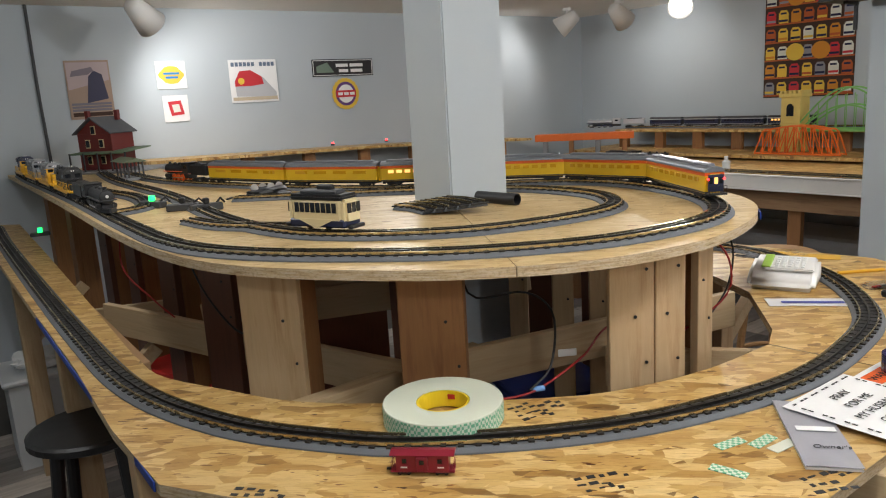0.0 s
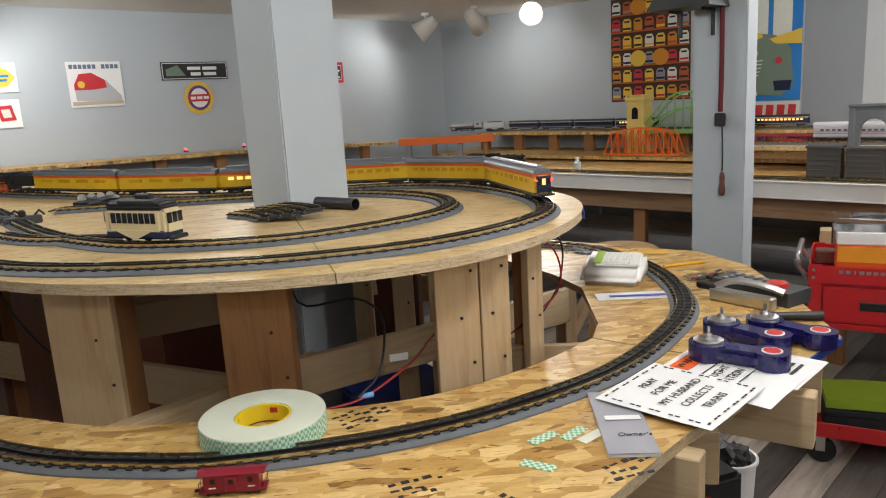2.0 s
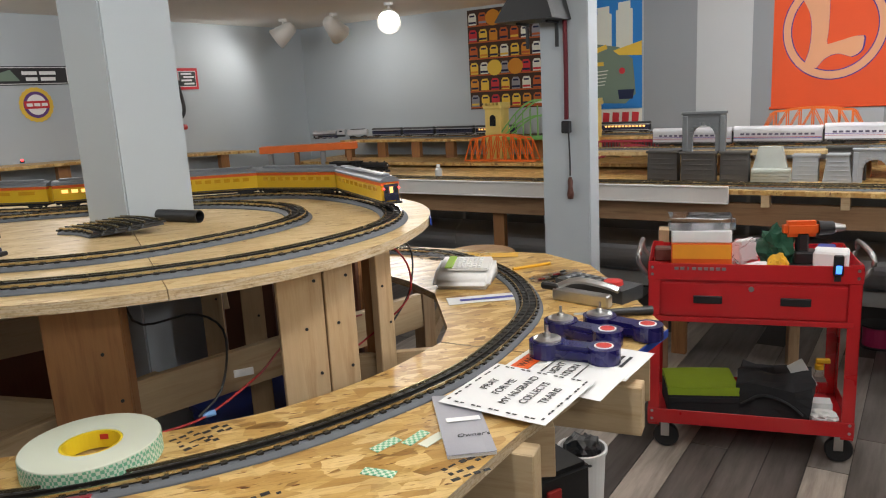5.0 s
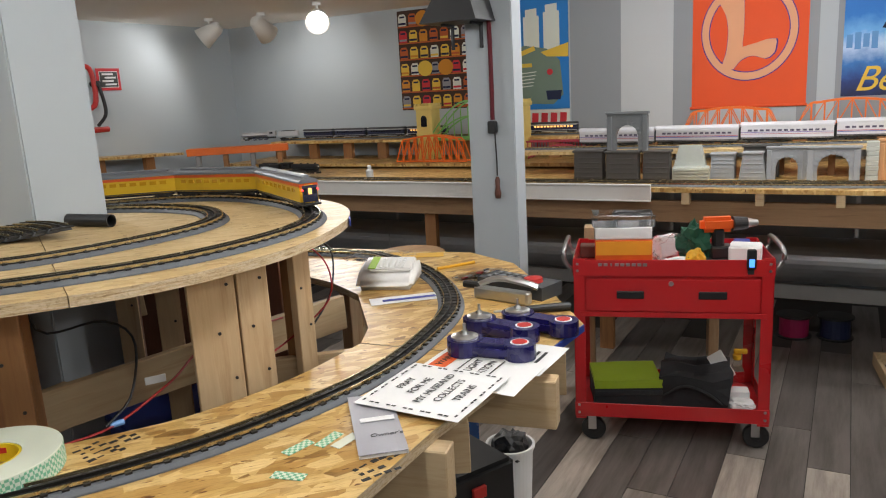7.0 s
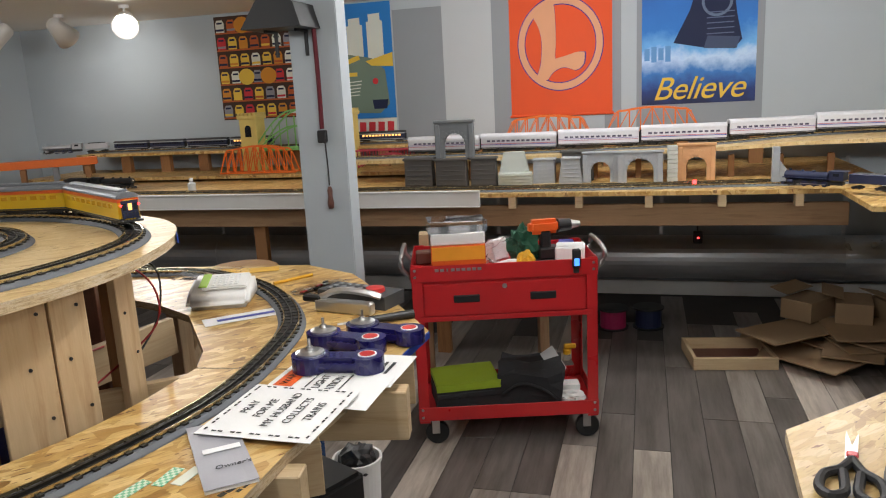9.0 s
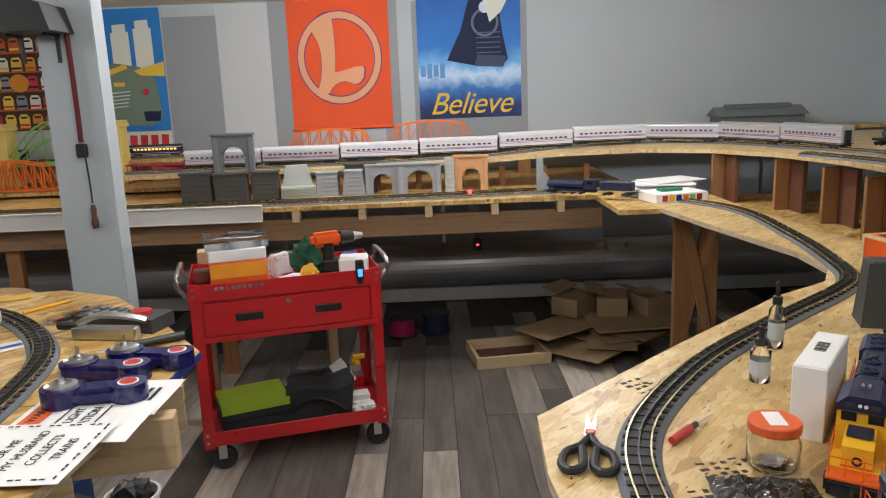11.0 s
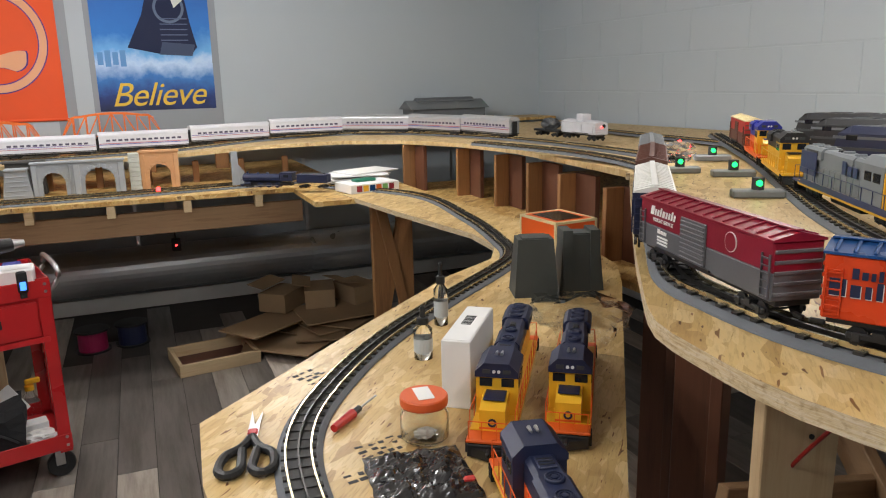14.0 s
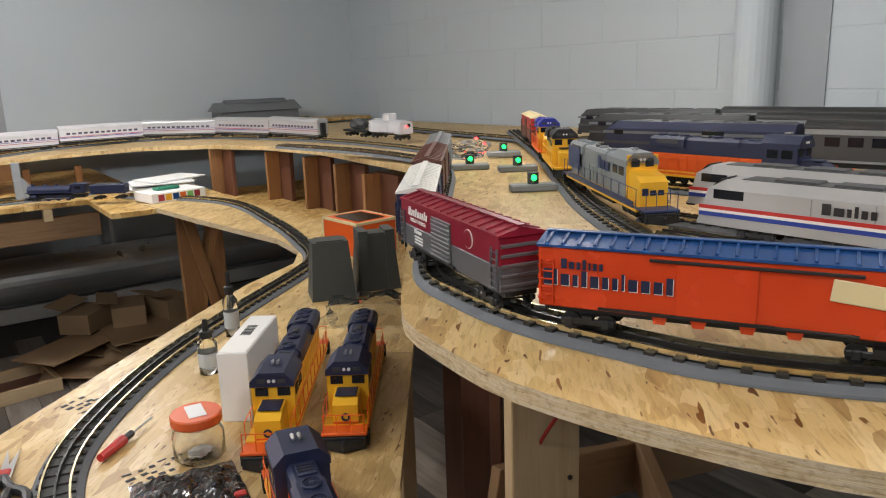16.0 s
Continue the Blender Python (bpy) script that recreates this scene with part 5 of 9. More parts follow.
# ---- red tool cart ----
def tool_cart():
    t = thing("tool_cart", "red steel rolling tool cart with one drawer and cluttered tray", "tool cart", at=pose(1.865, 2.14, 0, 0, 0, -33.4))
    W, D = 0.68, 0.36
    for x in (-1, 1):
        for y in (0, 1):
            post_ = bmesh.new()
            box(post_, (0.04, 0.004, 0.62), (x * (W / 2 - 0.02), y * D + (0.002 if not y else -0.002), 0.41), 0.001)
            box(post_, (0.004, 0.04, 0.62), (x * (W / 2 - 0.002), y * D + (0.02 if not y else -0.02), 0.41), 0.001)
            part("corner_post", post_, RED, t)
            for z in (0.125, 0.155, 0.675, 0.70):
                if y == 0:
                    part("bolt", C(0.006, 0.005, 0.004, (x * (W / 2 - 0.014), -0.002, z), 10, axis="Y"), STEEL, t)
    part("tray_panel", B((W, 0.004, 0.06), (0, 0.0, 0.685), 0.0015), RED, t)
    part("tray_panel", B((W, 0.004, 0.06), (0, D, 0.685), 0.0015), RED, t)
    for x in (-1, 1):
        part("tray_panel", B((0.004, D, 0.06), (x * W / 2, D / 2, 0.685), 0.0015), RED, t)
    part("tray_panel", B((W - 0.01, D - 0.01, 0.004), (0, D / 2, 0.662)), RED, t)
    part("drawer_case", B((W - 0.02, D - 0.02, 0.155), (0, D / 2, 0.582), 0.002), RED, t)
    dr = part("drawer", B((W - 0.09, 0.012, 0.12), (0, 0.002, 0.585), 0.003, segs=2), RED, t)
    for x in (-0.14, 0.14):
        hd = bmesh.new()
        box(hd, (0.095, 0.006, 0.028), (x, -0.006, 0.588), 0.002)
        part("recessed_handle", hd, BLACK, dr)
        part("handle_lip", B((0.09, 0.006, 0.005), (x, -0.010, 0.6), 0.0015), DGREY, dr)
    part("lock", C(0.009, 0.009, 0.006, (0.0, -0.006, 0.63), 16, axis="Y"), STEEL, dr)
    part("apron", B((W - 0.04, 0.006, 0.02), (0, 0.001, 0.512), 0.002), RED, t)
    part("shelf_panel", B((W, 0.004, 0.055), (0, 0.0, 0.137), 0.0015), RED, t)
    part("shelf_panel", B((W, 0.004, 0.055), (0, D, 0.137), 0.0015), RED, t)
    for x in (-1, 1):
        part("shelf_panel", B((0.004, D, 0.055), (x * W / 2, D / 2, 0.137), 0.0015), RED, t)
    part("shelf_panel", B((W - 0.01, D - 0.01, 0.004), (0, D / 2, 0.122)), RED, t)
    for k in range(9):
        part("badge_bar", B((0.014 if k not in (2,) else 0.006, 0.002, 0.011), (-0.245 + 0.0195 * k, -0.0035, 0.698), 0.0005), STEEL, t)
    for x in (-1, 1):
        for y in (0.04, D - 0.04):
            cs = part("caster", B((0.035, 0.045, 0.006), (x * (W / 2 - 0.05), y, 0.106), 0.001), STEEL, t)
            fork = bmesh.new()
            for s in (-1, 1):
                box(fork, (0.03, 0.003, 0.06), (x * (W / 2 - 0.05) + 0.01, y + s * 0.016, 0.076), 0.001)
            part("fork", fork, STEEL, cs)
            part("wheel", lathe([(0.02, -0.012), (0.042, -0.012), (0.046, -0.007), (0.046, 0.007), (0.042, 0.012), (0.02, 0.012), (0.012, 0.014), (0.0001, 0.014)], 24), BLACK, cs).matrix_basis = pose(x * (W / 2 - 0.05) + 0.014, y, 0.0465, 90, 0, 0)
        sideh = tube([(x * (W / 2 + 0.002), 0.05, 0.66), (x * (W / 2 + 0.035), 0.05, 0.70), (x * (W / 2 + 0.035), 0.07, 0.74), (x * (W / 2 + 0.035), D - 0.07, 0.74), (x * (W / 2 + 0.035), D - 0.05, 0.70), (x * (W / 2 + 0.002), D - 0.05, 0.66)], 0.009, 0.015, 8)
        part("side_handle", sideh, STEEL, t, smooth=True)
    return pose(1.865, 2.14, 0, 0, 0, -33.4)


CART = tool_cart()
LIME = mat("lime_fabric", (0.26, 0.36, 0.015), 0.8, 0, 0.15, 80, 0.5)
CLOTH = mat("black_fabric", (0.016, 0.016, 0.018), 0.85, 0, 0.3, 80, 0.6)
PLASTIC_CLEAR = glass("clear_plastic_film", (0.96, 0.96, 0.97), 0.12)
PAPER = mat("white_paper", (0.78, 0.78, 0.77), 0.7, 0, 0.04, 20, 0.05)


def on_cart(name, x, y, z, label, category, turn=0.0):
    return thing(name, label, category, at=CART @ pose(x, y, z, 0, 0, turn))


def soft_box(size, seed, cuts=3, amp=0.012):
    """A cloth bag's shape: a box subdivided and pushed about."""
    bm = B(size, (0, 0, size[2] / 2))
    bmesh.ops.subdivide_edges(bm, edges=bm.edges[:], cuts=cuts, use_grid_fill=True)
    for v in bm.verts:
        d = noise.noise_vector(v.co * 9 + Vector((seed * 3.7, seed, 0)))
        keep = 0.0 if v.co.z < 0.001 else 1.0
        v.co += Vector((d.x, d.y, d.z * keep)) * amp
    return bm


def crumple(rx, ry, rz, seed, amp=0.35, sub=3):
    """A crumpled bag or rag resting on its base."""
    bm = bmesh.new()
    bmesh.ops.create_icosphere(bm, subdivisions=sub, radius=1.0)
    for v in bm.verts:
        k = 1 + amp * noise.noise(v.co * 2.3 + Vector((seed, seed * 2, 0))) + amp * 0.6 * noise.noise(v.co * 6 + Vector((seed, 0, 3)))
        v.co = Vector((v.co.x * rx * k, v.co.y * ry * k, max(0.0, (v.co.z * k + 0.75) * rz)))
    return bm


g = on_cart("fabric_case", -0.16, 0.16, 0.124, "lime green and black zipped fabric case", "case", 8)
part("side", soft_box((0.25, 0.2, 0.085), 1, 2, 0.004), CLOTH, g)
part("lid", soft_box((0.252, 0.202, 0.03), 2, 2, 0.005), LIME, g).matrix_basis = pose(0, 0, 0.078)
part("front_trim", B((0.25, 0.004, 0.02), (0, -0.103, 0.06), 0.002), CLOTH, g)
g = on_cart("tool_bag", 0.10, 0.17, 0.124, "black soft-sided tool bag", "bag", -8)
part("bag", soft_box((0.25, 0.22, 0.13), 5, 3, 0.03), CLOTH, g)
part("strap", tube([(-0.1, -0.115, 0.05), (-0.03, -0.13, 0.1), (0.05, -0.13, 0.08), (0.11, -0.12, 0.03)], 0.006), CLOTH, g)
g = on_cart("spray_bottle", 0.265, 0.26, 0.124, "clear spray bottle with yellow trigger", "bottle")
part("bottle", lathe([(0.0001, 0), (0.03, 0), (0.032, 0.08), (0.012, 0.12), (0.012, 0.135)], 16), PLASTIC_CLEAR, g, smooth=True)
part("collar", C(0.016, 0.016, 0.018, (0, 0, 0.142), 14), YELLOW, g)
part("trigger", B((0.05, 0.014, 0.02), (0.012, 0, 0.165), 0.004), YELLOW, g)
g = on_cart("paper_scrap", 0.255, 0.1, 0.124, "small heap of white scraps", "scraps")
part("scrap", crumple(0.055, 0.04, 0.02, 4, 0.5), PAPER, g)
g = on_cart("papers", 0.2, 0.2, 0.25, "folded white leaflet leaning on the tool bag", "leaflet")
part("leaflet", B((0.06, 0.004, 0.12), (0, 0, 0.0), 0.0015, pose(0, 0, 0, 0, -30, 10)), PAPER, g)
g = on_cart("small_carton", 0.255, 0.16, 0.124, "white small cardboard carton", "carton")
part("carton", B((0.08, 0.06, 0.05), (0, 0, 0.025), 0.002), PAPER, g)
# clutter in the tray
g = on_cart("yellow_box", -0.165, 0.1, 0.665, "orange and yellow flat cardboard box", "box", 2)
part("box", B((0.2, 0.15, 0.115), (0, 0, 0.0575), 0.002), ORANGE, g)
part("front_panel", B((0.194, 0.003, 0.05), (0, -0.0757, 0.087)), mat("yellow_orange_print", (0.85, 0.33, 0.02), 0.45), g)
part("lid", B((0.2, 0.15, 0.045), (0, 0.012, 0.138), 0.004), PAPER, g)
g = on_cart("clear_package", -0.165, 0.11, 0.826, "clear plastic blister package on the box", "package", 5)
part("shell", soft_box((0.21, 0.15, 0.04), 7, 3, 0.012), PLASTIC_CLEAR, g).visible_shadow = False
g = on_cart("plastic_bag", 0.0, 0.1, 0.665, "crumpled clear plastic bag", "plastic bag")
part("film", crumple(0.09, 0.08, 0.07, 9, 0.4), PLASTIC_CLEAR, g).visible_shadow = False
g = on_cart("green_cloth", 0.09, 0.16, 0.665, "dark green folded cloth", "cloth")
part("cloth", crumple(0.06, 0.06, 0.085, 13, 0.5), mat("dark_green_cloth", (0.008, 0.07, 0.035), 0.85, 0, 0.2, 60, 0.5), g)
g = on_cart("cordless_drill", 0.17, 0.14, 0.665, "orange and black cordless drill lying on the tray", "drill", 10)
part("battery", B((0.085, 0.07, 0.045), (0.01, 0, 0.05), 0.006), BLACK, g)
part("grip", B((0.04, 0.035, 0.075), (0.0, 0, 0.1), 0.008), BLACK, g)
part("housing", B((0.12, 0.05, 0.055), (-0.005, 0, 0.15), 0.014, segs=2), ORANGE, g)
part("gearbox", C(0.026, 0.022, 0.05, (0.075, 0, 0.15), 18, axis="X"), BLACK, g)
part("chuck", C(0.019, 0.011, 0.04, (0.118, 0, 0.15), 16, axis="X"), STEEL, g)
part("body_rest", B((0.12, 0.08, 0.028), (0, 0, 0.014), 0.004), DGREY, g)
g = on_cart("yellow_clamp", 0.085, 0.05, 0.665, "yellow and black spring clamp", "clamp")
part("jaw", crumple(0.035, 0.025, 0.045, 21, 0.3), YELLOW, g)
part("handle", B((0.05, 0.016, 0.014), (0.02, 0, 0.05), 0.004, pose(0, 0, 0, 0, -30, 20)), BLACK, g)
g = on_cart("white_rag", 0.03, 0.05, 0.665, "rolled white cotton cleaning rag", "rag", 15)
part("rag", crumple(0.07, 0.025, 0.028, 17, 0.25), PAPER, g)
g = on_cart("charger", 0.265, 0.14, 0.665, "white and grey plastic package", "package", -12)
part("package", B((0.11, 0.1, 0.075), (0, 0, 0.0375), 0.006), PAPER, g)
g = on_cart("blue_clip_light", 0.262, -0.012, 0.665, "small black clip light with blue lamp", "clip light")
part("case", B((0.03, 0.018, 0.07), (0, 0, 0.055), 0.004), BLACK, g)
part("lamp", B((0.018, 0.004, 0.028), (0, -0.01, 0.043), 0.002), glow("blue_lamp", (0.05, 0.2, 1.0), 1.5), g)
part("foot", B((0.02, 0.012, 0.03), (0, 0.01, 0.015)), BLACK, g)
for k in range(5):
    g = on_cart("tray_odd", -0.29 + 0.14 * k, 0.27, 0.665, "small tool box lying in the cart's tray", "tool box", 20 * k)
    part("box", B((0.08, 0.06, 0.05 + 0.012 * (k % 3)), (0, 0, (0.05 + 0.012 * (k % 3)) / 2), 0.005), (BROWN, BLACK, PAPER, REDP, BLUEP)[k], g)


# ---- signs and banners ----
def on_wall_b(name, s, z, label, category):
    v = R(s, 0.006, z)
    return thing(name, label, category, at=pose(v.x, v.y, v.z, 90, 0, YAW))


def on_wall_a(name, m, z, label, category):
    v = R(S0 + 0.006, m, z)
    return thing(name, label, category, at=pose(v.x, v.y, v.z, 90, 0, YAW + 90))


def flat(name, parent, w, h, x, y, material, d=0.002, lift=0.0, turn=0.0, bevel=0.0):
    return part(name, B((w, h, d), (0, 0, 0), bevel, pose(x, y, lift + d / 2, 0, 0, turn)), material, parent)


def shape(name, parent, pts, material, lift, d=0.0015):
    return part(name, prism(pts, lift, lift + d), material, parent)


def disc(r, k=40, rx=1.0, x=0.0, y=0.0):
    return [(x + r * rx * math.cos(2 * math.pi * i / k), y + r * math.sin(2 * math.pi * i / k)) for i in range(k)]


def ring(name, parent, r1, r2, material, lift, x=0.0, y=0.0, rx=1.0):
    bm = bmesh.new()
    o, i = disc(r1, 48, rx, x, y), disc(r2, 48, rx, x, y)
    vo = [[bm.verts.new((a, b, lift + h)) for a, b in o] for h in (0, 0.0015)]
    vi = [[bm.verts.new((a, b, lift + h)) for a, b in i] for h in (0, 0.0015)]
    for k in range(48):
        j = (k + 1) % 48
        bm.faces.new((vo[1][k], vo[1][j], vi[1][j], vi[1][k]))
        bm.faces.new((vo[0][k], vo[0][j], vo[1][j], vo[1][k]))
        bm.faces.new((vi[0][k], vi[0][j], vi[1][j], vi[1][k]))
    return part(name, bm, material, parent)


def fabric(name, c):
    return mat(name, c, 0.75, 0, 0.12, 10, 0.2)


BAN_O, BAN_P, BAN_B = fabric("orange_banner", (0.75, 0.09, 0.018)), fabric("peach_print", (0.72, 0.36, 0.2)), fabric("indigo_print", (0.06, 0.03, 0.25))
SKY, DEEP, SNOW = fabric("sky_blue_print", (0.02, 0.2, 0.55)), fabric("night_blue_print", (0.006, 0.012, 0.05)), fabric("snow_print", (0.55, 0.66, 0.8))
GOLD, SAGE, PALE = fabric("gold_print", (0.75, 0.5, 0.06)), fabric("sage_print", (0.16, 0.22, 0.17)), fabric("pale_print", (0.68, 0.7, 0.62))
PRED, PDARK = fabric("red_print", (0.55, 0.03, 0.04)), fabric("dark_brown_print", (0.05, 0.022, 0.012))
RUST = fabric("rust_print", (0.45, 0.1, 0.02))


def cloth_panel(name, parent, w, h, material, seed=0, amp=0.004):
    """Hanging cloth with slow ripples."""
    bm = bmesh.new()
    bmesh.ops.create_grid(bm, x_segments=24, y_segments=24, size=0.5)
    for v in bm.verts:
        v.co = Vector((v.co.x * w, v.co.y * h, 0.0))
    ext = bmesh.ops.extrude_face_region(bm, geom=bm.faces[:])
    for v in [e for e in ext["geom"] if isinstance(e, bmesh.types.BMVert)]:
        v.co.z -= 0.002
    return part(name, bm, material, parent)


# banner with a ringed initial shape
g = on_wall_b("orange_banner", 1.395, 1.55, "orange cloth banner with a ringed pale emblem", "banner")
cloth_panel("cloth", g, 0.625, 0.80, BAN_O)
part("batten", C(0.008, 0.008, 0.64, (0, -0.4, 0.004), 10, axis="X"), BAN_O, g)
ring("emblem_outline", g, 0.283, 0.23, BAN_B, 0.001, 0, 0.03, 0.93)
ring("emblem_ring", g, 0.277, 0.236, BAN_P, 0.0016, 0, 0.03, 0.93)
up = spline([(-0.16, 0.21), (-0.11, 0.245), (-0.05, 0.262), (-0.03, 0.19), (-0.026, 0.02), (-0.034, -0.085)], 0.02) + spline([(-0.03, -0.088), (0.045, -0.07), (0.1, -0.055), (0.155, -0.056)], 0.02) + spline([(0.15, -0.07), (0.14, -0.13), (0.1, -0.165)], 0.02) + spline([(0.09, -0.163), (0.02, -0.142), (-0.04, -0.165), (-0.08, -0.215)], 0.02) + spline([(-0.1, -0.215), (-0.14, -0.19), (-0.12, -0.11), (-0.112, 0.0), (-0.126, 0.09), (-0.165, 0.17)], 0.02)
up = [(p.x, p.y + 0.03) for p in up]
shape("emblem_edge", g, [(x * 1.04 + 0.002, (y) * 1.04 + 0.002) for x, y in up], BAN_B, 0.001)
shape("emblem_stroke", g, up, BAN_P, 0.0018)
# winter night poster
g = on_wall_b("winter_train_poster", 2.20, 1.56, "blue poster of a steam train in snow with gold word", "poster")
WINTER, wnt, wb = nodes_of("winter_night_print")
wsep = wnt.nodes.new("ShaderNodeSeparateXYZ")
wadd = wnt.nodes.new("ShaderNodeMath")
wadd.operation = "MULTIPLY_ADD"
wnt.links.new(coords(wnt), wsep.inputs[0])
wnt.links.new(noise_tex(wnt, coords(wnt), 7.0, 4), wadd.inputs[0])
wadd.inputs[1].default_value = 0.22
wnt.links.new(wsep.outputs[1], wadd.inputs[2])
wmap = add(wnt, "ShaderNodeMapRange")
wmap.inputs["From Min"].default_value, wmap.inputs["From Max"].default_value = -0.27, 0.49
wnt.links.new(wadd.outputs[0], wmap.inputs[0])
wnt.links.new(ramp(wnt, wmap.outputs[0], [(0.0, (0.006, 0.012, 0.06)), (0.1, (0.008, 0.03, 0.16)), (0.24, (0.03, 0.17, 0.5)), (0.36, (0.5, 0.66, 0.85)), (0.44, (0.14, 0.4, 0.75)), (0.6, (0.012, 0.17, 0.55)), (1.0, (0.008, 0.1, 0.4))]), wb.inputs["Base Color"])
wb.inputs["Roughness"].default_value = 0.6
cloth_panel("sheet", g, 0.64, 0.75, WINTER)
shape("engine_shadow", g, [(-0.14, -0.02), (-0.05, 0.16), (0.0, 0.33), (0.1, 0.37), (0.18, 0.33), (0.21, 0.12), (0.24, -0.02), (0.2, -0.07), (0.05, -0.06)], DEEP, 0.002)
shape("cowcatcher", g, [(0.03, -0.06), (0.21, -0.07), (0.23, -0.005), (0.05, 0.01)], fabric("slate_print", (0.05, 0.07, 0.13)), 0.003)
ring("engine_front", g, 0.085, 0.07, fabric("steel_print", (0.12, 0.16, 0.24)), 0.003, 0.1, 0.2)
shape("headlight_beam", g, disc(0.035, 20, 1.0, 0.1, 0.29), SNOW, 0.004)
shape("steam_plume", g, [(0.08, 0.37), (0.13, 0.2), (0.2, 0.26), (0.26, 0.37)], PALE, 0.0045)
for k in range(5):
    flat("beam_bar", g, 0.15, 0.006, 0.12, 0.02 + 0.03 * k, fabric("steel_line_print", (0.09, 0.12, 0.2)), lift=0.003)
for k in range(4):
    flat("lit_house", g, 0.03, 0.07 + 0.02 * (k % 2), -0.29 + 0.04 * k, -0.08, fabric("house_print", (0.12, 0.3, 0.6)), lift=0.002)
letters("Believe", 0.19, GOLD, g, pose(0.0, -0.29, 0.003), depth=0.001, shear=0.35, spacing=0.95)
# city banner
g = on_wall_b("city_train_banner", 0.10, 1.55, "blue banner of a green locomotive before pale towers", "banner")
cloth_panel("cloth", g, 0.42, 0.74, SKY)
for x, h in ((-0.04, 0.28), (0.1, 0.3)):
    shape("tower", g, [(x - 0.06, -0.02), (x + 0.05, -0.02), (x + 0.05, h - 0.05), (x + 0.035, h - 0.045), (x + 0.035, h), (x - 0.045, h - 0.005), (x - 0.045, h - 0.05), (x - 0.06, h - 0.05)], PALE, 0.001)
shape("engine", g, [(-0.21, 0.0), (-0.1, 0.05), (0.06, 0.02), (0.15, -0.06), (0.17, -0.28), (0.1, -0.34), (-0.1, -0.33), (-0.21, -0.25)], SAGE, 0.002)
for k in range(5):
    flat("grille_bar", g, 0.17 - 0.012 * k, 0.006, -0.1, -0.13 - 0.022 * k, PALE, lift=0.0036, turn=4)
shape("yellow_flag", g, [(0.02, -0.0), (0.21, 0.05), (0.21, -0.04), (0.06, -0.03)], GOLD, 0.004)
flat("brow_light", g, 0.12, 0.03, -0.08, 0.01, GOLD, lift=0.0036, turn=18)
flat("number_bar", g, 0.07, 0.025, -0.08, -0.08, GOLD, lift=0.0036)
shape("red_lens", g, disc(0.02, 20, 1, 0.08, -0.13), PRED, 0.004)
shape("coupler_shadow", g, [(0.05, -0.25), (0.16, -0.25), (0.15, -0.31), (0.06, -0.31)], DEEP, 0.0036)
flat("white_strip", g, 0.42, 0.15, 0.0, -0.45, PALE, lift=-0.001)
for k in range(6):
    flat("red_letter_bar", g, 0.045, 0.11, -0.165 + 0.066 * k, -0.45, PRED, lift=0.002, turn=-4)
# shelves-of-goods banner
g = on_wall_b("goods_banner", -0.68, 1.56, "colourful banner picturing shelves of toy engines", "banner")
cloth_panel("cloth", g, 0.59, 0.70, PDARK)
cols = [PALE, GOLD, GOLD, RUST, fabric("grey_print", (0.25, 0.25, 0.28)), PRED, fabric("amber_print", (0.6, 0.24, 0.02))]
for r in range(6):
    y = 0.29 - 0.115 * r
    flat("shelf_line", g, 0.585, 0.01, 0, y - 0.052, RUST, lift=0.001)
    for c in range(7):
        x = -0.252 + 0.084 * c
        m = cols[(c * 3 + r * 5 + (c * r) % 4) % 7]
        if (r in (0, 3) and c in (2, 4)):
            shape("round_goods", g, disc(0.055, 18, 1.1, x, y - 0.005), m, 0.0015 + 0.0002 * c)
            continue
        o = shape("engine_face", g, [(x - 0.032, y - 0.046), (x + 0.032, y - 0.046), (x + 0.033, y + 0.015), (x + 0.02, y + 0.036), (x - 0.02, y + 0.036), (x - 0.033, y + 0.015)], m, 0.0015)
        flat("face_stripe", g, 0.06, 0.014, x, y - 0.03, cols[(c + r + 3) % 7] if (c + r) % 2 else DEEP, lift=0.0032)
        flat("face_windows", g, 0.04, 0.012, x, y + 0.016, DEEP, lift=0.0032)
# sign wall
SEPIA = fabric("sepia_print", (0.36, 0.26, 0.2))
g = on_wall_a("engine_poster", 3.91, 1.495, "faded poster of a dark steam engine", "poster")
flat("sheet", g, 0.225, 0.31, 0, 0, SEPIA)
shape("sky", g, [(-0.105, 0.145), (0.105, 0.145), (0.105, 0.05), (-0.105, 0.0)], fabric("pink_sky_print", (0.45, 0.36, 0.36)), 0.0025)
shape("engine", g, [(-0.02, -0.07), (0.0, 0.07), (0.03, 0.1), (0.07, 0.08), (0.09, -0.05)], fabric("blue_black_print", (0.05, 0.05, 0.09)), 0.004)
shape("smoke", g, [(-0.09, 0.07), (0.0, 0.08), (0.03, 0.1), (0.02, 0.12), (-0.08, 0.1)], fabric("smoke_print", (0.2, 0.17, 0.2)), 0.0045)
flat("caption_bar", g, 0.2, 0.02, 0, -0.13, PDARK, lift=0.003)
for k in range(3):
    flat("plank_bar", g, 0.2, 0.012, 0, -0.075 - 0.016 * k, fabric("grey_plank_print", (0.18, 0.17, 0.2)), lift=0.003)
g = on_wall_a("small_sign", 3.465, 1.56, "white tin sign with a yellow scroll badge", "sign")
flat("plate", g, 0.17, 0.155, 0, 0, PAPER)
shape("badge", g, [(x * (1 + 0.1 * math.cos(6 * math.atan2(y, x))), y) for x, y in disc(0.05, 40, 1.35)], GOLD, 0.003)
flat("word_bar", g, 0.09, 0.012, 0, 0.008, SKY, lift=0.005)
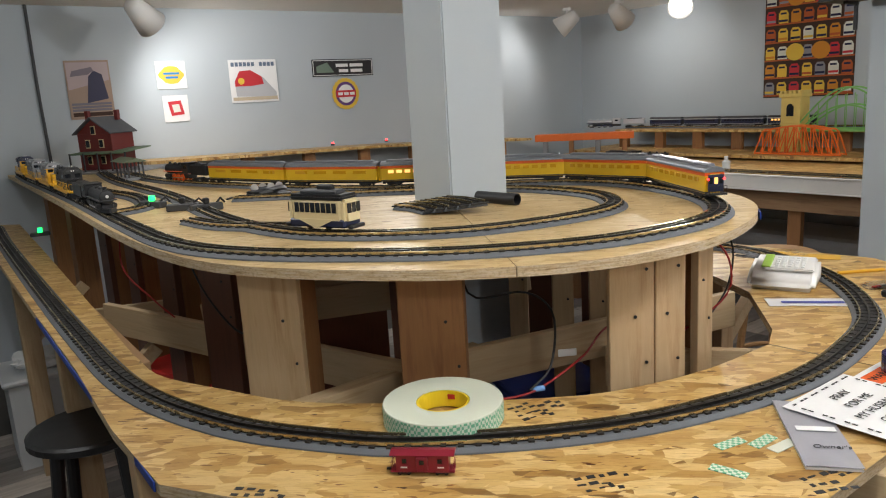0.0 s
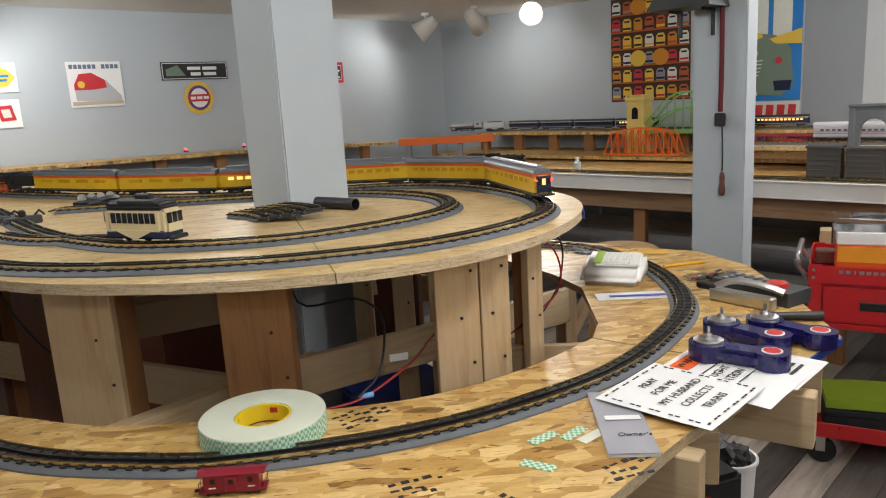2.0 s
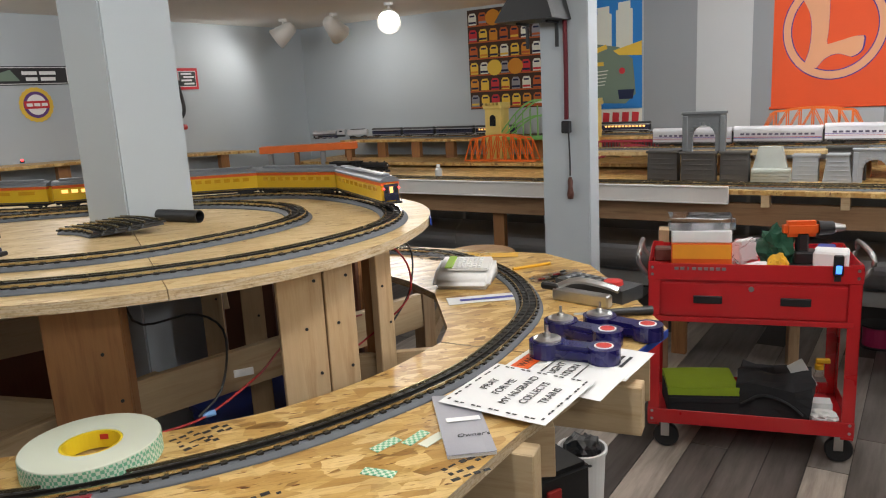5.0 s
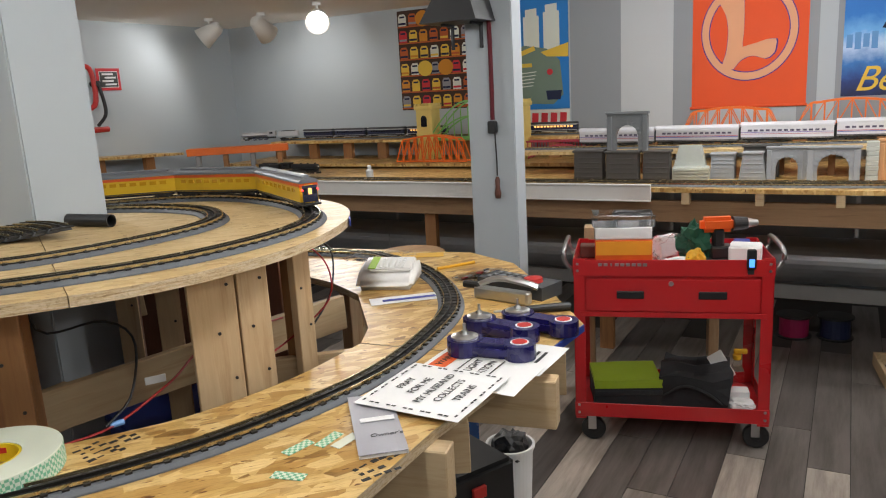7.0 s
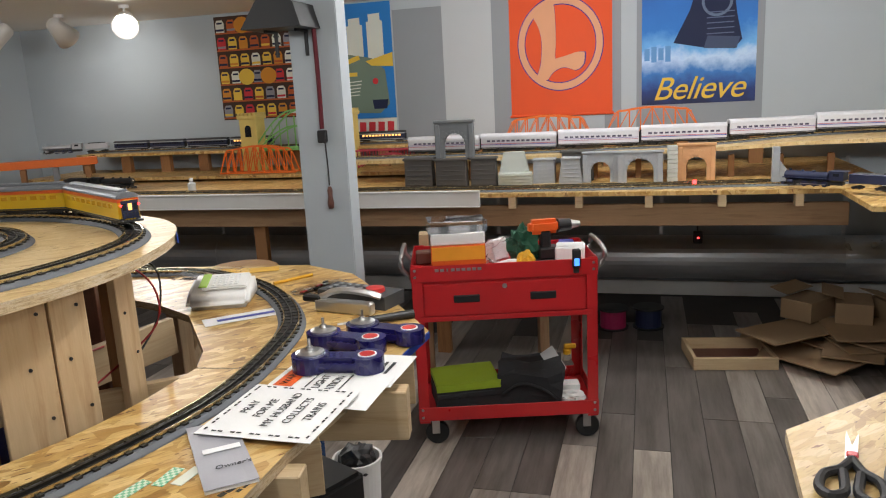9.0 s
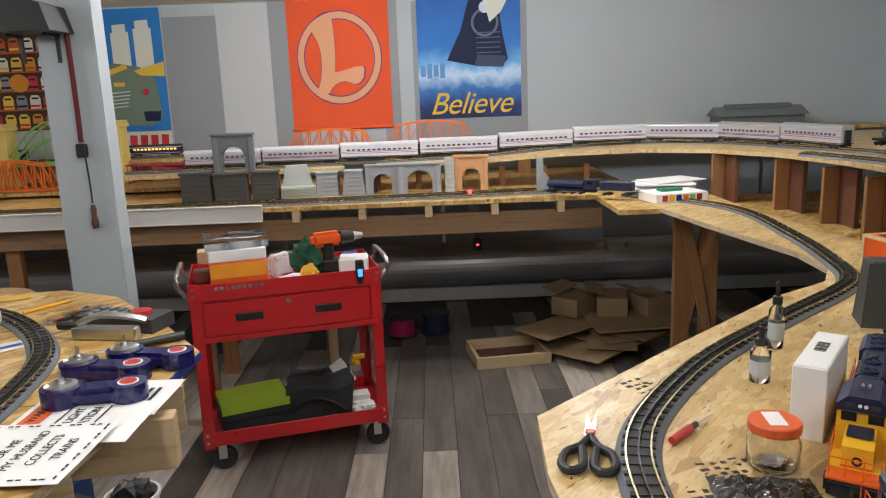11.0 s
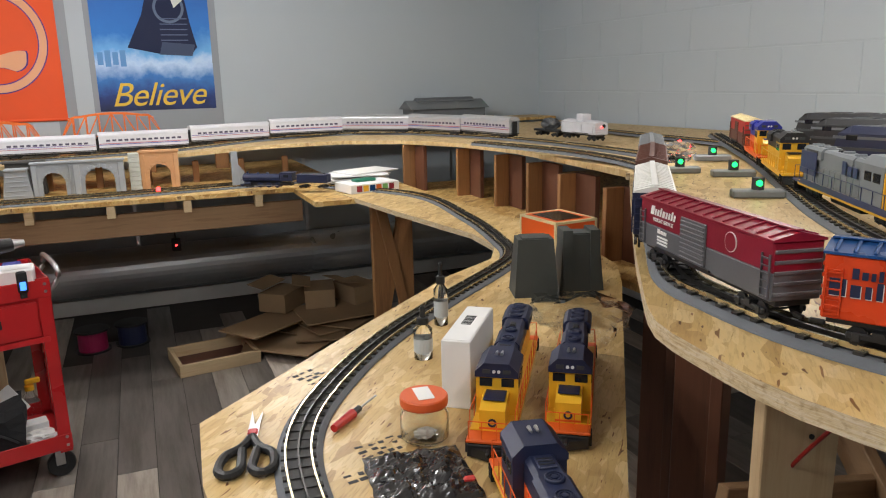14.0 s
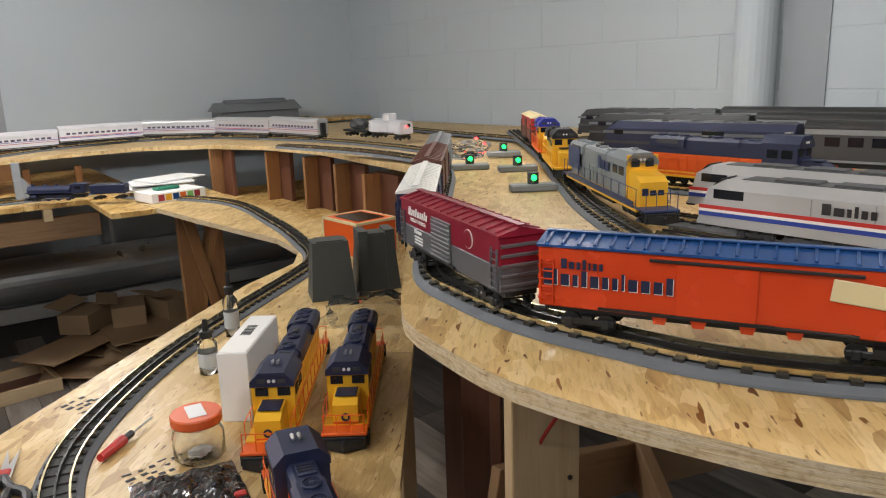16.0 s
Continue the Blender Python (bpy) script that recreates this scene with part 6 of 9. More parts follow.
flat("word_bar", g, 0.07, 0.012, 0, -0.014, SKY, lift=0.005)
g = on_wall_a("small_sign", 3.46, 1.37, "white tin sign with a red tilted frame", "sign")
flat("plate", g, 0.145, 0.15, 0, 0, PAPER)
ringp = [(-0.045, 0.04), (0.03, 0.045), (0.045, -0.035), (-0.03, -0.04)]
shape("red_frame", g, ringp, PRED, 0.003)
shape("centre", g, [(x * 0.55, y * 0.55) for x, y in ringp], PALE, 0.005)
g = on_wall_a("train_sign", 2.965, 1.51, "white tin sign with a red and silver streamlined engine", "sign")
flat("plate", g, 0.31, 0.255, 0, 0, PAPER)
for k in range(11):
    if k != 6:
        flat("title_bar", g, 0.019, 0.024, -0.13 + 0.026 * k, 0.1, fabric("grey_blue_print", (0.14, 0.18, 0.25)), lift=0.003)
shape("engine_body", g, [(-0.12, -0.09), (-0.125, 0.0), (-0.09, 0.06), (-0.02, 0.065), (0.06, 0.02), (0.14, -0.07), (0.14, -0.1)], fabric("silver_print", (0.45, 0.46, 0.48)), 0.003)
shape("engine_nose", g, [(-0.125, -0.03), (-0.125, 0.0), (-0.09, 0.06), (-0.02, 0.065), (0.05, 0.025), (0.06, -0.02), (-0.02, -0.03)], PRED, 0.0045)
shape("yellow_badge", g, disc(0.02, 20, 1, -0.085, 0.0), GOLD, 0.006)
flat("ground", g, 0.29, 0.02, 0.0, -0.105, fabric("buff_print", (0.5, 0.42, 0.3)), lift=0.0032)
g = on_wall_a("long_sign", 2.33, 1.575, "long black tin sign with white border and lettering bars", "sign")
flat("plate", g, 0.46, 0.11, 0, 0, BLACK)
for y in (-0.047, 0.047):
    flat("border_line", g, 0.44, 0.004, 0, y, PAPER, lift=0.003)
for x in (-0.222, 0.222):
    flat("border_end", g, 0.004, 0.094, x, 0, PAPER, lift=0.003)
for k, (x, w, y) in enumerate(((-0.01, 0.09, 0.015), (0.1, 0.1, 0.015), (0.0, 0.07, -0.02), (0.1, 0.09, -0.02))):
    flat("word_bar", g, w, 0.02, x, y, PAPER, lift=0.003)
shape("engine_picture", g, [(-0.2, -0.03), (-0.2, 0.01), (-0.12, 0.035), (-0.07, -0.03)], SAGE, 0.003)
g = on_wall_a("gear_sign", 2.325, 1.405, "round yellow gear-edged tin sign with red band", "sign")
shape("gear", g, [(0.1 * (1 + (0.05 if k % 2 else 0)) * math.cos(math.pi * k / 20), 0.1 * (1 + (0.05 if k % 2 else 0)) * math.sin(math.pi * k / 20)) for k in range(40)], GOLD, 0.0)
shape("blue_face", g, disc(0.078), fabric("violet_print", (0.12, 0.05, 0.2)), 0.002)
shape("white_face", g, disc(0.06), PAPER, 0.004)
flat("red_band", g, 0.15, 0.045, 0, 0, PRED, lift=0.006)
for k in range(3):
    flat("word_bar", g, 0.035, 0.018, -0.045 + 0.045 * k, 0, PAPER, lift=0.0082)
g = on_wall_a("framed_sign", 1.215, 1.54, "square red-framed black and white sign", "sign")
flat("frame", g, 0.19, 0.15, 0, 0, PRED)
flat("panel", g, 0.15, 0.11, 0, 0, PAPER, lift=0.0025)
flat("black_panel", g, 0.14, 0.1, 0, 0, BLACK, lift=0.005)
for k in range(4):
    flat("word_bar", g, 0.09, 0.012, 0.01 if k % 2 else -0.01, 0.035 - 0.023 * k, PAPER, lift=0.0075)
g = on_wall_a("wall_crank", 1.46, 1.49, "red bracket with black crank arm on the wall", "crank")
part("red_bracket", tube([(-0.09, 0.14, 0.05), (0.03, 0.14, 0.05), (0.08, 0.09, 0.05), (0.085, -0.08, 0.05), (0.04, -0.14, 0.05), (-0.09, -0.14, 0.05)], 0.017, 0.02, 8), REDP, g)
part("back_plate", B((0.2, 0.22, 0.03), (-0.05, 0, 0.018), 0.004), PAPER, g)
part("crank_arm", tube([(0.11, 0.03, 0.06), (0.13, -0.1, 0.07), (0.12, -0.19, 0.08), (0.05, -0.26, 0.08)], 0.012, 0.02, 8), BLACK, g)
part("crank_pivot", C(0.02, 0.02, 0.07, (0.11, 0.02, 0.035), 14), BLACK, g)
part("crank_grip", C(0.019, 0.019, 0.13, (0.06, -0.285, 0.08), 14, axis="X"), REDP, g)
v = R(S0 + 0.012, 4.16, 0)
cab = thing("wall_cable", "dark cable running down the wall", "cable")
part("cable", tube([(v.x, v.y, CEIL_Z), (v.x - 0.002, v.y, 1.5), (v.x + 0.004, v.y + 0.004, 1.0), (v.x, v.y, 0.4)], 0.008, 0.05, 8), DGREY, cab)
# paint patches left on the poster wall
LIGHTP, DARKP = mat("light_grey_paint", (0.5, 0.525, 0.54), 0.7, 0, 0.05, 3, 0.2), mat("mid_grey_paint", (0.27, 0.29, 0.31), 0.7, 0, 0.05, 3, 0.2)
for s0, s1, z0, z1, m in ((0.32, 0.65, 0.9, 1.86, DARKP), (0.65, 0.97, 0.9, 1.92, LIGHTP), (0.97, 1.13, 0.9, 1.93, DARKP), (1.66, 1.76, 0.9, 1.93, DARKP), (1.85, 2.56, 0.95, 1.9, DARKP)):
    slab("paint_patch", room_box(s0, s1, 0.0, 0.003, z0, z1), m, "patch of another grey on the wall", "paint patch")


# ---- work light on the post ----
def on_post(dx, dz, out=0.0):
    v = R(0, 0, 0)
    return Vector((1.44 + dx * UX - out * 0.749, 2.90 + dx * UY - out * 0.663, dz))


g = thing("black_hood", "black sheet-metal hood fixed high on the grey post", "hood", at=pose(1.472, 2.945, 1.6, 0, 0, YAW))
part("hood", prism([(-0.13, 0), (0.12, 0), (0.095, 0.09), (0.03, 0.11), (-0.05, 0.11)], -0.09, 0.09, m=pose(0, -0.1, 0, 90, 0, 0)), BLACK, g)
for x in (-0.07, 0.06):
    bk = bmesh.new()
    box(bk, (0.012, 0.012, 0.1), (x, -0.02, -0.05), 0.001)
    box(bk, (0.012, 0.1, 0.012), (x, -0.06, -0.004), 0.001)
    part("bracket", bk, BLACK, g)
g = thing("pull_cord", "red strap with black cord and wooden handle on the post", "pull cord", at=pose(1.535, 2.874, 0, 0, 0, YAW))
part("strap", tube([(0, -0.02, 1.6), (0.003, -0.022, 1.4), (0.0, -0.02, 1.2)], 0.009, 0.03, 6), mat("dark_red_strap", (0.12, 0.004, 0.012), 0.7), g)
part("plug", B((0.035, 0.03, 0.05), (0.0, -0.022, 1.18), 0.004), BLACK, g)
part("cord", tube([(0.008, -0.02, 1.16), (0.012, -0.02, 1.05), (0.012, -0.02, 0.97)], 0.003, 0.03, 6), BLACK, g)
part("grip", lathe([(0.006, 0.09), (0.011, 0.075), (0.009, 0.05), (0.014, 0.02), (0.011, 0.0), (0.0001, -0.002)], 14, (0.012, -0.02, 0.885)), BROWN, g, smooth=True)

# ---- duct, skirting, socket under the far bench ----
DUCT = mat("galvanised_duct", (0.62, 0.63, 0.65), 0.3, 0.6, 0.2, 6, 0.1)
d = thing("air_duct", "galvanised round air duct along the wall's foot", "duct", at=RP(1.0, 0.16, 0.28))
part("duct", C(0.13, 0.13, 7.0, (0, 0, 0), 32, axis="X"), DUCT, d, smooth=False)
for k in range(7):
    part("duct_band", C(0.134, 0.134, 0.02, (-3 + k, 0, 0), 32, axis="X"), DUCT, d)
    part("hanger", B((0.02, 0.004, 0.45), (-3 + k, 0.02, 0.36)), STEEL, d)
slab("baseboard", room_box(S0, S1, 0.004, 0.02, 0, 0.09), WHITE, "white skirting board along the wall", "baseboard")
g = on_wall_b("wall_socket", 2.2, 0.6, "grey wall socket with black plug-in adapter", "socket")
part("plate", B((0.07, 0.11, 0.006), (0, 0, 0.003), 0.002), WHITE, g)
part("adapter", B((0.05, 0.07, 0.04), (0, -0.17, 0.3), 0.004), BLACK, g)
part("cord", tube([(0, -0.02, 0.01), (0.0, -0.08, 0.15), (0, -0.15, 0.3)], 0.004), BLACK, g)
part("red_light", B((0.012, 0.008, 0.004), (0, -0.17, 0.322)), REDLED, g)


# ---- things on the lower table ----
def on(name, x, y, z, label, category, turn=0.0, group=""):
    return thing(name, label, category, group, at=pose(x, y, z, 0, 0, turn))


TZ, DZ = TABLE_Z, DECK_Z
TAPEW = mat("cream_tape_side", (0.62, 0.66, 0.54), 0.6, 0, 0.06)
PLAID, plaid_nt, plaid_b = nodes_of("green_plaid_tape")
pv = coords(plaid_nt)
chk = add(plaid_nt, "ShaderNodeTexChecker", Scale=190.0)
plaid_nt.links.new(pv, chk.inputs["Vector"])
chk.inputs["Color1"].default_value, chk.inputs["Color2"].default_value = (0.16, 0.45, 0.27, 1), (0.62, 0.7, 0.58, 1)
plaid_nt.links.new(chk.outputs[0], plaid_b.inputs["Base Color"])
g = on("tape_roll", -0.02, 1.137, TZ, "large roll of white foam tape with green plaid liner", "tape")
part("tape", lathe([(0.043, 0.002), (0.043, 0.030), (0.094, 0.032), (0.095, 0.031), (0.095, 0.001), (0.043, 0.001), (0.043, 0.002)], 56, caps=False), TAPEW, g)
part("liner", lathe([(0.0953, 0.001), (0.0957, 0.002), (0.0957, 0.029), (0.0953, 0.03)], 56, caps=False), PLAID, g)
part("core", lathe([(0.0425, 0.003), (0.0425, 0.0295), (0.039, 0.0295), (0.039, 0.003), (0.0425, 0.003)], 40, caps=False), mat("yellow_card", (0.8, 0.6, 0.02), 0.5), g)
part("core_mark", B((0.012, 0.002, 0.008), (0.004, 0.0382, 0.02), 0, pose(0, 0, 0, 0, 0, -10)), REDP, g)

# small maroon caboose
g = on("toy_caboose", -0.035, 0.965, TZ, "small maroon bay-window caboose on the table", "toy caboose", -3)
part("body", B((0.072, 0.021, 0.024), (0, 0, 0.018), 0.0008), MAROON, g)
part("roof", prism([(-0.0125, 0), (0.0125, 0), (0.0125, 0.001), (0, 0.004), (-0.0125, 0.001)], -0.044, 0.044, m=Matrix.Translation((0, 0, 0.03)) @ Matrix(((0, 0, 1, 0), (1, 0, 0, 0), (0, 1, 0, 0), (0, 0, 0, 1)))), MAROON, g)
for sd in (-1, 1):
    part("bay", B((0.016, 0.004, 0.02), (0, sd * 0.012, 0.018), 0.001), MAROON, g)
    for x in (-0.024, 0.0, 0.024):
        part("window", B((0.006, 0.001, 0.006), (x, sd * (0.0108 if x else 0.0142), 0.022)), DARKGLASS, g)
    for x in (-0.025, 0.025):
        part("mark_bar", B((0.009, 0.0006, 0.0018), (x, sd * 0.0108, 0.013)), PAPER, g)
        er = bmesh.new()
        for k in (-1, 0, 1):
            box(er, (0.0007, 0.0007, 0.013), (math.copysign(0.0425, x), k * 0.009, 0.013))
        box(er, (0.0007, 0.02, 0.0008), (math.copysign(0.0425, x), 0, 0.0195))
        if sd > 0:
            part("end_rail", er, MAROON, g)
for x in (-0.026, 0.026):
    tk = bmesh.new()
    box(tk, (0.018, 0.018, 0.004), (x, 0, 0.004), 0.001)
    for dx in (-0.006, 0.006):
        cyl(tk, 0.0032, 0.0032, 0.015, (x + dx, 0, 0.0032), 10, axis="Y")
    part("truck", tk, BLACK, g)
part("platform", B((0.087, 0.02, 0.003), (0, 0, 0.0065), 0.0005), MAROON, g)
part("coupler", B((0.008, 0.003, 0.003), (-0.047, 0, 0.006)), BLACK, g)


def paper(name, x, y, w, h, turn, label, z=TZ, material=PAPER, category="paper", lift=0.001):
    g = on(name, x, y, z + lift, label, category, turn)
    bm = bmesh.new()
    bmesh.ops.create_grid(bm, x_segments=10, y_segments=10, size=0.5)
    for v in bm.verts:
        v.co = Vector((v.co.x * w, v.co.y * h, 0.0008 + 0.0012 * noise.noise(Vector((v.co.x * 3 + x * 9, v.co.y * 3, 1.0))) * (abs(v.co.x) + abs(v.co.y))))
    bmesh.ops.solidify(bm, geom=bm.faces[:], thickness=0.0006)
    part("sheet", bm, material, g)
    return g


INK = mat("black_ink", (0.02, 0.02, 0.022), 0.6)
g = paper("notice_card", 0.628, 1.115, 0.188, 0.19, 40.5, "white sign card with ornate border about collecting trains", category="card", lift=0.0098)
for i, line in enumerate(("PRAY", "FOR ME", "MY HUSBAND", "COLLECTS", "TRAINS")):
    letters(line, 0.0195, INK, g, pose(0.004, 0.056 - 0.028 * i, 0.0026), depth=0.0002)
for k in range(16):
    for sd in (-1, 1):
        if k % 3:
            part("border_scroll", B((0.003, 0.007, 0.0006), (sd * 0.083, -0.08 + 0.0105 * k, 0.0026)), INK, g)
        if k % 3 != 1:
            part("border_scroll", B((0.007, 0.003, 0.0006), (-0.078 + 0.0105 * k, sd * 0.084, 0.0026)), INK, g)
g = paper("notice_card", 0.748, 1.152, 0.15, 0.15, 40.5, "white sign card partly covered, with bold black words", category="card", lift=0.0022)
for i, line in enumerate(("OUGHT", "TATION")):
    letters(line, 0.021, INK, g, pose(0.012, 0.045 - 0.026 * i, 0.0026), depth=0.0002)
part("frame_line", B((0.09, 0.002, 0.0006), (0.012, 0.064, 0.0026)), INK, g)
part("frame_line", B((0.09, 0.002, 0.0006), (0.012, 0.001, 0.0026)), INK, g)
g = paper("notice_card", 0.735, 1.245, 0.14, 0.12, 40.5, "orange and white warning card under other cards", category="card", lift=0.0008)
part("orange_band", B((0.115, 0.035, 0.0006), (0.0, 0.03, 0.0024)), ORANGE, g)
letters("WARNING", 0.02, INK, g, pose(0.0, 0.03, 0.003), depth=0.0002)
g = paper("notice_card", 0.835, 1.2, 0.15, 0.12, 40.5, "plain white sheet beneath the blue controllers", lift=0.0003)
for k in range(3):
    part("print_bar", B((0.07, 0.006, 0.0006), (0.0, -0.03 + 0.014 * k, 0.0022)), INK, g)
GREYBOOK = mat("grey_booklet", (0.33, 0.33, 0.36), 0.4)
g = paper("booklet", 0.511, 1.05, 0.07, 0.207, -8.5, "grey folded owner's booklet", material=GREYBOOK, category="booklet", lift=0.006)
part("pages", B((0.069, 0.205, 0.004), (0, 0, -0.0035), 0.0006), PAPER, g)
part("round_mark", C(0.018, 0.018, 0.0008, (0.014, 0.075, 0.0022), 24), INK, g)
part("engine_line", B((0.052, 0.014, 0.0006), (0.003, 0.005, 0.0024)), PAPER, g)
for i, line in enumerate(("Owner's",)):
    letters(line, 0.014, INK, g, pose(0.01, -0.05 - 0.016 * i, 0.0026), depth=0.0002, shear=0.2)
GREENLN = mat("pale_tape", (0.66, 0.68, 0.58), 0.6)
for x, y, a, m in ((0.39, 1.03, 30, PLAID), (0.436, 1.035, 40, PLAID), (0.365, 0.953, -35, PLAID), (0.458, 1.02, 35, GREENLN)):
    g = on("tape_scrap", x, y, TZ, "torn scrap of green plaid tape liner" if m is PLAID else "torn scrap of pale tape", "tape scrap", a, "tape scraps")
    part("scrap", B((0.048, 0.018, 0.0012), (0, 0, 0.0008), 0.0003), m, g)
# three blue controllers
CTRL = mat("dark_blue_gloss", (0.01, 0.008, 0.09), 0.25, 0, 0.15, 20, 0.03, 0.4)
for x, y, a, w in ((0.779, 1.24, -42, "on paper cards"), (0.843, 1.335, -58, "between two others"), (0.927, 1.33, -58, "at the table's corner")):
    g = on("speed_controller", x, y, TZ + 0.0035, "glossy blue train controller with chrome dial " + w, "controller", a, "controllers")
    bm = prism([(p[0] * 1.0, p[1]) for p in disc(0.034, 24, 1.0, -0.045, 0)], 0, 0.03)
    part("base", bm, CTRL, g)
    part("body", B((0.12, 0.05, 0.028), (0.01, 0, 0.014), 0.008, segs=2), CTRL, g)
    part("foot", prism(disc(0.03, 24, 1.0, 0.062, 0), 0, 0.029), CTRL, g)
    part("dial", lathe([(0.026, 0), (0.026, 0.004), (0.018, 0.007), (0.008, 0.008), (0.006, 0.014), (0.0001, 0.015)], 24, (-0.045, 0, 0.03)), STEEL, g)
    part("post_pin", C(0.003, 0.003, 0.016, (-0.045, 0, 0.05), 10), STEEL, g)
    part("badge", C(0.017, 0.017, 0.002, (0.062, 0, 0.0295), 24), PAPER, g)
    part("badge_ring", C(0.014, 0.014, 0.003, (0.062, 0, 0.0297), 24), REDP, g)
g = on("remote_control", 1.025, 1.615, TZ, "dark grey handheld remote with red button", "remote control", -65)
part("case", soft_box((0.2, 0.08, 0.032), 3, 2, 0.002), DGREY, g)
part("red_button", lathe([(0.024, 0), (0.022, 0.01), (0.0001, 0.013)], 24, (0.045, 0, 0.031)), REDP, g)
for i in range(4):
    for j in range(3):
        part("key", B((0.012, 0.012, 0.004), (-0.075 + 0.025 * i, -0.022 + 0.022 * j, 0.034), 0.0015), GREYP, g)
g = on("staple_gun", 0.955, 1.56, TZ, "chrome hand staple gun", "staple gun", -58)
part("body", B((0.15, 0.025, 0.03), (0, 0, 0.015), 0.004), STEEL, g)
part("handle", tube([(-0.07, 0, 0.03), (-0.02, 0.01, 0.05), (0.05, 0.02, 0.045), (0.1, 0.03, 0.03)], 0.008), STEEL, g)
part("grip", B((0.05, 0.02, 0.016), (-0.085, 0.0, 0.03), 0.004), BLACK, g)
g = on("black_tool", 1.005, 1.43, TZ, "black-handled driver lying by the controllers", "tool", -15)
part("handle", C(0.008, 0.01, 0.1, (0, 0, 0.01), 12, axis="X"), BLACK, g)
part("shaft", C(0.003, 0.003, 0.07, (-0.085, 0, 0.01), 8, axis="X"), STEEL, g)
g = on("parts_packet", 1.0, 1.8, TZ, "clear packet of small red and silver parts", "packet", 12)
part("film", crumple(0.085, 0.04, 0.008, 31, 0.25), PLASTIC_CLEAR, g)
for k in range(6):
    part("small_part", B((0.02, 0.008, 0.005), (-0.05 + 0.02 * k, 0.01 * (k % 2), 0.004), 0.001, pose(0, 0, 0, 0, 0, 5 * k)), (REDP, STEEL, DGREY)[k % 3], g)
g = on("yellow_pencil", 0.985, 1.94, TZ, "yellow pencil lying on the table", "pencil", 8)
part("pencil", C(0.0045, 0.0045, 0.12, (0, 0, 0.0045), 6, axis="X"), YELLOW, g)
g = on("label_maker", 0.765, 1.855, TZ, "white desktop label maker on the table", "label maker", -28)
bm = prism([(-0.07, 0.0), (0.07, 0.0), (0.075, 0.025), (0.03, 0.05), (-0.055, 0.065), (-0.075, 0.03)], -0.075, 0.075, m=Matrix(((0, 0, 1, 0), (-1, 0, 0, 0), (0, 1, 0, 0), (0, 0, 0, 1))))
bmesh.ops.bevel(bm, geom=bm.edges[:], offset=0.012, segments=3, affect="EDGES", clamp_overlap=True)
part("body", bm, WHITE, g, smooth=True)
part("keyboard_deck", B((0.11, 0.08, 0.008), (0.015, 0.0, 0.056), 0.003, pose(0, 0, 0, 10, 0, 0), segs=2), WHITE, g)
part("green_strip", B((0.02, 0.075, 0.004), (-0.035, 0.0, 0.0615), 0.001, pose(0, 0, 0, 10, 0, 0)), mat("lime_print", (0.3, 0.5, 0.05), 0.5), g)
for i in range(5):
    for j in range(5):
        part("key", B((0.009, 0.009, 0.003), (-0.012 + 0.014 * i, -0.026 + 0.013 * j, 0.062), 0.001, pose(0, 0, 0, 10, 0, 0)), PAPER, g)
g = paper("blue_striped_sheet", 0.757, 1.695, 0.17, 0.06, -8, "white sheet with a blue stripe beside the label maker")
part("blue_stripe", B((0.13, 0.014, 0.0006), (0.01, -0.005, 0.0024)), mat("blue_stripe_print", (0.08, 0.1, 0.4), 0.6), g)
g = paper("yellow_leaflet", 0.93, 2.14, 0.17, 0.06, -22, "yellow leaflet near the table's far edge", material=mat("yellow_paper", (0.7, 0.4, 0.03), 0.6))
g = on("clear_bag", 0.82, 2.16, TZ, "flat clear plastic bag on the table", "plastic bag", -20)
part("film", crumple(0.1, 0.05, 0.012, 41, 0.4), PLASTIC_CLEAR, g).visible_shadow = False
track("track", [(0.15, 2.62), (0.45, 2.56), (0.66, 2.42), (0.7, 2.36)], TABLE_Z, "short inner curve of three-rail track")


def stencil(x, y, turn, rows, z=TZ, size=0.012):
    """Worn stencilled marks printed on the board: bars where they cannot be read."""
    g = on("board_print", x, y, z, "worn black stencil printing on the board", "printing", turn)
    random.seed(int(x * 1000) + int(y * 100))
    for r in range(rows):
        for k in range(random.randint(3, 6)):
            w = random.uniform(0.006, 0.013)
            part("print_mark", B((w, random.uniform(0.003, size * 0.7), 0.0004), (k * 0.016 + random.uniform(-0.002, 0.002), -r * size * 1.3, 0.0004), 0, pose(0, 0, 0, 0, 0, random.uniform(-9, 9))), INK, g)


stencil(0.45, 0.93, 20, 3)
stencil(-0.28, 0.93, -10, 2)
stencil(0.085, 1.165, 30, 4)
stencil(0.17, 0.94, 15, 3)
stencil(0.28, 0.87, 35, 2)
stencil(0.02, 0.86, 10, 2)
stencil(1.36, 0.565, -20, 5)
stencil(1.17, 0.36, -40, 3)
stencil(1.1, 0.34, -45, 2)

# under-layout wires and connector
WIRER, WIREB = mat("red_wire", (0.3, 0.008, 0.006), 0.45), mat("black_wire", (0.01, 0.01, 0.01), 0.5)


def wire(pts, m, label, r=0.0022):
    g = thing("wire", label, "wire", "layout wires")
    part("strand", tube(pts, r, 0.02, 6), m, g)
    return g


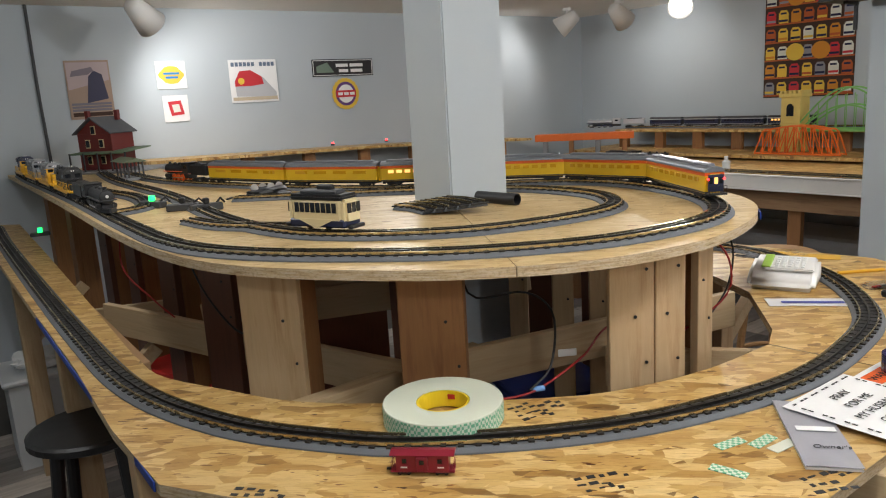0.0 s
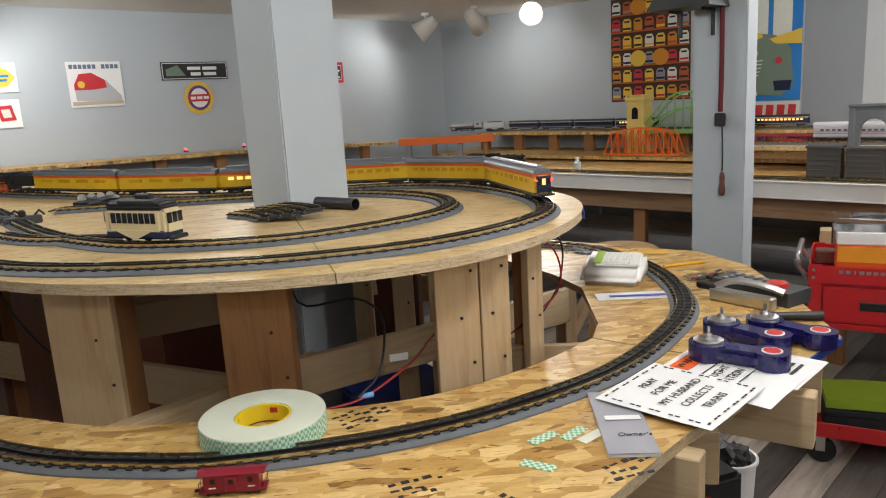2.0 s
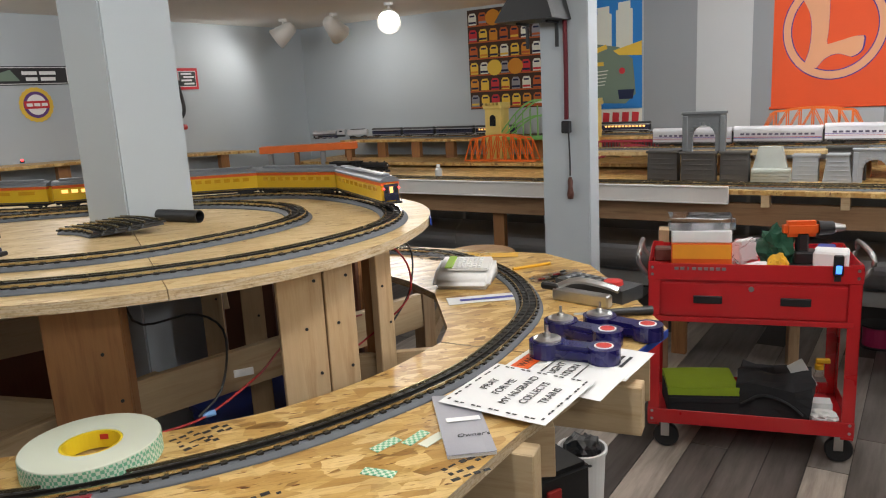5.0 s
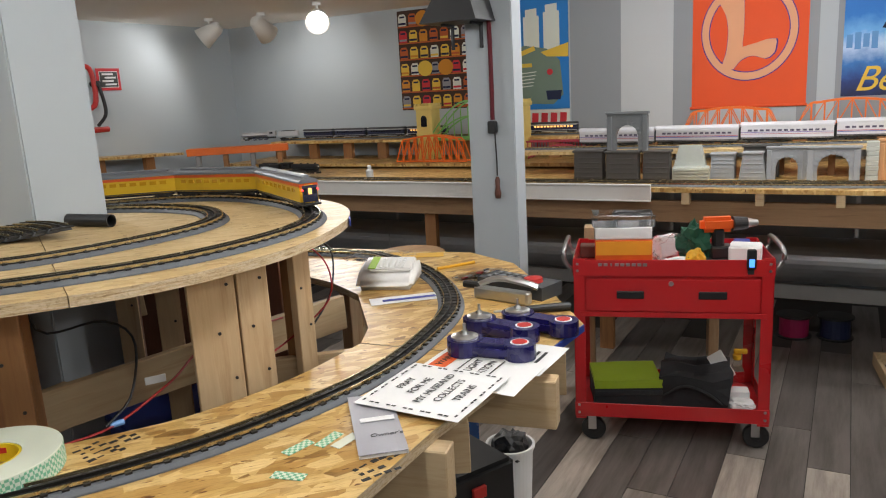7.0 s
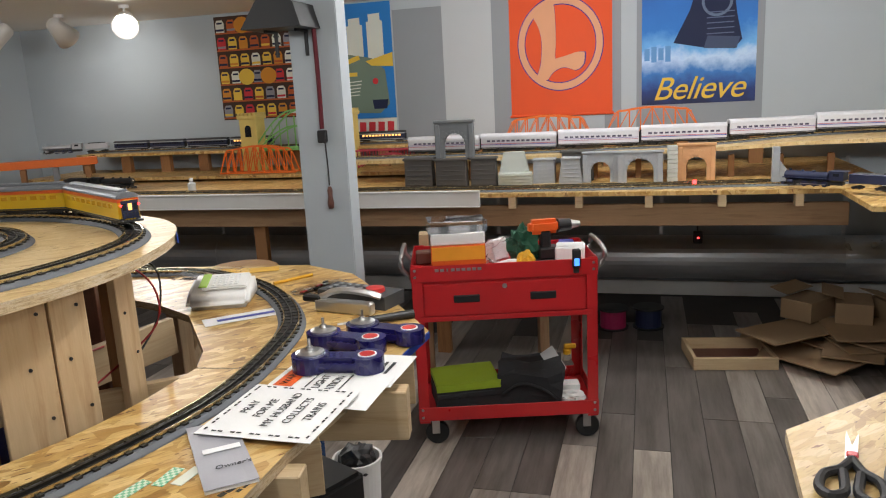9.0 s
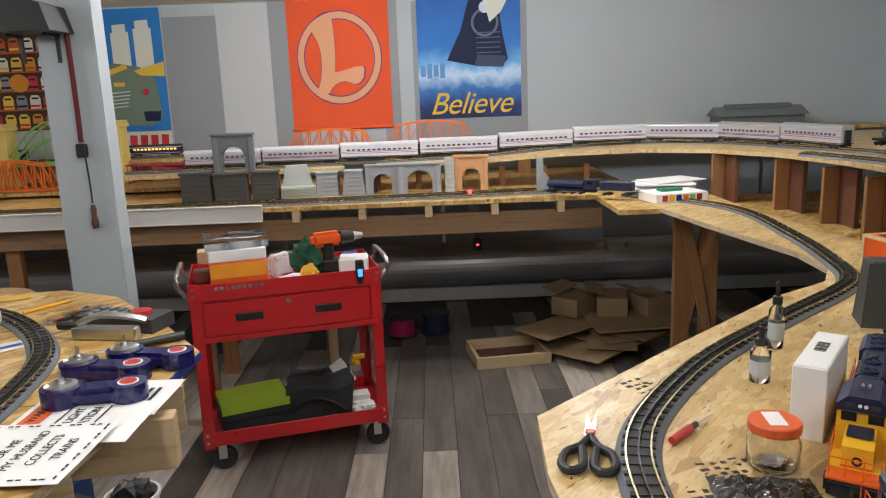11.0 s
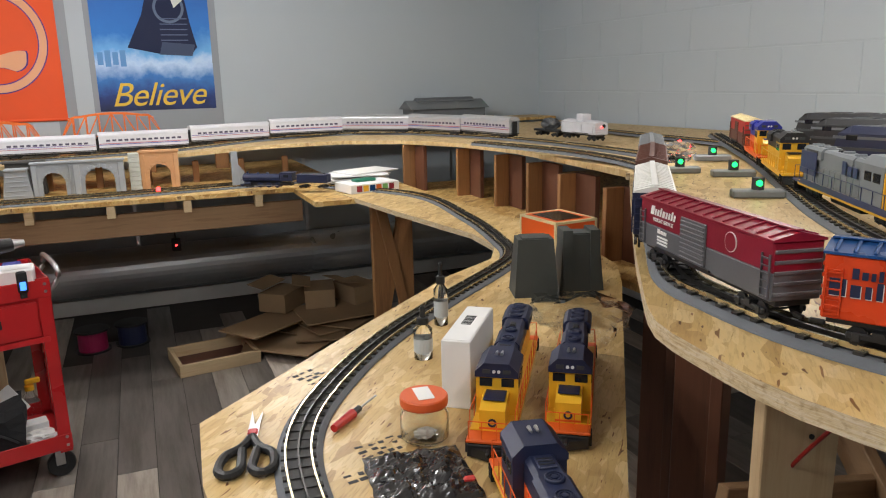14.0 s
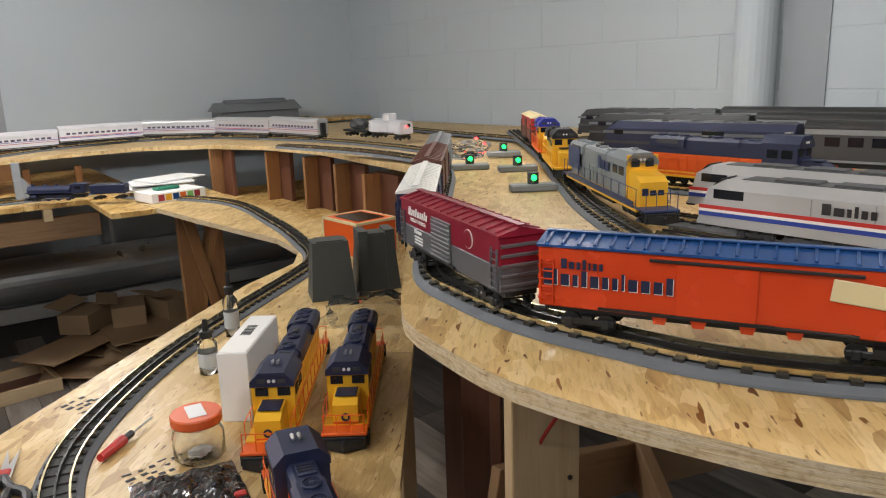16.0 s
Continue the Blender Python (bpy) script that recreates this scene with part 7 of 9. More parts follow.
wire([(0.06, 1.21, 0.845), (0.13, 1.25, 0.845), (0.22, 1.34, 0.87), (0.3, 1.5, 0.88), (0.5, 1.75, 0.84)], WIRER, "red wire running under the deck")
wire([(0.12, 1.24, 0.85), (0.16, 1.28, 0.88), (0.17, 1.36, 0.95), (0.12, 1.4, 0.98), (0.02, 1.42, 0.97), (0.0, 1.42, 1.06)], WIREB, "black wire looping under the deck")
wire([(0.5, 1.6, 1.05), (0.56, 1.62, 0.98), (0.56, 1.62, 0.9), (0.48, 1.6, 0.84), (0.4, 1.5, 0.83)], WIRER, "red wire hanging from the deck corner")
wire([(0.52, 1.62, 1.05), (0.58, 1.66, 1.0), (0.57, 1.66, 0.9), (0.5, 1.62, 0.82)], WIREB, "black wire hanging from the deck corner")
wire([(-0.62, 1.6, 1.05), (-0.56, 1.56, 0.95), (-0.48, 1.52, 0.88), (-0.42, 1.48, 0.93), (-0.4, 1.46, 1.04)], WIREB, "black wire drooping under the deck")
wire([(-0.95, 1.95, 1.05), (-0.9, 1.85, 0.96), (-0.78, 1.75, 0.9), (-0.7, 1.7, 0.86)], WIRER, "brown-red wire under the deck's side")
wire([(1.05, -0.2, 1.05), (1.2, -0.15, 0.85), (1.3, -0.25, 0.7), (1.22, -0.3, 0.5)], WIRER, "red wire hanging under the yard deck")
g = on("wire_connector", 0.135, 1.255, 0.846, "light blue crimp wire connector", "connector", 20)
part("sleeve", C(0.005, 0.005, 0.022, (0, 0, 0), 10, axis="X"), mat("light_blue_plastic", (0.2, 0.4, 0.75), 0.4), g)
g = on("paper_tag", 0.195, 1.36, 0.868, "white paper tag folded on a wire", "tag", 10)
part("tag", B((0.035, 0.002, 0.014), (0, 0, 0.004), 0.0005), PAPER, g)
# boxes and goods on the floor in the open middle
for x, y, w, d, h, a, m, lb in ((-0.5, 1.75, 0.35, 0.25, 0.42, 20, ORANGE, "orange cardboard box stored under the layout"), (-0.05, 1.9, 0.4, 0.28, 0.38, -15, BROWN, "brown storage box under the layout"), (-0.85, 2.2, 0.4, 0.25, 0.55, -30, REDP, "red storage box under the layout"), (0.3, 2.05, 0.35, 0.3, 0.5, 10, DGREY, "dark grey storage tub under the layout"), (-0.2, 1.55, 0.3, 0.2, 0.3, 35, PAPER, "white carton under the layout"), (0.45, 1.6, 0.22, 0.2, 0.45, 5, MAROON, "dark red box under the layout"), (0.2, 1.85, 0.25, 0.2, 0.6, 25, BLUEP, "blue plastic box under the layout")):
    g = on("storage_box", x, y, 0, lb, "box", a, "stored boxes")
    part("tub", B((w, d, h), (0, 0, h / 2), 0.006), m, g)
    part("lid", B((w + 0.012, d + 0.012, 0.02), (0, 0, h + 0.0105), 0.005), m, g)

# bucket and box by the table, left bin, stools
g = on("waste_bucket", 1.135, 1.95, 0, "white printed paper bucket filled with black rags", "bucket")
part("bucket", lathe([(0.0001, 0.002), (0.058, 0.002), (0.07, 0.26), (0.076, 0.26), (0.076, 0.27), (0.068, 0.27), (0.055, 0.01), (0.0001, 0.01)], 32), PAPER, g)
part("tree_print", C(0.02, 0.0, 0.06, (-0.04, -0.05, 0.12), 3), GREEN, g)
part("rag", crumple(0.056, 0.056, 0.05, 51, 0.4), BLACK, g).matrix_basis = pose(0, 0, 0.22)
g = on("black_case", 0.83, 1.62, 0, "black plastic tool case under the table", "case", 15)
part("case", B((0.24, 0.2, 0.45), (0, 0, 0.225), 0.012, segs=2), BLACK, g)
part("clip", B((0.04, 0.01, 0.03), (0, -0.105, 0.4), 0.002), REDP, g)
g = on("blue_tub", 0.82, 1.95, 0, "blue plastic tub below the table", "tub", 20)
part("tub", prism([(-0.16, -0.12), (0.16, -0.12), (0.16, 0.12), (-0.16, 0.12)], 0, 0.48), BLUE, g)
part("rim", B((0.34, 0.26, 0.02), (0, 0, 0.485), 0.005), BLUE, g)
g = on("storage_bin", -1.78, 2.82, 0, "translucent white plastic storage bin on the floor", "bin", 40)
BINW = mat("milky_plastic", (0.55, 0.57, 0.58), 0.4, 0, 0.05)
bm = prism([(-0.19, -0.14), (0.19, -0.14), (0.19, 0.14), (-0.19, 0.14)], 0, 0.36)
part("tub", bm, BINW, g)
part("rim", B((0.42, 0.32, 0.025), (0, 0, 0.36), 0.008), BINW, g)
part("contents", crumple(0.15, 0.1, 0.05, 61, 0.4), PAPER, g).matrix_basis = pose(0, 0, 0.36)
for x, y, h, m, lb in ((-0.96, 1.70, 0.6, BLACK, "black bar stool beside the table"), (1.19, 3.05, 0.66, wood("stool_wood", (0.42, 0.24, 0.1), (0.28, 0.14, 0.05)), "round wooden stool behind the table")):
    g = on("stool", x, y, 0, lb, "stool", 20)
    part("seat", lathe([(0.0001, h - 0.03), (0.13, h - 0.03), (0.15, h - 0.02), (0.15, h - 0.005), (0.14, h), (0.0001, h)], 32), m, g)
    for k in range(4):
        a = math.pi / 4 + k * math.pi / 2
        part("leg", tube([(0.1 * math.cos(a), 0.1 * math.sin(a), h - 0.03), (0.16 * math.cos(a), 0.16 * math.sin(a), 0.0)], 0.016, 0.1, 10), m, g)
    part("foot_ring", tube([(0.145 * math.cos(2 * math.pi * k / 16), 0.145 * math.sin(2 * math.pi * k / 16), 0.22) for k in range(17)], 0.01, 0.03, 8), m, g)

# ---- things on the left deck ----
BRICKR = mat("painted_brick_red", (0.16, 0.022, 0.018), 0.6, 0, 0.25, 80, 0.3)
SLATE = mat("grey_shingle", (0.1, 0.105, 0.115), 0.7, 0, 0.3, 100, 0.4)
g = on("station_house", -1.88, 3.66, DZ, "dark red two-storey toy station with slate roof", "toy building", -12)
part("wall_block", B((0.2, 0.16, 0.19), (0, 0, 0.095), 0.002), BRICKR, g)
for sd in (-1, 1):
    part("gable", prism([(-0.1, 0), (0.1, 0), (0.0, 0.07)], -0.003, 0.003, m=Matrix.Translation((0, sd * 0.078, 0.19)) @ pose(0, 0, 0, 90, 0, 0)), BRICKR, g)
    part("roof_slope", B((0.14, 0.2, 0.006), (0, 0, 0), 0.001, Matrix.Translation((sd * 0.056, 0, 0.228)) @ pose(0, 0, 0, 0, sd * 35, 0)), SLATE, g)
    part("chimney", B((0.02, 0.02, 0.05), (sd * 0.045, 0.05 * sd, 0.275), 0.001), BRICKR, g)
for x, z in ((-0.04, 0.06), (0.04, 0.06), (-0.04, 0.14), (0.04, 0.14), (0, 0.205)):
    wn = part("window", B((0.028, 0.004, 0.042), (x, -0.082, z), 0.001), CREAM, g)
    part("pane", B((0.02, 0.003, 0.034), (x, -0.0845, z)), DARKGLASS, wn)
part("awning", B((0.3, 0.24, 0.006), (0.05, -0.03, 0.105), 0.002, pose(0, 0, 0, 4, 0, 0)), mat("green_awning", (0.12, 0.19, 0.11), 0.6, 0, 0.2), g)
part("platform", B((0.4, 0.32, 0.012), (0.08, -0.03, 0.006), 0.002), GREYP, g)
for k in range(5):
    part("awning_post", B((0.006, 0.006, 0.09), (-0.08 + 0.08 * k, -0.17, 0.055)), DGREY, g)
g = on("platform_shelter", -1.5, 3.12, DZ, "green-roofed open platform shelter", "toy shelter", -48)
part("roof", prism([(-0.05, 0), (0.05, 0), (0, 0.018)], -0.11, 0.11, m=Matrix.Translation((0, 0, 0.075)) @ Matrix(((0, 0, 1, 0), (1, 0, 0, 0), (0, 1, 0, 0), (0, 0, 0, 1)))), mat("moss_roof", (0.14, 0.17, 0.1), 0.7), g)
for k in range(4):
    for sd in (-1, 1):
        part("post", B((0.006, 0.006, 0.076), (-0.09 + 0.06 * k, sd * 0.03, 0.038)), DGREY, g)
part("platform", B((0.24, 0.1, 0.01), (0, 0, 0.005), 0.002), GREYP, g)
# trolley
g = on("trolley_car", -0.283, 1.545, DZ + RAIL_TOP, "cream and blue toy trolley car on the inner loop", "toy trolley", -28)
part("body", B((0.13, 0.052, 0.052), (0, 0, 0.036), 0.004), CREAM, g)
part("skirt", B((0.15, 0.054, 0.018), (0, 0, 0.014), 0.004), NAVY, g)
part("roof", B((0.145, 0.056, 0.012), (0, 0, 0.067), 0.005, segs=2), BLACK, g)
part("roof_deck", B((0.1, 0.03, 0.01), (0, 0, 0.076), 0.003), DGREY, g)
part("trolley_pole_base", B((0.04, 0.014, 0.012), (0.01, 0, 0.085), 0.003), BLACK, g)
for sd in (-1, 1):
    for k in range(8):
        part("window", B((0.011, 0.002, 0.02), (-0.05 + 0.0143 * k, sd * 0.0262, 0.046)), DARKGLASS, g)
    part("gold_chevron", prism([(-0.05, 0), (0.05, 0), (0, -0.02)], -0.001, 0.001, m=Matrix.Translation((0, sd * 0.0276, 0.023)) @ pose(0, 0, 0, 90, 0, 0)), CREAM, g)
    part("end_cab", B((0.02, 0.048, 0.05), (sd * 0.07, 0, 0.038), 0.006, segs=2), CREAM, g)
    for k in (-1, 0, 1):
        part("end_window", B((0.002, 0.011, 0.02), (sd * 0.0805, 0.014 * k, 0.046)), DARKGLASS, g)
    part("fender", B((0.012, 0.044, 0.008), (sd * 0.084, 0, 0.008), 0.002), BLACK, g)
truck(g, 0.0, BLACK, base=0.05, wheel=0.008)
# pile of loose track, tube, signals, stray rails
for k in range(5):
    x, y = -0.12 + 0.028 * k, 1.845 - 0.008 * k
    track("loose_track", [(x - 0.05, y + 0.02, DZ + 0.004 * k), (x, y - 0.02, DZ + 0.004 * k), (x + 0.05, y - 0.1, DZ + 0.004 * k)], DZ, "loose section of three-rail track in a pile", 0.05)
g = on("black_tube", 0.075, 1.875, DZ, "short black plastic tube", "tube", -42)
part("tube", lathe([(0.0125, -0.065), (0.0145, -0.065), (0.0145, 0.065), (0.0125, 0.065), (0.0125, -0.065)], 24, caps=False), BLACK, g).matrix_basis = pose(0, 0, 0.0146, 0, 90, 0)
track("loose_track", [(-0.68, 1.79), (-0.55, 1.68), (-0.36, 1.62)], DZ, "loose curved track section beside the main line", 0.055)
for x, y, m, a in ((-0.93, 2.12, GREENLED, -20), (-0.8, 2.03, DGREY, 10), (-0.72, 2.0, DGREY, 40)):
    g = on("switch_machine", x, y, DZ, "small dark switch machine lying on the deck", "switch machine", a, "switch machines")
    part("box", B((0.085, 0.032, 0.02), (0, 0, 0.01), 0.003), DGREY, g)
    part("lantern", B((0.016, 0.016, 0.016), (0.0, 0, 0.028), 0.003), m if m is GREENLED else BLACK, g)
    part("lever", tube([(0.03, 0, 0.02), (0.045, 0.01, 0.03), (0.06, 0.015, 0.012)], 0.003), BLACK, g)
g = on("derelict_truck", -0.63, 2.27, DZ, "heap of dark wheel trucks on the deck", "wheel trucks", 20)
part("heap", crumple(0.06, 0.04, 0.018, 71, 0.5), DGREY, g)
for k in range(4):
    part("wheel", C(0.012, 0.012, 0.005, (-0.04 + 0.025 * k, 0.01 * (k % 2), 0.028), 14, axis="Y"), STEEL, g)
for x, y, z, m in ((-1.95, 3.12, TZ, GREENLED),):
    g = on("switch_lantern", x, y, z, "glowing green switch lantern on the lower table", "lantern", 30)
    part("base", B((0.08, 0.04, 0.015), (0, 0, 0.0075), 0.003), DGREY, g)
    part("lens", C(0.01, 0.01, 0.02, (0, 0, 0.025), 12), m, g)

# ---- things on the side table ----
def scissors():
    g = on("scissors", 1.145, 0.505, TZ, "black-handled steel scissors lying open", "scissors", 28)
    for sd in (-1, 1):
        part("blade", prism([(0.0, -0.006), (0.085, 0.0), (0.0, 0.008)], 0.003 + 0.002 * (sd > 0), 0.0045 + 0.002 * (sd > 0), m=pose(0, 0, 0, 0, 0, sd * 5)), STEEL, g)
        part("handle", tube([(0.0, 0.0, 0.007), (-0.03, -sd * 0.012, 0.007), (-0.05, -sd * 0.03, 0.007), (-0.085, -sd * 0.034, 0.007), (-0.1, -sd * 0.022, 0.007), (-0.088, -sd * 0.008, 0.007), (-0.06, -sd * 0.008, 0.007), (-0.035, -sd * 0.01, 0.007)], 0.0062, 0.006, 8), BLACK, g)
    part("red_inlay", B((0.016, 0.014, 0.004), (0.008, 0, 0.0105), 0.002), REDP, g)


scissors()
g = on("screwdriver", 1.245, 0.405, TZ, "small red and black screwdriver", "screwdriver", -5)
part("handle", C(0.0055, 0.0075, 0.05, (-0.022, 0, 0.0075), 12, axis="X"), REDP, g)
part("collar", C(0.005, 0.005, 0.02, (0.012, 0, 0.0075), 12, axis="X"), BLACK, g)
part("shaft", C(0.0016, 0.0016, 0.05, (0.046, 0, 0.007), 8, axis="X"), STEEL, g)
JARG = glass("jar_glass", (0.96, 0.97, 0.95), 0.02, False)
g = on("glass_jar", 1.222, 0.284, TZ, "glass jar with orange and white lid", "jar")
part("glass", lathe([(0.0001, 0.001), (0.028, 0.001), (0.033, 0.006), (0.033, 0.036), (0.029, 0.046), (0.029, 0.052), (0.0268, 0.052), (0.0268, 0.046), (0.0308, 0.036), (0.0308, 0.007), (0.027, 0.004), (0.0001, 0.004)], 32), JARG, g, smooth=True)
part("lid", lathe([(0.0001, 0.051), (0.032, 0.051), (0.0325, 0.053), (0.0325, 0.062), (0.031, 0.064), (0.0001, 0.064)], 32), mat("orange_red_lid", (0.72, 0.12, 0.03), 0.4), g)
part("lid_print", B((0.04, 0.022, 0.0006), (0.002, 0, 0.0645), 0.0, pose(0, 0, 0, 0, 0, 35)), PAPER, g)
part("small_screws", crumple(0.016, 0.014, 0.004, 81, 0.4), STEEL, g).matrix_basis = pose(0, 0, 0.0045)
for x, y, r, h, lb, cm in ((1.5, 0.39, 0.0165, 0.075, "clear dropper bottle with black cap", BLACK), (1.68, 0.42, 0.014, 0.1, "tall clear oil bottle with black cap", BLACK)):
    g = on("dropper_bottle", x, y, TZ, lb, "bottle")
    part("bottle", lathe([(0.0001, 0.0005), (r, 0.0005), (r, h * 0.72), (r * 0.5, h * 0.82), (r * 0.5, h * 0.86)], 20), JARG, g, smooth=True)
    part("label", lathe([(r + 0.0003, h * 0.18), (r + 0.0003, h * 0.5)], 20, caps=False), mat("pale_label", (0.45, 0.48, 0.5), 0.5), g)
    part("cap", lathe([(r * 0.62, h * 0.84), (r * 0.62, h * 0.98), (r * 0.3, h), (r * 0.25, h * 1.25), (0.0001, h * 1.27)], 16), cm, g)
g = on("white_carton", 1.405, 0.277, TZ, "upright white cardboard carton with a printed label", "carton", 4)
part("carton", B((0.168, 0.044, 0.105), (0, 0, 0.0525), 0.0012), PAPER, g)
part("tuck_flap", B((0.162, 0.04, 0.0008), (0, 0, 0.1056), 0.0003), PAPER, g)
for k in range(9):
    part("label_bar", B((0.002 + 0.001 * (k % 3), 0.016, 0.0004), (-0.01 + 0.005 * k, 0.002, 0.1062)), INK, g)
for p, q in (((1.183, 0.184), (1.6, 0.238)), ((1.238, 0.095), (1.592, 0.135))):
    dd, L, W, H, z0 = diesel(p, q, "navy, yellow and orange diesel standing on the side table", NAVY, YELLOW, ORANGE, YELLOW, z=TZ - 0.0145, K=0.95, W=0.064, H=0.088, side=YELLOW)
    ring("round_emblem", dd, 0.006, 0.0035, NAVY, 0).matrix_basis = pose(L * 0.4255, 0, z0 + H * 0.16, 90, 0, 90)
    part("nose_stripe", B((0.0012, W * 0.56, 0.003), (L * 0.4255, 0, z0 + 0.0055)), ORANGE, dd)
diesel((1.172, 0.15), (0.86, -0.012), "navy and orange diesel by the table's edge", NAVY, NAVY, ORANGE, YELLOW, z=TZ - 0.0145, K=0.95, W=0.066, H=0.088, side=ORANGE)
g = on("parts_bag", 1.122, 0.252, TZ, "clear bag of glossy black parts", "parts bag", -56)
bm = bmesh.new()
bmesh.ops.create_grid(bm, x_segments=34, y_segments=34, size=0.5)
for v in bm.verts:
    f = noise.noise(Vector((v.co.x * 7, v.co.y * 7, 9.0))) + 0.5 * noise.noise(Vector((v.co.x * 19, v.co.y * 19, 4.0)))
    rim = min(1, 6 * (0.5 - max(abs(v.co.x), abs(v.co.y))))
    wob = 0.004 * noise.noise(Vector((v.co.y * 6, v.co.x * 6, 2.0)))
    v.co = Vector((v.co.x * 0.125 + wob, v.co.y * 0.13 + wob, 0.003 + rim * (0.009 + 0.008 * f)))
part("bag_film", bm, mat("crinkled_dark_film", (0.02, 0.02, 0.022), 0.14, 0, 0.4, 40, 0.3, 0.6), g)
for k in range(6):
    part("black_part", B((0.022, 0.009, 0.007), (-0.04 + 0.016 * k, 0.03 * math.sin(k * 2.1), 0.006), 0.002), BLACK, g)
part("red_item", B((0.014, 0.008, 0.006), (0.05, -0.04, 0.014), 0.002), REDP, g)
PIERG = mat("dark_green_grey_plastic", (0.05, 0.056, 0.052), 0.55)
for x, y, w, ribs in ((1.945, 0.292, 0.098, 0), (2.02, 0.205, 0.1, 2)):
    g = on("grey_abutment", x, y, TZ, "dark green-grey plastic bridge pier" + (" with raised ribs" if ribs else " with smooth face"), "bridge pier", -67, "abutments")
    bm = prism([(-w / 2, 0), (w / 2, 0), (w * 0.4, 0.128), (-w * 0.4, 0.128)], -0.042, 0.042, m=pose(0, 0, 0, 90, 0, 0))
    for v in bm.verts:
        v.co.y *= 1.0 - 2.6 * v.co.z
    part("block", bm, PIERG, g)
    for k in range(ribs):
        part("rib", prism([(-0.044, 0), (0.036, 0), (0.03, 0.138), (-0.032, 0.138)], -0.011, 0.011, m=Matrix.Translation(((k - 0.5) * w * 0.62, 0, 0)) @ pose(0, 0, 0, 90, 0, 90)), PIERG, g)
    part("cap", B((w * 0.62, 0.05, 0.006), (0, 0, 0.128), 0.001), PIERG, g)
g = on("orange_box", 2.357, 0.314, TZ, "orange train box with cream edges and dark window top", "box", 47)
part("box", B((0.165, 0.135, 0.1), (0.0, 0, 0.05), 0.002), ORANGE, g)
for sd in (-1, 1):
    part("edge_strip", B((0.167, 0.007, 0.007), (0, sd * 0.065, 0.0975)), CREAM, g)
    part("edge_strip", B((0.007, 0.137, 0.007), (sd * 0.08, 0, 0.0975)), CREAM, g)
    part("edge_strip", B((0.007, 0.137, 0.007), (sd * 0.08, 0, 0.0045)), CREAM, g)
    part("edge_strip", B((0.167, 0.007, 0.007), (0, sd * 0.065, 0.0045)), CREAM, g)
    for e in (-1, 1):
        part("edge_strip", B((0.007, 0.007, 0.1), (e * 0.0805, sd * 0.0655, 0.05)), CREAM, g)
part("top_picture", B((0.115, 0.09, 0.001), (0, 0, 0.1015)), DARKGLASS, g)
g = on("film_wrap", 1.80, 0.17, TZ, "crumpled clear plastic wrap", "plastic wrap", 20)
part("film", crumple(0.15, 0.1, 0.013, 95, 0.5), PLASTIC_CLEAR, g).visible_shadow = False
g = on("pen_light", 1.72, 0.36, TZ, "small red-ended tool near the track", "tool", 15)
part("body", C(0.004, 0.004, 0.09, (0, 0, 0.004), 10, axis="X"), BLACK, g)
part("tip", C(0.005, 0.005, 0.02, (-0.05, 0, 0.005), 10, axis="X"), REDP, g)

# ---- yard signals and corner deck ----
for x, y, m in ((1.95, -0.16, GREENLED), (2.27, -0.125, GREENLED), (2.32, 0.0, GREENLED), (2.62, -0.08, GREENLED), (2.9, 0.02, REDLED)):
    g = on("track_signal", x, y, DZ, "grey switch box with lit lens" if m is GREENLED else "grey switch box with red lens", "signal", -80, "switch lamps")
    part("base", B((0.1, 0.035, 0.016), (0, 0, 0.008), 0.003), GREYP, g)
    part("lamp_body", C(0.012, 0.012, 0.024, (0, 0, 0.028), 14), DGREY, g)
    part("lens", C(0.0062, 0.0062, 0.027, (0, 0, 0.03), 14, axis="Y"), m, g)
g = on("crumpled_wrap", 2.6, 0.03, DZ, "crumpled clear wrap on the yard deck", "plastic wrap")
part("film", crumple(0.12, 0.06, 0.03, 99, 0.5), PLASTIC_CLEAR, g).visible_shadow = False
v = R(3.93, 0.22)
BARN = mat("grey_barn", (0.13, 0.14, 0.15), 0.6, 0, 0.15, 60)
g = thing("engine_shed", "grey clapboard toy engine shed on the top shelf", "toy building", at=RP(3.93, 0.2, 1.065))
part("wall_block", B((0.5, 0.2, 0.075), (0, 0, 0.0375), 0.002), BARN, g)
part("roof", prism([(-0.12, 0), (0.12, 0), (0, 0.055)], -0.27, 0.27, m=Matrix.Translation((0, 0, 0.075)) @ Matrix(((0, 0, 1, 0), (1, 0, 0, 0), (0, 1, 0, 0), (0, 0, 0, 1)))), mat("grey_shed_roof", (0.17, 0.18, 0.19), 0.55), g)
part("roof_vent", prism([(-0.03, 0), (0.03, 0), (0.03, 0.012), (0, 0.025), (-0.03, 0.012)], -0.2, 0.2, m=Matrix.Translation((0, 0, 0.12)) @ Matrix(((0, 0, 1, 0), (1, 0, 0, 0), (0, 1, 0, 0), (0, 0, 0, 1)))), BARN, g)
part("door_opening", B((0.004, 0.09, 0.06), (0.251, 0, 0.03)), DARKGLASS, g)
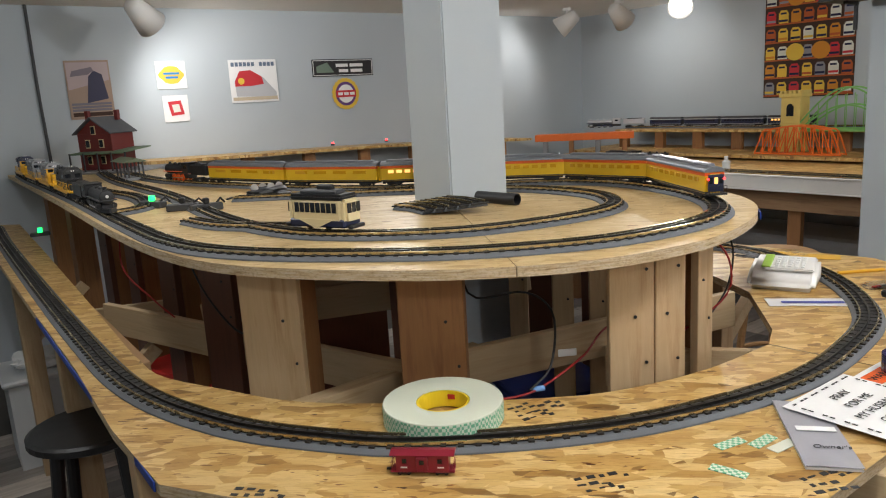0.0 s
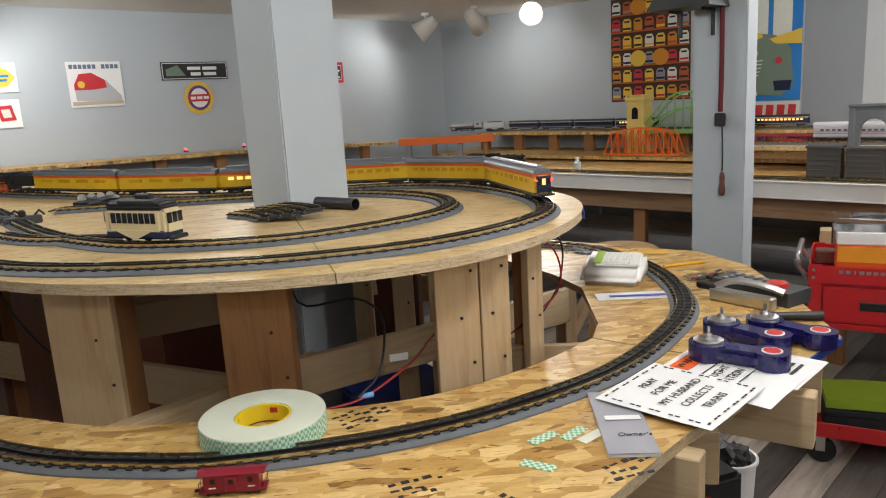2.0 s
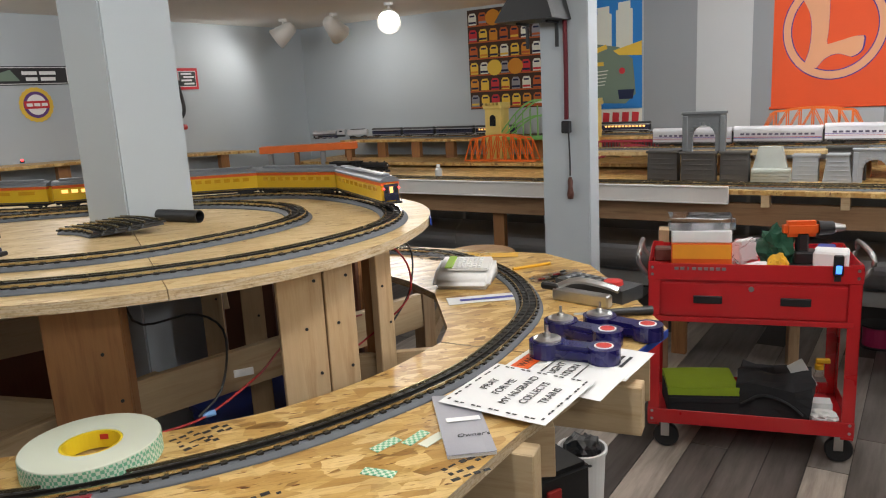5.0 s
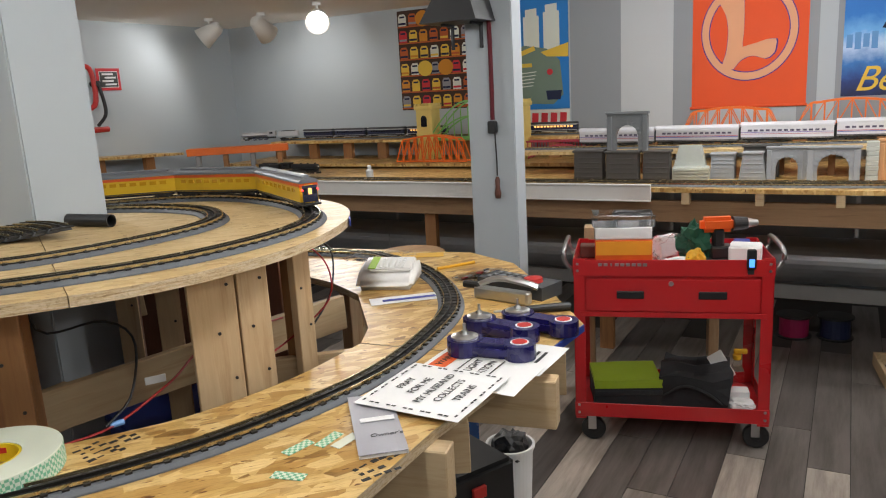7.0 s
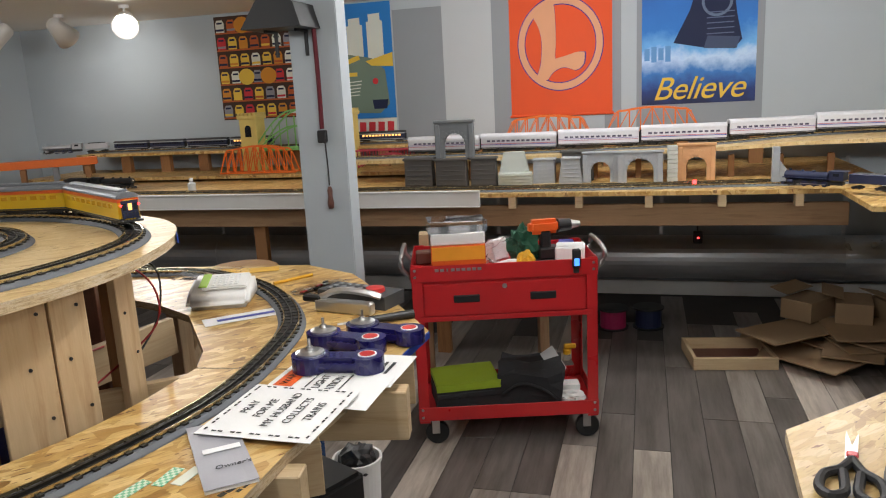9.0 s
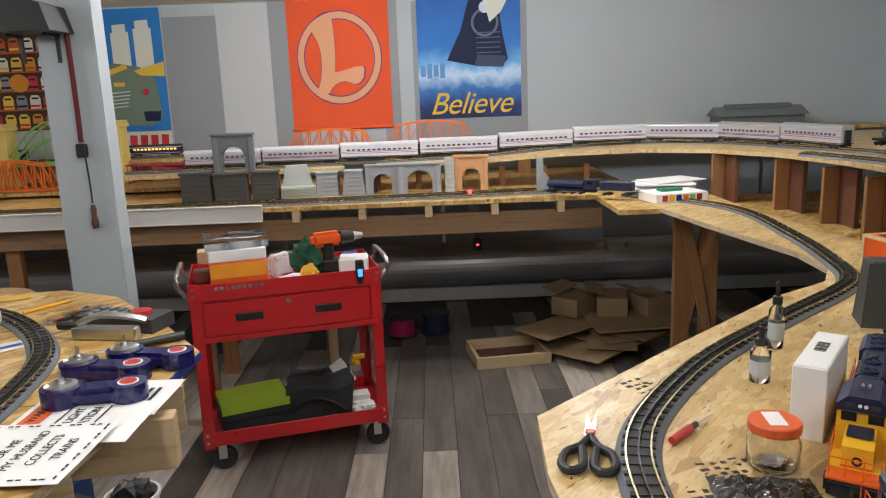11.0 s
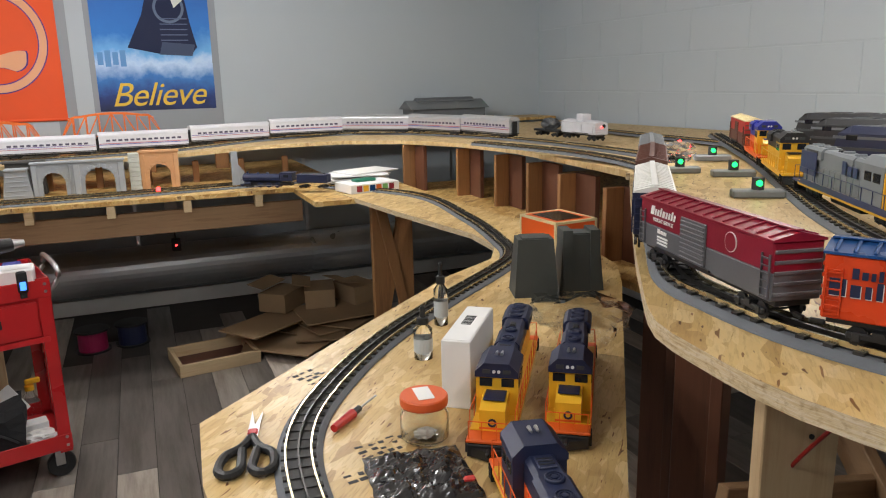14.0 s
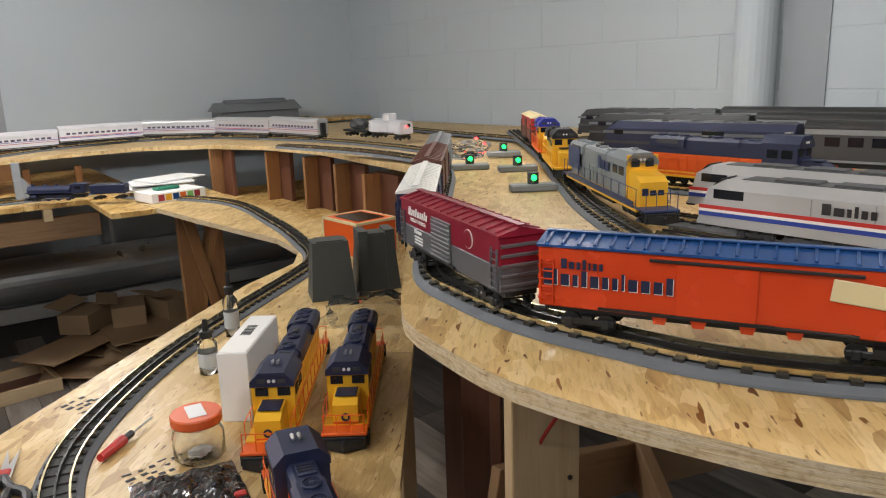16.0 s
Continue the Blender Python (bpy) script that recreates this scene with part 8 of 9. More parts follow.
# work caboose and crane car at the corner
cb, L, W, H, z0 = box_car(rr(3.75, 2.26, 1.058), rr(3.76, 1.98, 1.053), "white work caboose with red tail lamp", WHT, WHT, WHT, H=0.05, K=0.85, category="caboose")
part("cupola", B((0.06, W * 0.7, 0.035), (0, 0, z0 + H + 0.025), 0.003), WHT, cb)
part("tail_lamp", C(0.004, 0.004, 0.006, (L / 2 + 0.006, 0, z0 + H * 0.7), 8, axis="X"), REDLED, cb)
g = thing("flat_car", "black flat car with a dark crane load", "freight car", at=RP(3.77, 1.83, 1.05 + RAIL_TOP, 90))
part("deck", B((0.22, 0.05, 0.01), (0, 0, 0.025), 0.002), BLACK, g)
part("load", crumple(0.07, 0.022, 0.03, 55, 0.3), DGREY, g).matrix_basis = pose(0, 0, 0.03)
for e in (-1, 1):
    truck(g, e * 0.07)

# ---- far bench: portals, abutments, bridges ----
STONE = mat("grey_cast_stone", (0.3, 0.32, 0.34), 0.75, 0, 0.2, 60, 0.4)
STONEM = mat("slate_cast_stone", (0.13, 0.14, 0.145), 0.75, 0, 0.2, 60, 0.4)
STONED = mat("dark_cast_stone", (0.06, 0.055, 0.05), 0.75, 0, 0.25, 60, 0.4)
STONET = mat("tan_cast_stone", (0.55, 0.3, 0.14), 0.75, 0, 0.25, 60, 0.4)
STONEL = mat("pale_cast_stone", (0.42, 0.44, 0.4), 0.75, 0, 0.15, 60, 0.4)


def portal(s, m, w, h, material, label, z=TABLE_Z, turn=0.0, hole=0.55):
    """A tunnel portal: stone face with an arched opening, cap course and buttresses."""
    g = room_thing("tunnel_portal", s, m, z, label, "tunnel portal", "tunnel portals", turn)
    hw = w * hole / 2
    arch_h = h * 0.42
    pts = [(-w / 2, 0), (-hw, 0)] + [(-hw * math.cos(math.pi * k / 12), arch_h + hw * 0.9 * math.sin(math.pi * k / 12)) for k in range(13)] + [(hw, 0), (w / 2, 0), (w / 2, h), (-w / 2, h)]
    bm = prism(pts, -0.012, 0.012, m=pose(0, 0, 0, 90, 0, 0))
    bmesh.ops.triangulate(bm, faces=[f for f in bm.faces if len(f.verts) > 4])
    part("face", bm, material, g)
    part("cap_course", B((w * 1.06, 0.036, h * 0.07), (0, 0, h), 0.002), material, g)
    for sd in (-1, 1):
        part("buttress", B((w * 0.13, 0.034, h * 0.93), (sd * w * 0.44, 0, h * 0.465), 0.003), material, g)
    for k in range(9):
        a = math.pi * (k + 0.5) / 9
        part("arch_stone", B((hw * 0.3, 0.03, hw * 0.2), (0, 0, 0), 0.001, Matrix.Translation((-hw * 1.1 * math.cos(a), 0, arch_h + hw * 1.0 * math.sin(a))) @ pose(0, 0, 0, 0, math.degrees(a), 0)), material, g)
    for r in range(5):
        part("course_line", B((w * 0.98, 0.027, 0.003), (0, 0, h * (0.55 + 0.09 * r))) if h * (0.55 + 0.09 * r) > arch_h + hw else B((w * 0.1, 0.03, 0.003), (w * 0.4, 0, h * (0.55 + 0.09 * r))), material, g)
    return g


def abutment(s, m, w, h, material, label, slope=0.75, z=TABLE_Z):
    g = room_thing("bridge_pier", s, m, z, label, "bridge pier", "bridge piers")
    bm = prism([(-w / 2, 0), (w / 2, 0), (w / 2 * slope, h), (-w / 2 * slope, h)], -0.03, 0.03, m=pose(0, 0, 0, 90, 0, 0))
    part("body", bm, material, g)
    part("cap", B((w * slope * 1.12, 0.07, h * 0.09), (0, 0, h), 0.003), material, g)
    for k in range(5):
        wk = w * (1 - (1 - slope) * (k + 0.5) / 6)
        part("stone_course", B((wk * 0.97, 0.064, 0.004), (0, 0, h * (k + 0.6) / 6), 0.0008), material, g)
    return g


abutment(0.77, 1.05, 0.15, 0.145, STONED, "dark brown cast stone bridge pier", 0.97)
abutment(0.945, 1.06, 0.16, 0.14, STONED, "dark brown cast stone bridge pier", 0.97)
abutment(1.11, 1.04, 0.13, 0.14, STONED, "dark brown cast stone bridge pier", 0.95)
portal(0.965, 1.05, 0.2, 0.185, STONEM, "dark grey double-track tunnel portal standing on piers", z=TABLE_Z + 0.146)
for k in range(4):
    g = room_thing("stone_slab", 1.27, 1.02 + 0.006 * k, TABLE_Z + 0.016 * k, "pale cast stone slab in a stack", "stone slab", "stone slabs", 3 * k)
    part("slab", B((0.17, 0.09, 0.015), (0, 0, 0.0075), 0.002), STONEL, g)
g = room_thing("bridge_pier", 1.26, 1.0, TABLE_Z + 0.064, "pale tapered pier lying on stacked slabs", "bridge pier", "bridge piers")
part("body", prism([(-0.075, 0), (0.075, 0), (0.05, 0.1), (-0.05, 0.1)], -0.02, 0.02, m=pose(0, 0, 0, 90, 0, 0)), STONEL, g)
abutment(1.41, 0.98, 0.11, 0.12, STONE, "grey cast stone bridge pier", 0.95)
abutment(1.545, 1.0, 0.12, 0.125, STONE, "grey tapered stone bridge pier", 0.7)
abutment(1.57, 0.9, 0.16, 0.15, STONED, "dark stone pier standing behind", 0.95)
portal(1.69, 1.0, 0.17, 0.148, STONE, "grey stone single tunnel portal")
portal(1.88, 1.03, 0.21, 0.15, STONE, "blue-grey stone double tunnel portal", hole=0.6)
portal(2.14, 1.0, 0.17, 0.175, STONET, "tan and red stone tunnel portal", turn=-4)
g = room_thing("mossy_pillar", 2.03, 1.0, TABLE_Z, "pale mossy stone pillar beside the portal", "stone pillar")
for k in range(8):
    part("stone", B((0.05 - 0.002 * (k % 2), 0.05, 0.021), (0, 0, 0.0105 + 0.0215 * k), 0.002), STONEL, g)
g = room_thing("grey_retaining_wall", 2.46, 1.2, TABLE_Z, "grey plastic retaining wall wing", "retaining wall")
part("panel", B((0.03, 0.03, 0.17), (0, 0, 0.085), 0.002), STONE, g)
part("wing", prism([(0.0, 0), (0.1, 0), (0.0, 0.13)], -0.006, 0.006, m=pose(0.0, 0, 0, 90, 0, 0)), STONE, g)


def truss(s, m, z, L, h, material, label, arch=True, panels=8, W=0.07, turn=0.0, deck=True):
    """A pair of bowed truss sides with verticals, diagonals and a deck."""
    g = room_thing("toy_bridge", s, m, z, label, "toy bridge", "toy bridges", turn)
    top = lambda x: h * min(1 - 0.3 * (2 * x / L) ** 2, (1 - abs(2 * x / L)) * 4.5 + 0.06)
    for sd in (-1, 1):
        y = sd * W / 2
        bm = bmesh.new()
        box(bm, (L, 0.008, 0.01), (0, y, 0.006), 0.001)
        part("bottom_chord", bm, material, g)
        part("top_chord", sweep(spline([(-L / 2 + L * k / 10, y, top(-L / 2 + L * k / 10)) for k in range(11)], L / 30), [(-0.005, -0.005), (-0.005, 0.005), (0.005, 0.005), (0.005, -0.005)]), material, g)
        for k in range(panels + 1):
            x = -L / 2 + L * k / panels
            part("vertical", B((0.006, 0.006, top(x)), (x, y, top(x) / 2)), material, g)
            if k < panels:
                x2 = x + L / panels
                a, b = (Vector((x, y, 0.006)), Vector((x2, y, top(x2)))) if k < panels / 2 else (Vector((x, y, top(x))), Vector((x2, y, 0.006)))
                d = b - a
                part("diagonal", B((d.length, 0.005, 0.005), (0, 0, 0), 0, Matrix.Translation((a + b) / 2) @ pose(0, 0, 0, 0, -math.degrees(math.atan2(d.z, d.x)), 0)), material, g)
    if deck:
        part("deck", B((L, W * 0.8, 0.004), (0, 0, 0.006)), material, g)
        for k in range(6):
            x = -L / 2 + L * (k + 0.5) / 6
            part("top_tie", B((0.006, W, 0.005), (x, 0, top(x))), material, g)
    return g


ORB = mat("orange_bridge_plastic", (0.8, 0.16, 0.015), 0.4)
LGREEN = mat("green_bridge_plastic", (0.2, 0.48, 0.13), 0.45)
CRIM = mat("crimson_bridge_plastic", (0.35, 0.03, 0.05), 0.45)
YTOW = mat("yellow_tower_plastic", (0.72, 0.55, 0.16), 0.5)
truss(-0.45, 0.52, 0.886, 0.52, 0.17, ORB, "orange bowed truss toy bridge", panels=10)
truss(1.35, 0.33, 1.03, 0.5, 0.13, ORB, "orange arched truss bridge on the top shelf", panels=8)
truss(1.94, 0.33, 1.055, 0.5, 0.13, ORB, "orange arched truss bridge on the top shelf", panels=8)
# two-towered green arch bridge
g = room_thing("arch_bridge", -0.25, 0.33, 0.886, "green steel arch toy bridge between yellow towers", "toy bridge")
for x in (-0.33, 0.33):
    tw = part("tower", B((0.12, 0.12, 0.34), (x, 0, 0.17), 0.003), YTOW, g)
    part("tower_cap", B((0.14, 0.14, 0.025), (x, 0, 0.345), 0.004), YTOW, tw)
    part("tower_arch", prism([(-0.022, 0), (0.022, 0), (0.022, 0.05)] + [(0.022 * math.cos(math.pi * k / 8), 0.05 + 0.025 * math.sin(math.pi * k / 8)) for k in range(1, 8)] + [(-0.022, 0.05)], -0.002, 0.002, m=Matrix.Translation((x, -0.061, 0.22)) @ pose(0, 0, 0, 90, 0, 0)), DARKGLASS, tw)
    part("tower_band", B((0.126, 0.126, 0.012), (x, 0, 0.17), 0.002), YTOW, tw)
    for k in range(5):
        part("battlement", B((0.014, 0.14, 0.016), (x - 0.056 + 0.028 * k, 0, 0.365)), YTOW, tw)
for y in (-0.05, 0.05):
    for r, h in ((0, 0.2), (1, 0.15)):
        part("arch_chord", sweep(spline([(-0.27 + 0.054 * k, y, 0.15 + (h + 0.0) * math.sin(math.pi * k / 10) * (0.93 if r else 1.0) + (0.03 if not r else -0.01)) for k in range(11)], 0.02), [(-0.005, -0.005), (-0.005, 0.005), (0.005, 0.005), (0.005, -0.005)]), LGREEN, g)
    for k in range(1, 10):
        x = -0.27 + 0.054 * k
        z1 = 0.15 + 0.14 * math.sin(math.pi * k / 10)
        part("arch_web", B((0.004, 0.004, 0.07), (x, y, z1 + 0.02), 0, None), LGREEN, g)
        part("hanger", B((0.004, 0.004, max(0.01, z1 - 0.13)), (x, y, (z1 + 0.13) / 2)), LGREEN, g)
    part("deck_girder", B((0.54, 0.006, 0.02), (0, y, 0.135), 0.001), LGREEN, g)
part("deck", B((0.54, 0.1, 0.006), (0, 0, 0.13)), LGREEN, g)
# crimson arch, girder bridge
g = room_thing("crimson_arch_bridge", 0.42, 0.5, 0.886, "dark crimson lattice arch toy bridge", "toy bridge")
for y in (-0.03, 0.03):
    part("arch", sweep(spline([(-0.2 + 0.04 * k, y, 0.02 + 0.075 * math.sin(math.pi * k / 10)) for k in range(11)], 0.02), [(-0.004, -0.006), (-0.004, 0.006), (0.004, 0.006), (0.004, -0.006)]), CRIM, g)
    part("top_chord", B((0.42, 0.008, 0.01), (0, y, 0.12), 0.001), CRIM, g)
    for k in range(11):
        x = -0.2 + 0.04 * k
        part("lattice", B((0.005, 0.005, max(0.02, 0.1 - 0.075 * math.sin(math.pi * k / 10))), (x, y, 0.12 - max(0.02, 0.1 - 0.075 * math.sin(math.pi * k / 10)) / 2)), CRIM, g)
a, b = R(-2.3, 0.88, 1.0), R(-1.72, 0.45, 1.0)
d = b - a
mid = (a + b) / 2
g = thing("girder_bridge", "orange plate girder toy bridge across the corner", "toy bridge", at=pose(mid.x, mid.y, 0.965, 0, 0, math.degrees(math.atan2(d.y, d.x))))
for y in (-0.045, 0.045):
    part("girder", B((d.length, 0.008, 0.05), (0, y, 0.03), 0.002), ORB, g)
    for k in range(9):
        part("stiffener", B((0.006, 0.012, 0.045), (-d.length / 2 + d.length * (k + 0.5) / 9, y, 0.03)), ORB, g)
part("deck", B((d.length, 0.09, 0.006), (0, 0, 0.05)), ORB, g)
for k in range(4):
    part("pier", B((0.035, 0.06, 0.1), (-d.length * 0.4 + d.length * 0.27 * k, 0, -0.05), 0.003), FIR_Z if k % 2 else GREYP, g)
# small goods along the bench
g = room_thing("small_bottle", -0.55, 1.12, TABLE_Z, "small white plastic bottle on the far bench", "bottle")
part("bottle", lathe([(0.0001, 0.0005), (0.022, 0.0005), (0.022, 0.05), (0.01, 0.06), (0.01, 0.064)], 18), BINW, g)
part("cap", C(0.011, 0.011, 0.016, (0, 0, 0.072), 14), PAPER, g)
g = room_thing("track_lamp", 2.12, 1.22, TABLE_Z, "red-lensed track lamp on the bench", "track lamp")
part("base", B((0.05, 0.03, 0.012), (0, 0, 0.006), 0.002), DGREY, g)
part("lens", C(0.009, 0.009, 0.02, (0, 0, 0.022), 12), REDLED, g)
for k, (s, m, a) in enumerate(((2.98, 1.35, 5), (3.02, 1.3, 14), (3.0, 1.38, -8), (3.05, 1.33, 22))):
    g = room_thing("paper_sheet", s, m, TABLE_Z + 0.03 + 0.008 * k if k else TABLE_Z + 0.03, "loose white sheet in a pile on the bench end", "paper", "paper pile", a)
    part("sheet", B((0.26, 0.18, 0.006), (0, 0, 0.003), 0.001), PAPER, g)
g = room_thing("paper_stack", 3.0, 1.35, TABLE_Z, "stack of folded papers on the bench end", "paper stack", "", 10)
part("stack", B((0.25, 0.18, 0.03), (0, 0, 0.015), 0.003), PAPER, g)
g = room_thing("pink_card_box", 2.98, 1.58, TABLE_Z, "flat white box with coloured picture side", "box", "", 12)
part("box", B((0.24, 0.16, 0.04), (0, 0, 0.02), 0.002), PAPER, g)
for k in range(6):
    part("picture_patch", B((0.025, 0.0015, 0.026), (-0.08 + 0.032 * k, -0.0806, 0.02)), (CRIM, YELLOW, BLUE, ORB, LGREEN, MAROON)[k], g)
part("green_packet", B((0.1, 0.05, 0.012), (-0.01, 0.01, 0.046), 0.003), mat("green_packet", (0.02, 0.2, 0.12), 0.5), g)
bench("bench_end", 2.7, 3.2, 1.1, 1.78, TABLE_Z - 0.004, "strand board end piece joining bench and side table")
for s, m in ((-2.35, 2.2), (-2.35, 2.6), (-2.35, 1.7)):
    v = R(s, m)
    g = on("shelf_lamp", v.x, v.y, 1.03 + 0.025 * m / 1.1 - 0.0, "small red lamp on the wall shelf", "lamp")
    part("lens", C(0.006, 0.006, 0.012, (0, 0, 0.012), 10), REDLED, g)
    part("base", B((0.02, 0.02, 0.01), (0, 0, 0.003)), BLACK, g)

# ---- floor clutter below the far bench ----
CARD = mat("brown_cardboard", (0.3, 0.2, 0.11), 0.8, 0, 0.15, 20, 0.2)
g = on("wooden_tray", 3.22, 2.16, 0, "shallow wooden tray with dark base on the floor", "tray", YAW + 8)
for sd in (-1, 1):
    part("side", B((0.38, 0.018, 0.06), (0, sd * 0.14, 0.03), 0.002), PINE_X, g)
    part("end", B((0.018, 0.262, 0.06), (sd * 0.181, 0, 0.03), 0.002), PINE_X, g)
part("base", B((0.344, 0.262, 0.006), (0, 0, 0.003)), BROWN, g)
random.seed(5)
for k in range(12):
    g = on("cardboard_sheet", 3.62 + random.uniform(-0.2, 0.22), 1.9 + random.uniform(-0.22, 0.2), 0.012 * k, "flattened brown cardboard in a loose pile", "cardboard", random.uniform(0, 180), "cardboard pile")
    part("sheet", B((random.uniform(0.3, 0.5), random.uniform(0.2, 0.35), 0.008), (0, 0, 0.006), 0.001, pose(0, 0, 0, random.uniform(-1, 1), random.uniform(-1, 1), 0)), CARD, g)
for k in range(3):
    g = on("cardboard_box", 3.7 + 0.12 * k, 2.05 - 0.16 * k, 0.14, "open brown cardboard box on the pile", "cardboard box", 30 * k)
    part("box", B((0.22, 0.16, 0.1), (0, 0, 0.05), 0.002), CARD, g)
    part("flap", B((0.22, 0.1, 0.003), (0, 0.12, 0.11), 0, pose(0, 0, 0, 12, 0, 0)), CARD, g)
for x, y, m, lb in ((3.17, 2.86, mat("magenta_spool", (0.3, 0.01, 0.07), 0.5), "magenta cable spool on the floor"), (3.32, 2.74, NAVY, "dark blue cable spool on the floor")):
    g = on("cable_spool", x, y, 0, lb, "spool", 0, "cable spools")
    part("flange", C(0.085, 0.085, 0.008, (0, 0, 0.004), 24), BLACK, g)
    part("winding", C(0.07, 0.07, 0.1, (0, 0, 0.058), 24), m, g)
    part("top_flange", C(0.085, 0.085, 0.008, (0, 0, 0.112), 24), BLACK, g)
g = on("wooden_stand", 2.12, 2.42, 0, "pale pine stand behind the red cart", "wooden stand", -33)
for x in (-0.36, 0.14):
    part("upright", B((0.04, 0.08, 0.75), (x, 0.1, 0.375), 0.002), PINE_Z, g)
part("rail", B((0.54, 0.02, 0.05), (-0.11, 0.05, 0.42), 0.002), PINE_X, g)
part("shelf", B((0.54, 0.2, 0.02), (-0.11, 0.12, 0.4), 0.002), PINE_X, g)


# ---- floor planks ----
def plank_mat():
    m, nt, b = nodes_of("grey_vinyl_plank")
    oi = nt.nodes.new("ShaderNodeObjectInfo")
    v0 = coords(nt, (22, 2.2, 10))
    sh = nt.nodes.new("ShaderNodeVectorMath")
    sh.operation = "ADD"
    nt.links.new(v0, sh.inputs[0])
    nt.links.new(oi.outputs["Random"], sh.inputs[1])
    sc = nt.nodes.new("ShaderNodeVectorMath")
    sc.operation = "MULTIPLY_ADD"
    nt.links.new(oi.outputs["Random"], sc.inputs[0])
    sc.inputs[1].default_value = (37, 53, 11)
    nt.links.new(sh.outputs[0], sc.inputs[2])
    grain, broad = noise_tex(nt, sc.outputs[0], 1.4, 6, 0.7), noise_tex(nt, sc.outputs[0], 0.35, 3)
    tone = ramp(nt, oi.outputs["Random"], [(0.0, (0.12, 0.104, 0.095)), (0.35, (0.18, 0.16, 0.145)), (0.58, (0.27, 0.24, 0.215)), (0.76, (0.42, 0.37, 0.325)), (0.92, (0.66, 0.58, 0.5))])
    col = mix(nt, 1.0, tone, ramp(nt, grain, [(0.3, (0.55, 0.53, 0.5)), (0.6, (1, 1, 1)), (0.8, (1.0, 0.97, 0.93))]), "MULTIPLY")
    col = mix(nt, 1.0, col, ramp(nt, broad, [(0.3, (0.75, 0.75, 0.75)), (0.7, (1, 1, 1))]), "MULTIPLY")
    nt.links.new(col, b.inputs["Base Color"])
    b.inputs["Roughness"].default_value = 0.36
    bump(nt, b, grain, 0.2, 0.001)
    return m


PLANK = plank_mat()
floor_ob = bpy.data.objects["floor"]
pw, pl = 0.132, 1.22
bm = B((pw - 0.0025, pl - 0.0025, 0.004), (0, 0, -0.002), 0.0008)
plank_me = bpy.data.meshes.new("plank")
bm.to_mesh(plank_me)
bm.free()
plank_me.materials.append(PLANK)
random.seed(11)
for i in range(int((S1 - S0) / pw)):
    off = random.choice((0.0, 0.3, 0.55, 0.85))
    for j in range(6):
        m = -0.55 + off + j * pl
        if m + pl / 2 > M1 or m - pl / 2 < -0.1 or i < 6:
            continue
        ob = new("plank", plank_me)
        ob.parent = floor_ob
        ob.matrix_world = RP(S0 + (i + 0.5) * pw, m, 0.0)

# ---- painted block courses on the block wall ----
bm = B((0.398, 0.004, 0.2), (0, 0, 0), 0.0015)
block_me = bpy.data.meshes.new("block")
bm.to_mesh(block_me)
bm.free()
block_me.materials.append(WALL)
for r in range(5):
    z = 1.23 + 0.207 * (r - 1) + 0.1035
    for k in range(14):
        m = 0.15 + 0.405 * k + (0.2 if r % 2 else 0.0)
        ob = new("block", block_me)
        ob.parent = wall_blocks
        v = R(S1 - 0.0005, m, z)
        ob.matrix_world = pose(v.x, v.y, v.z, 0, 0, YAW + 90)
pipe = thing("wall_pipe", "grey painted pipe up the block wall", "pipe", kind="structure")
v = R(S1 - 0.05, 3.165, 0)
part("pipe", C(0.075, 0.075, CEIL_Z, (v.x, v.y, CEIL_Z / 2), 24), WALL, pipe, smooth=False)
v = R(S1 - 0.006, 3.33, 0)
ch = thing("wall_recess_panel", "darker grey strip beside the pipe", "wall strip", kind="structure")
part("panel", B((0.17, 0.006, CEIL_Z), (0, 0, CEIL_Z / 2)), DARKP, ch)
ch.matrix_world = pose(v.x, v.y, 0, 0, 0, YAW + 90)


# ---- ceiling spotlights and added fill globes ----
BULB = glow("lamp_face", (1.0, 0.95, 0.88), 14.0)


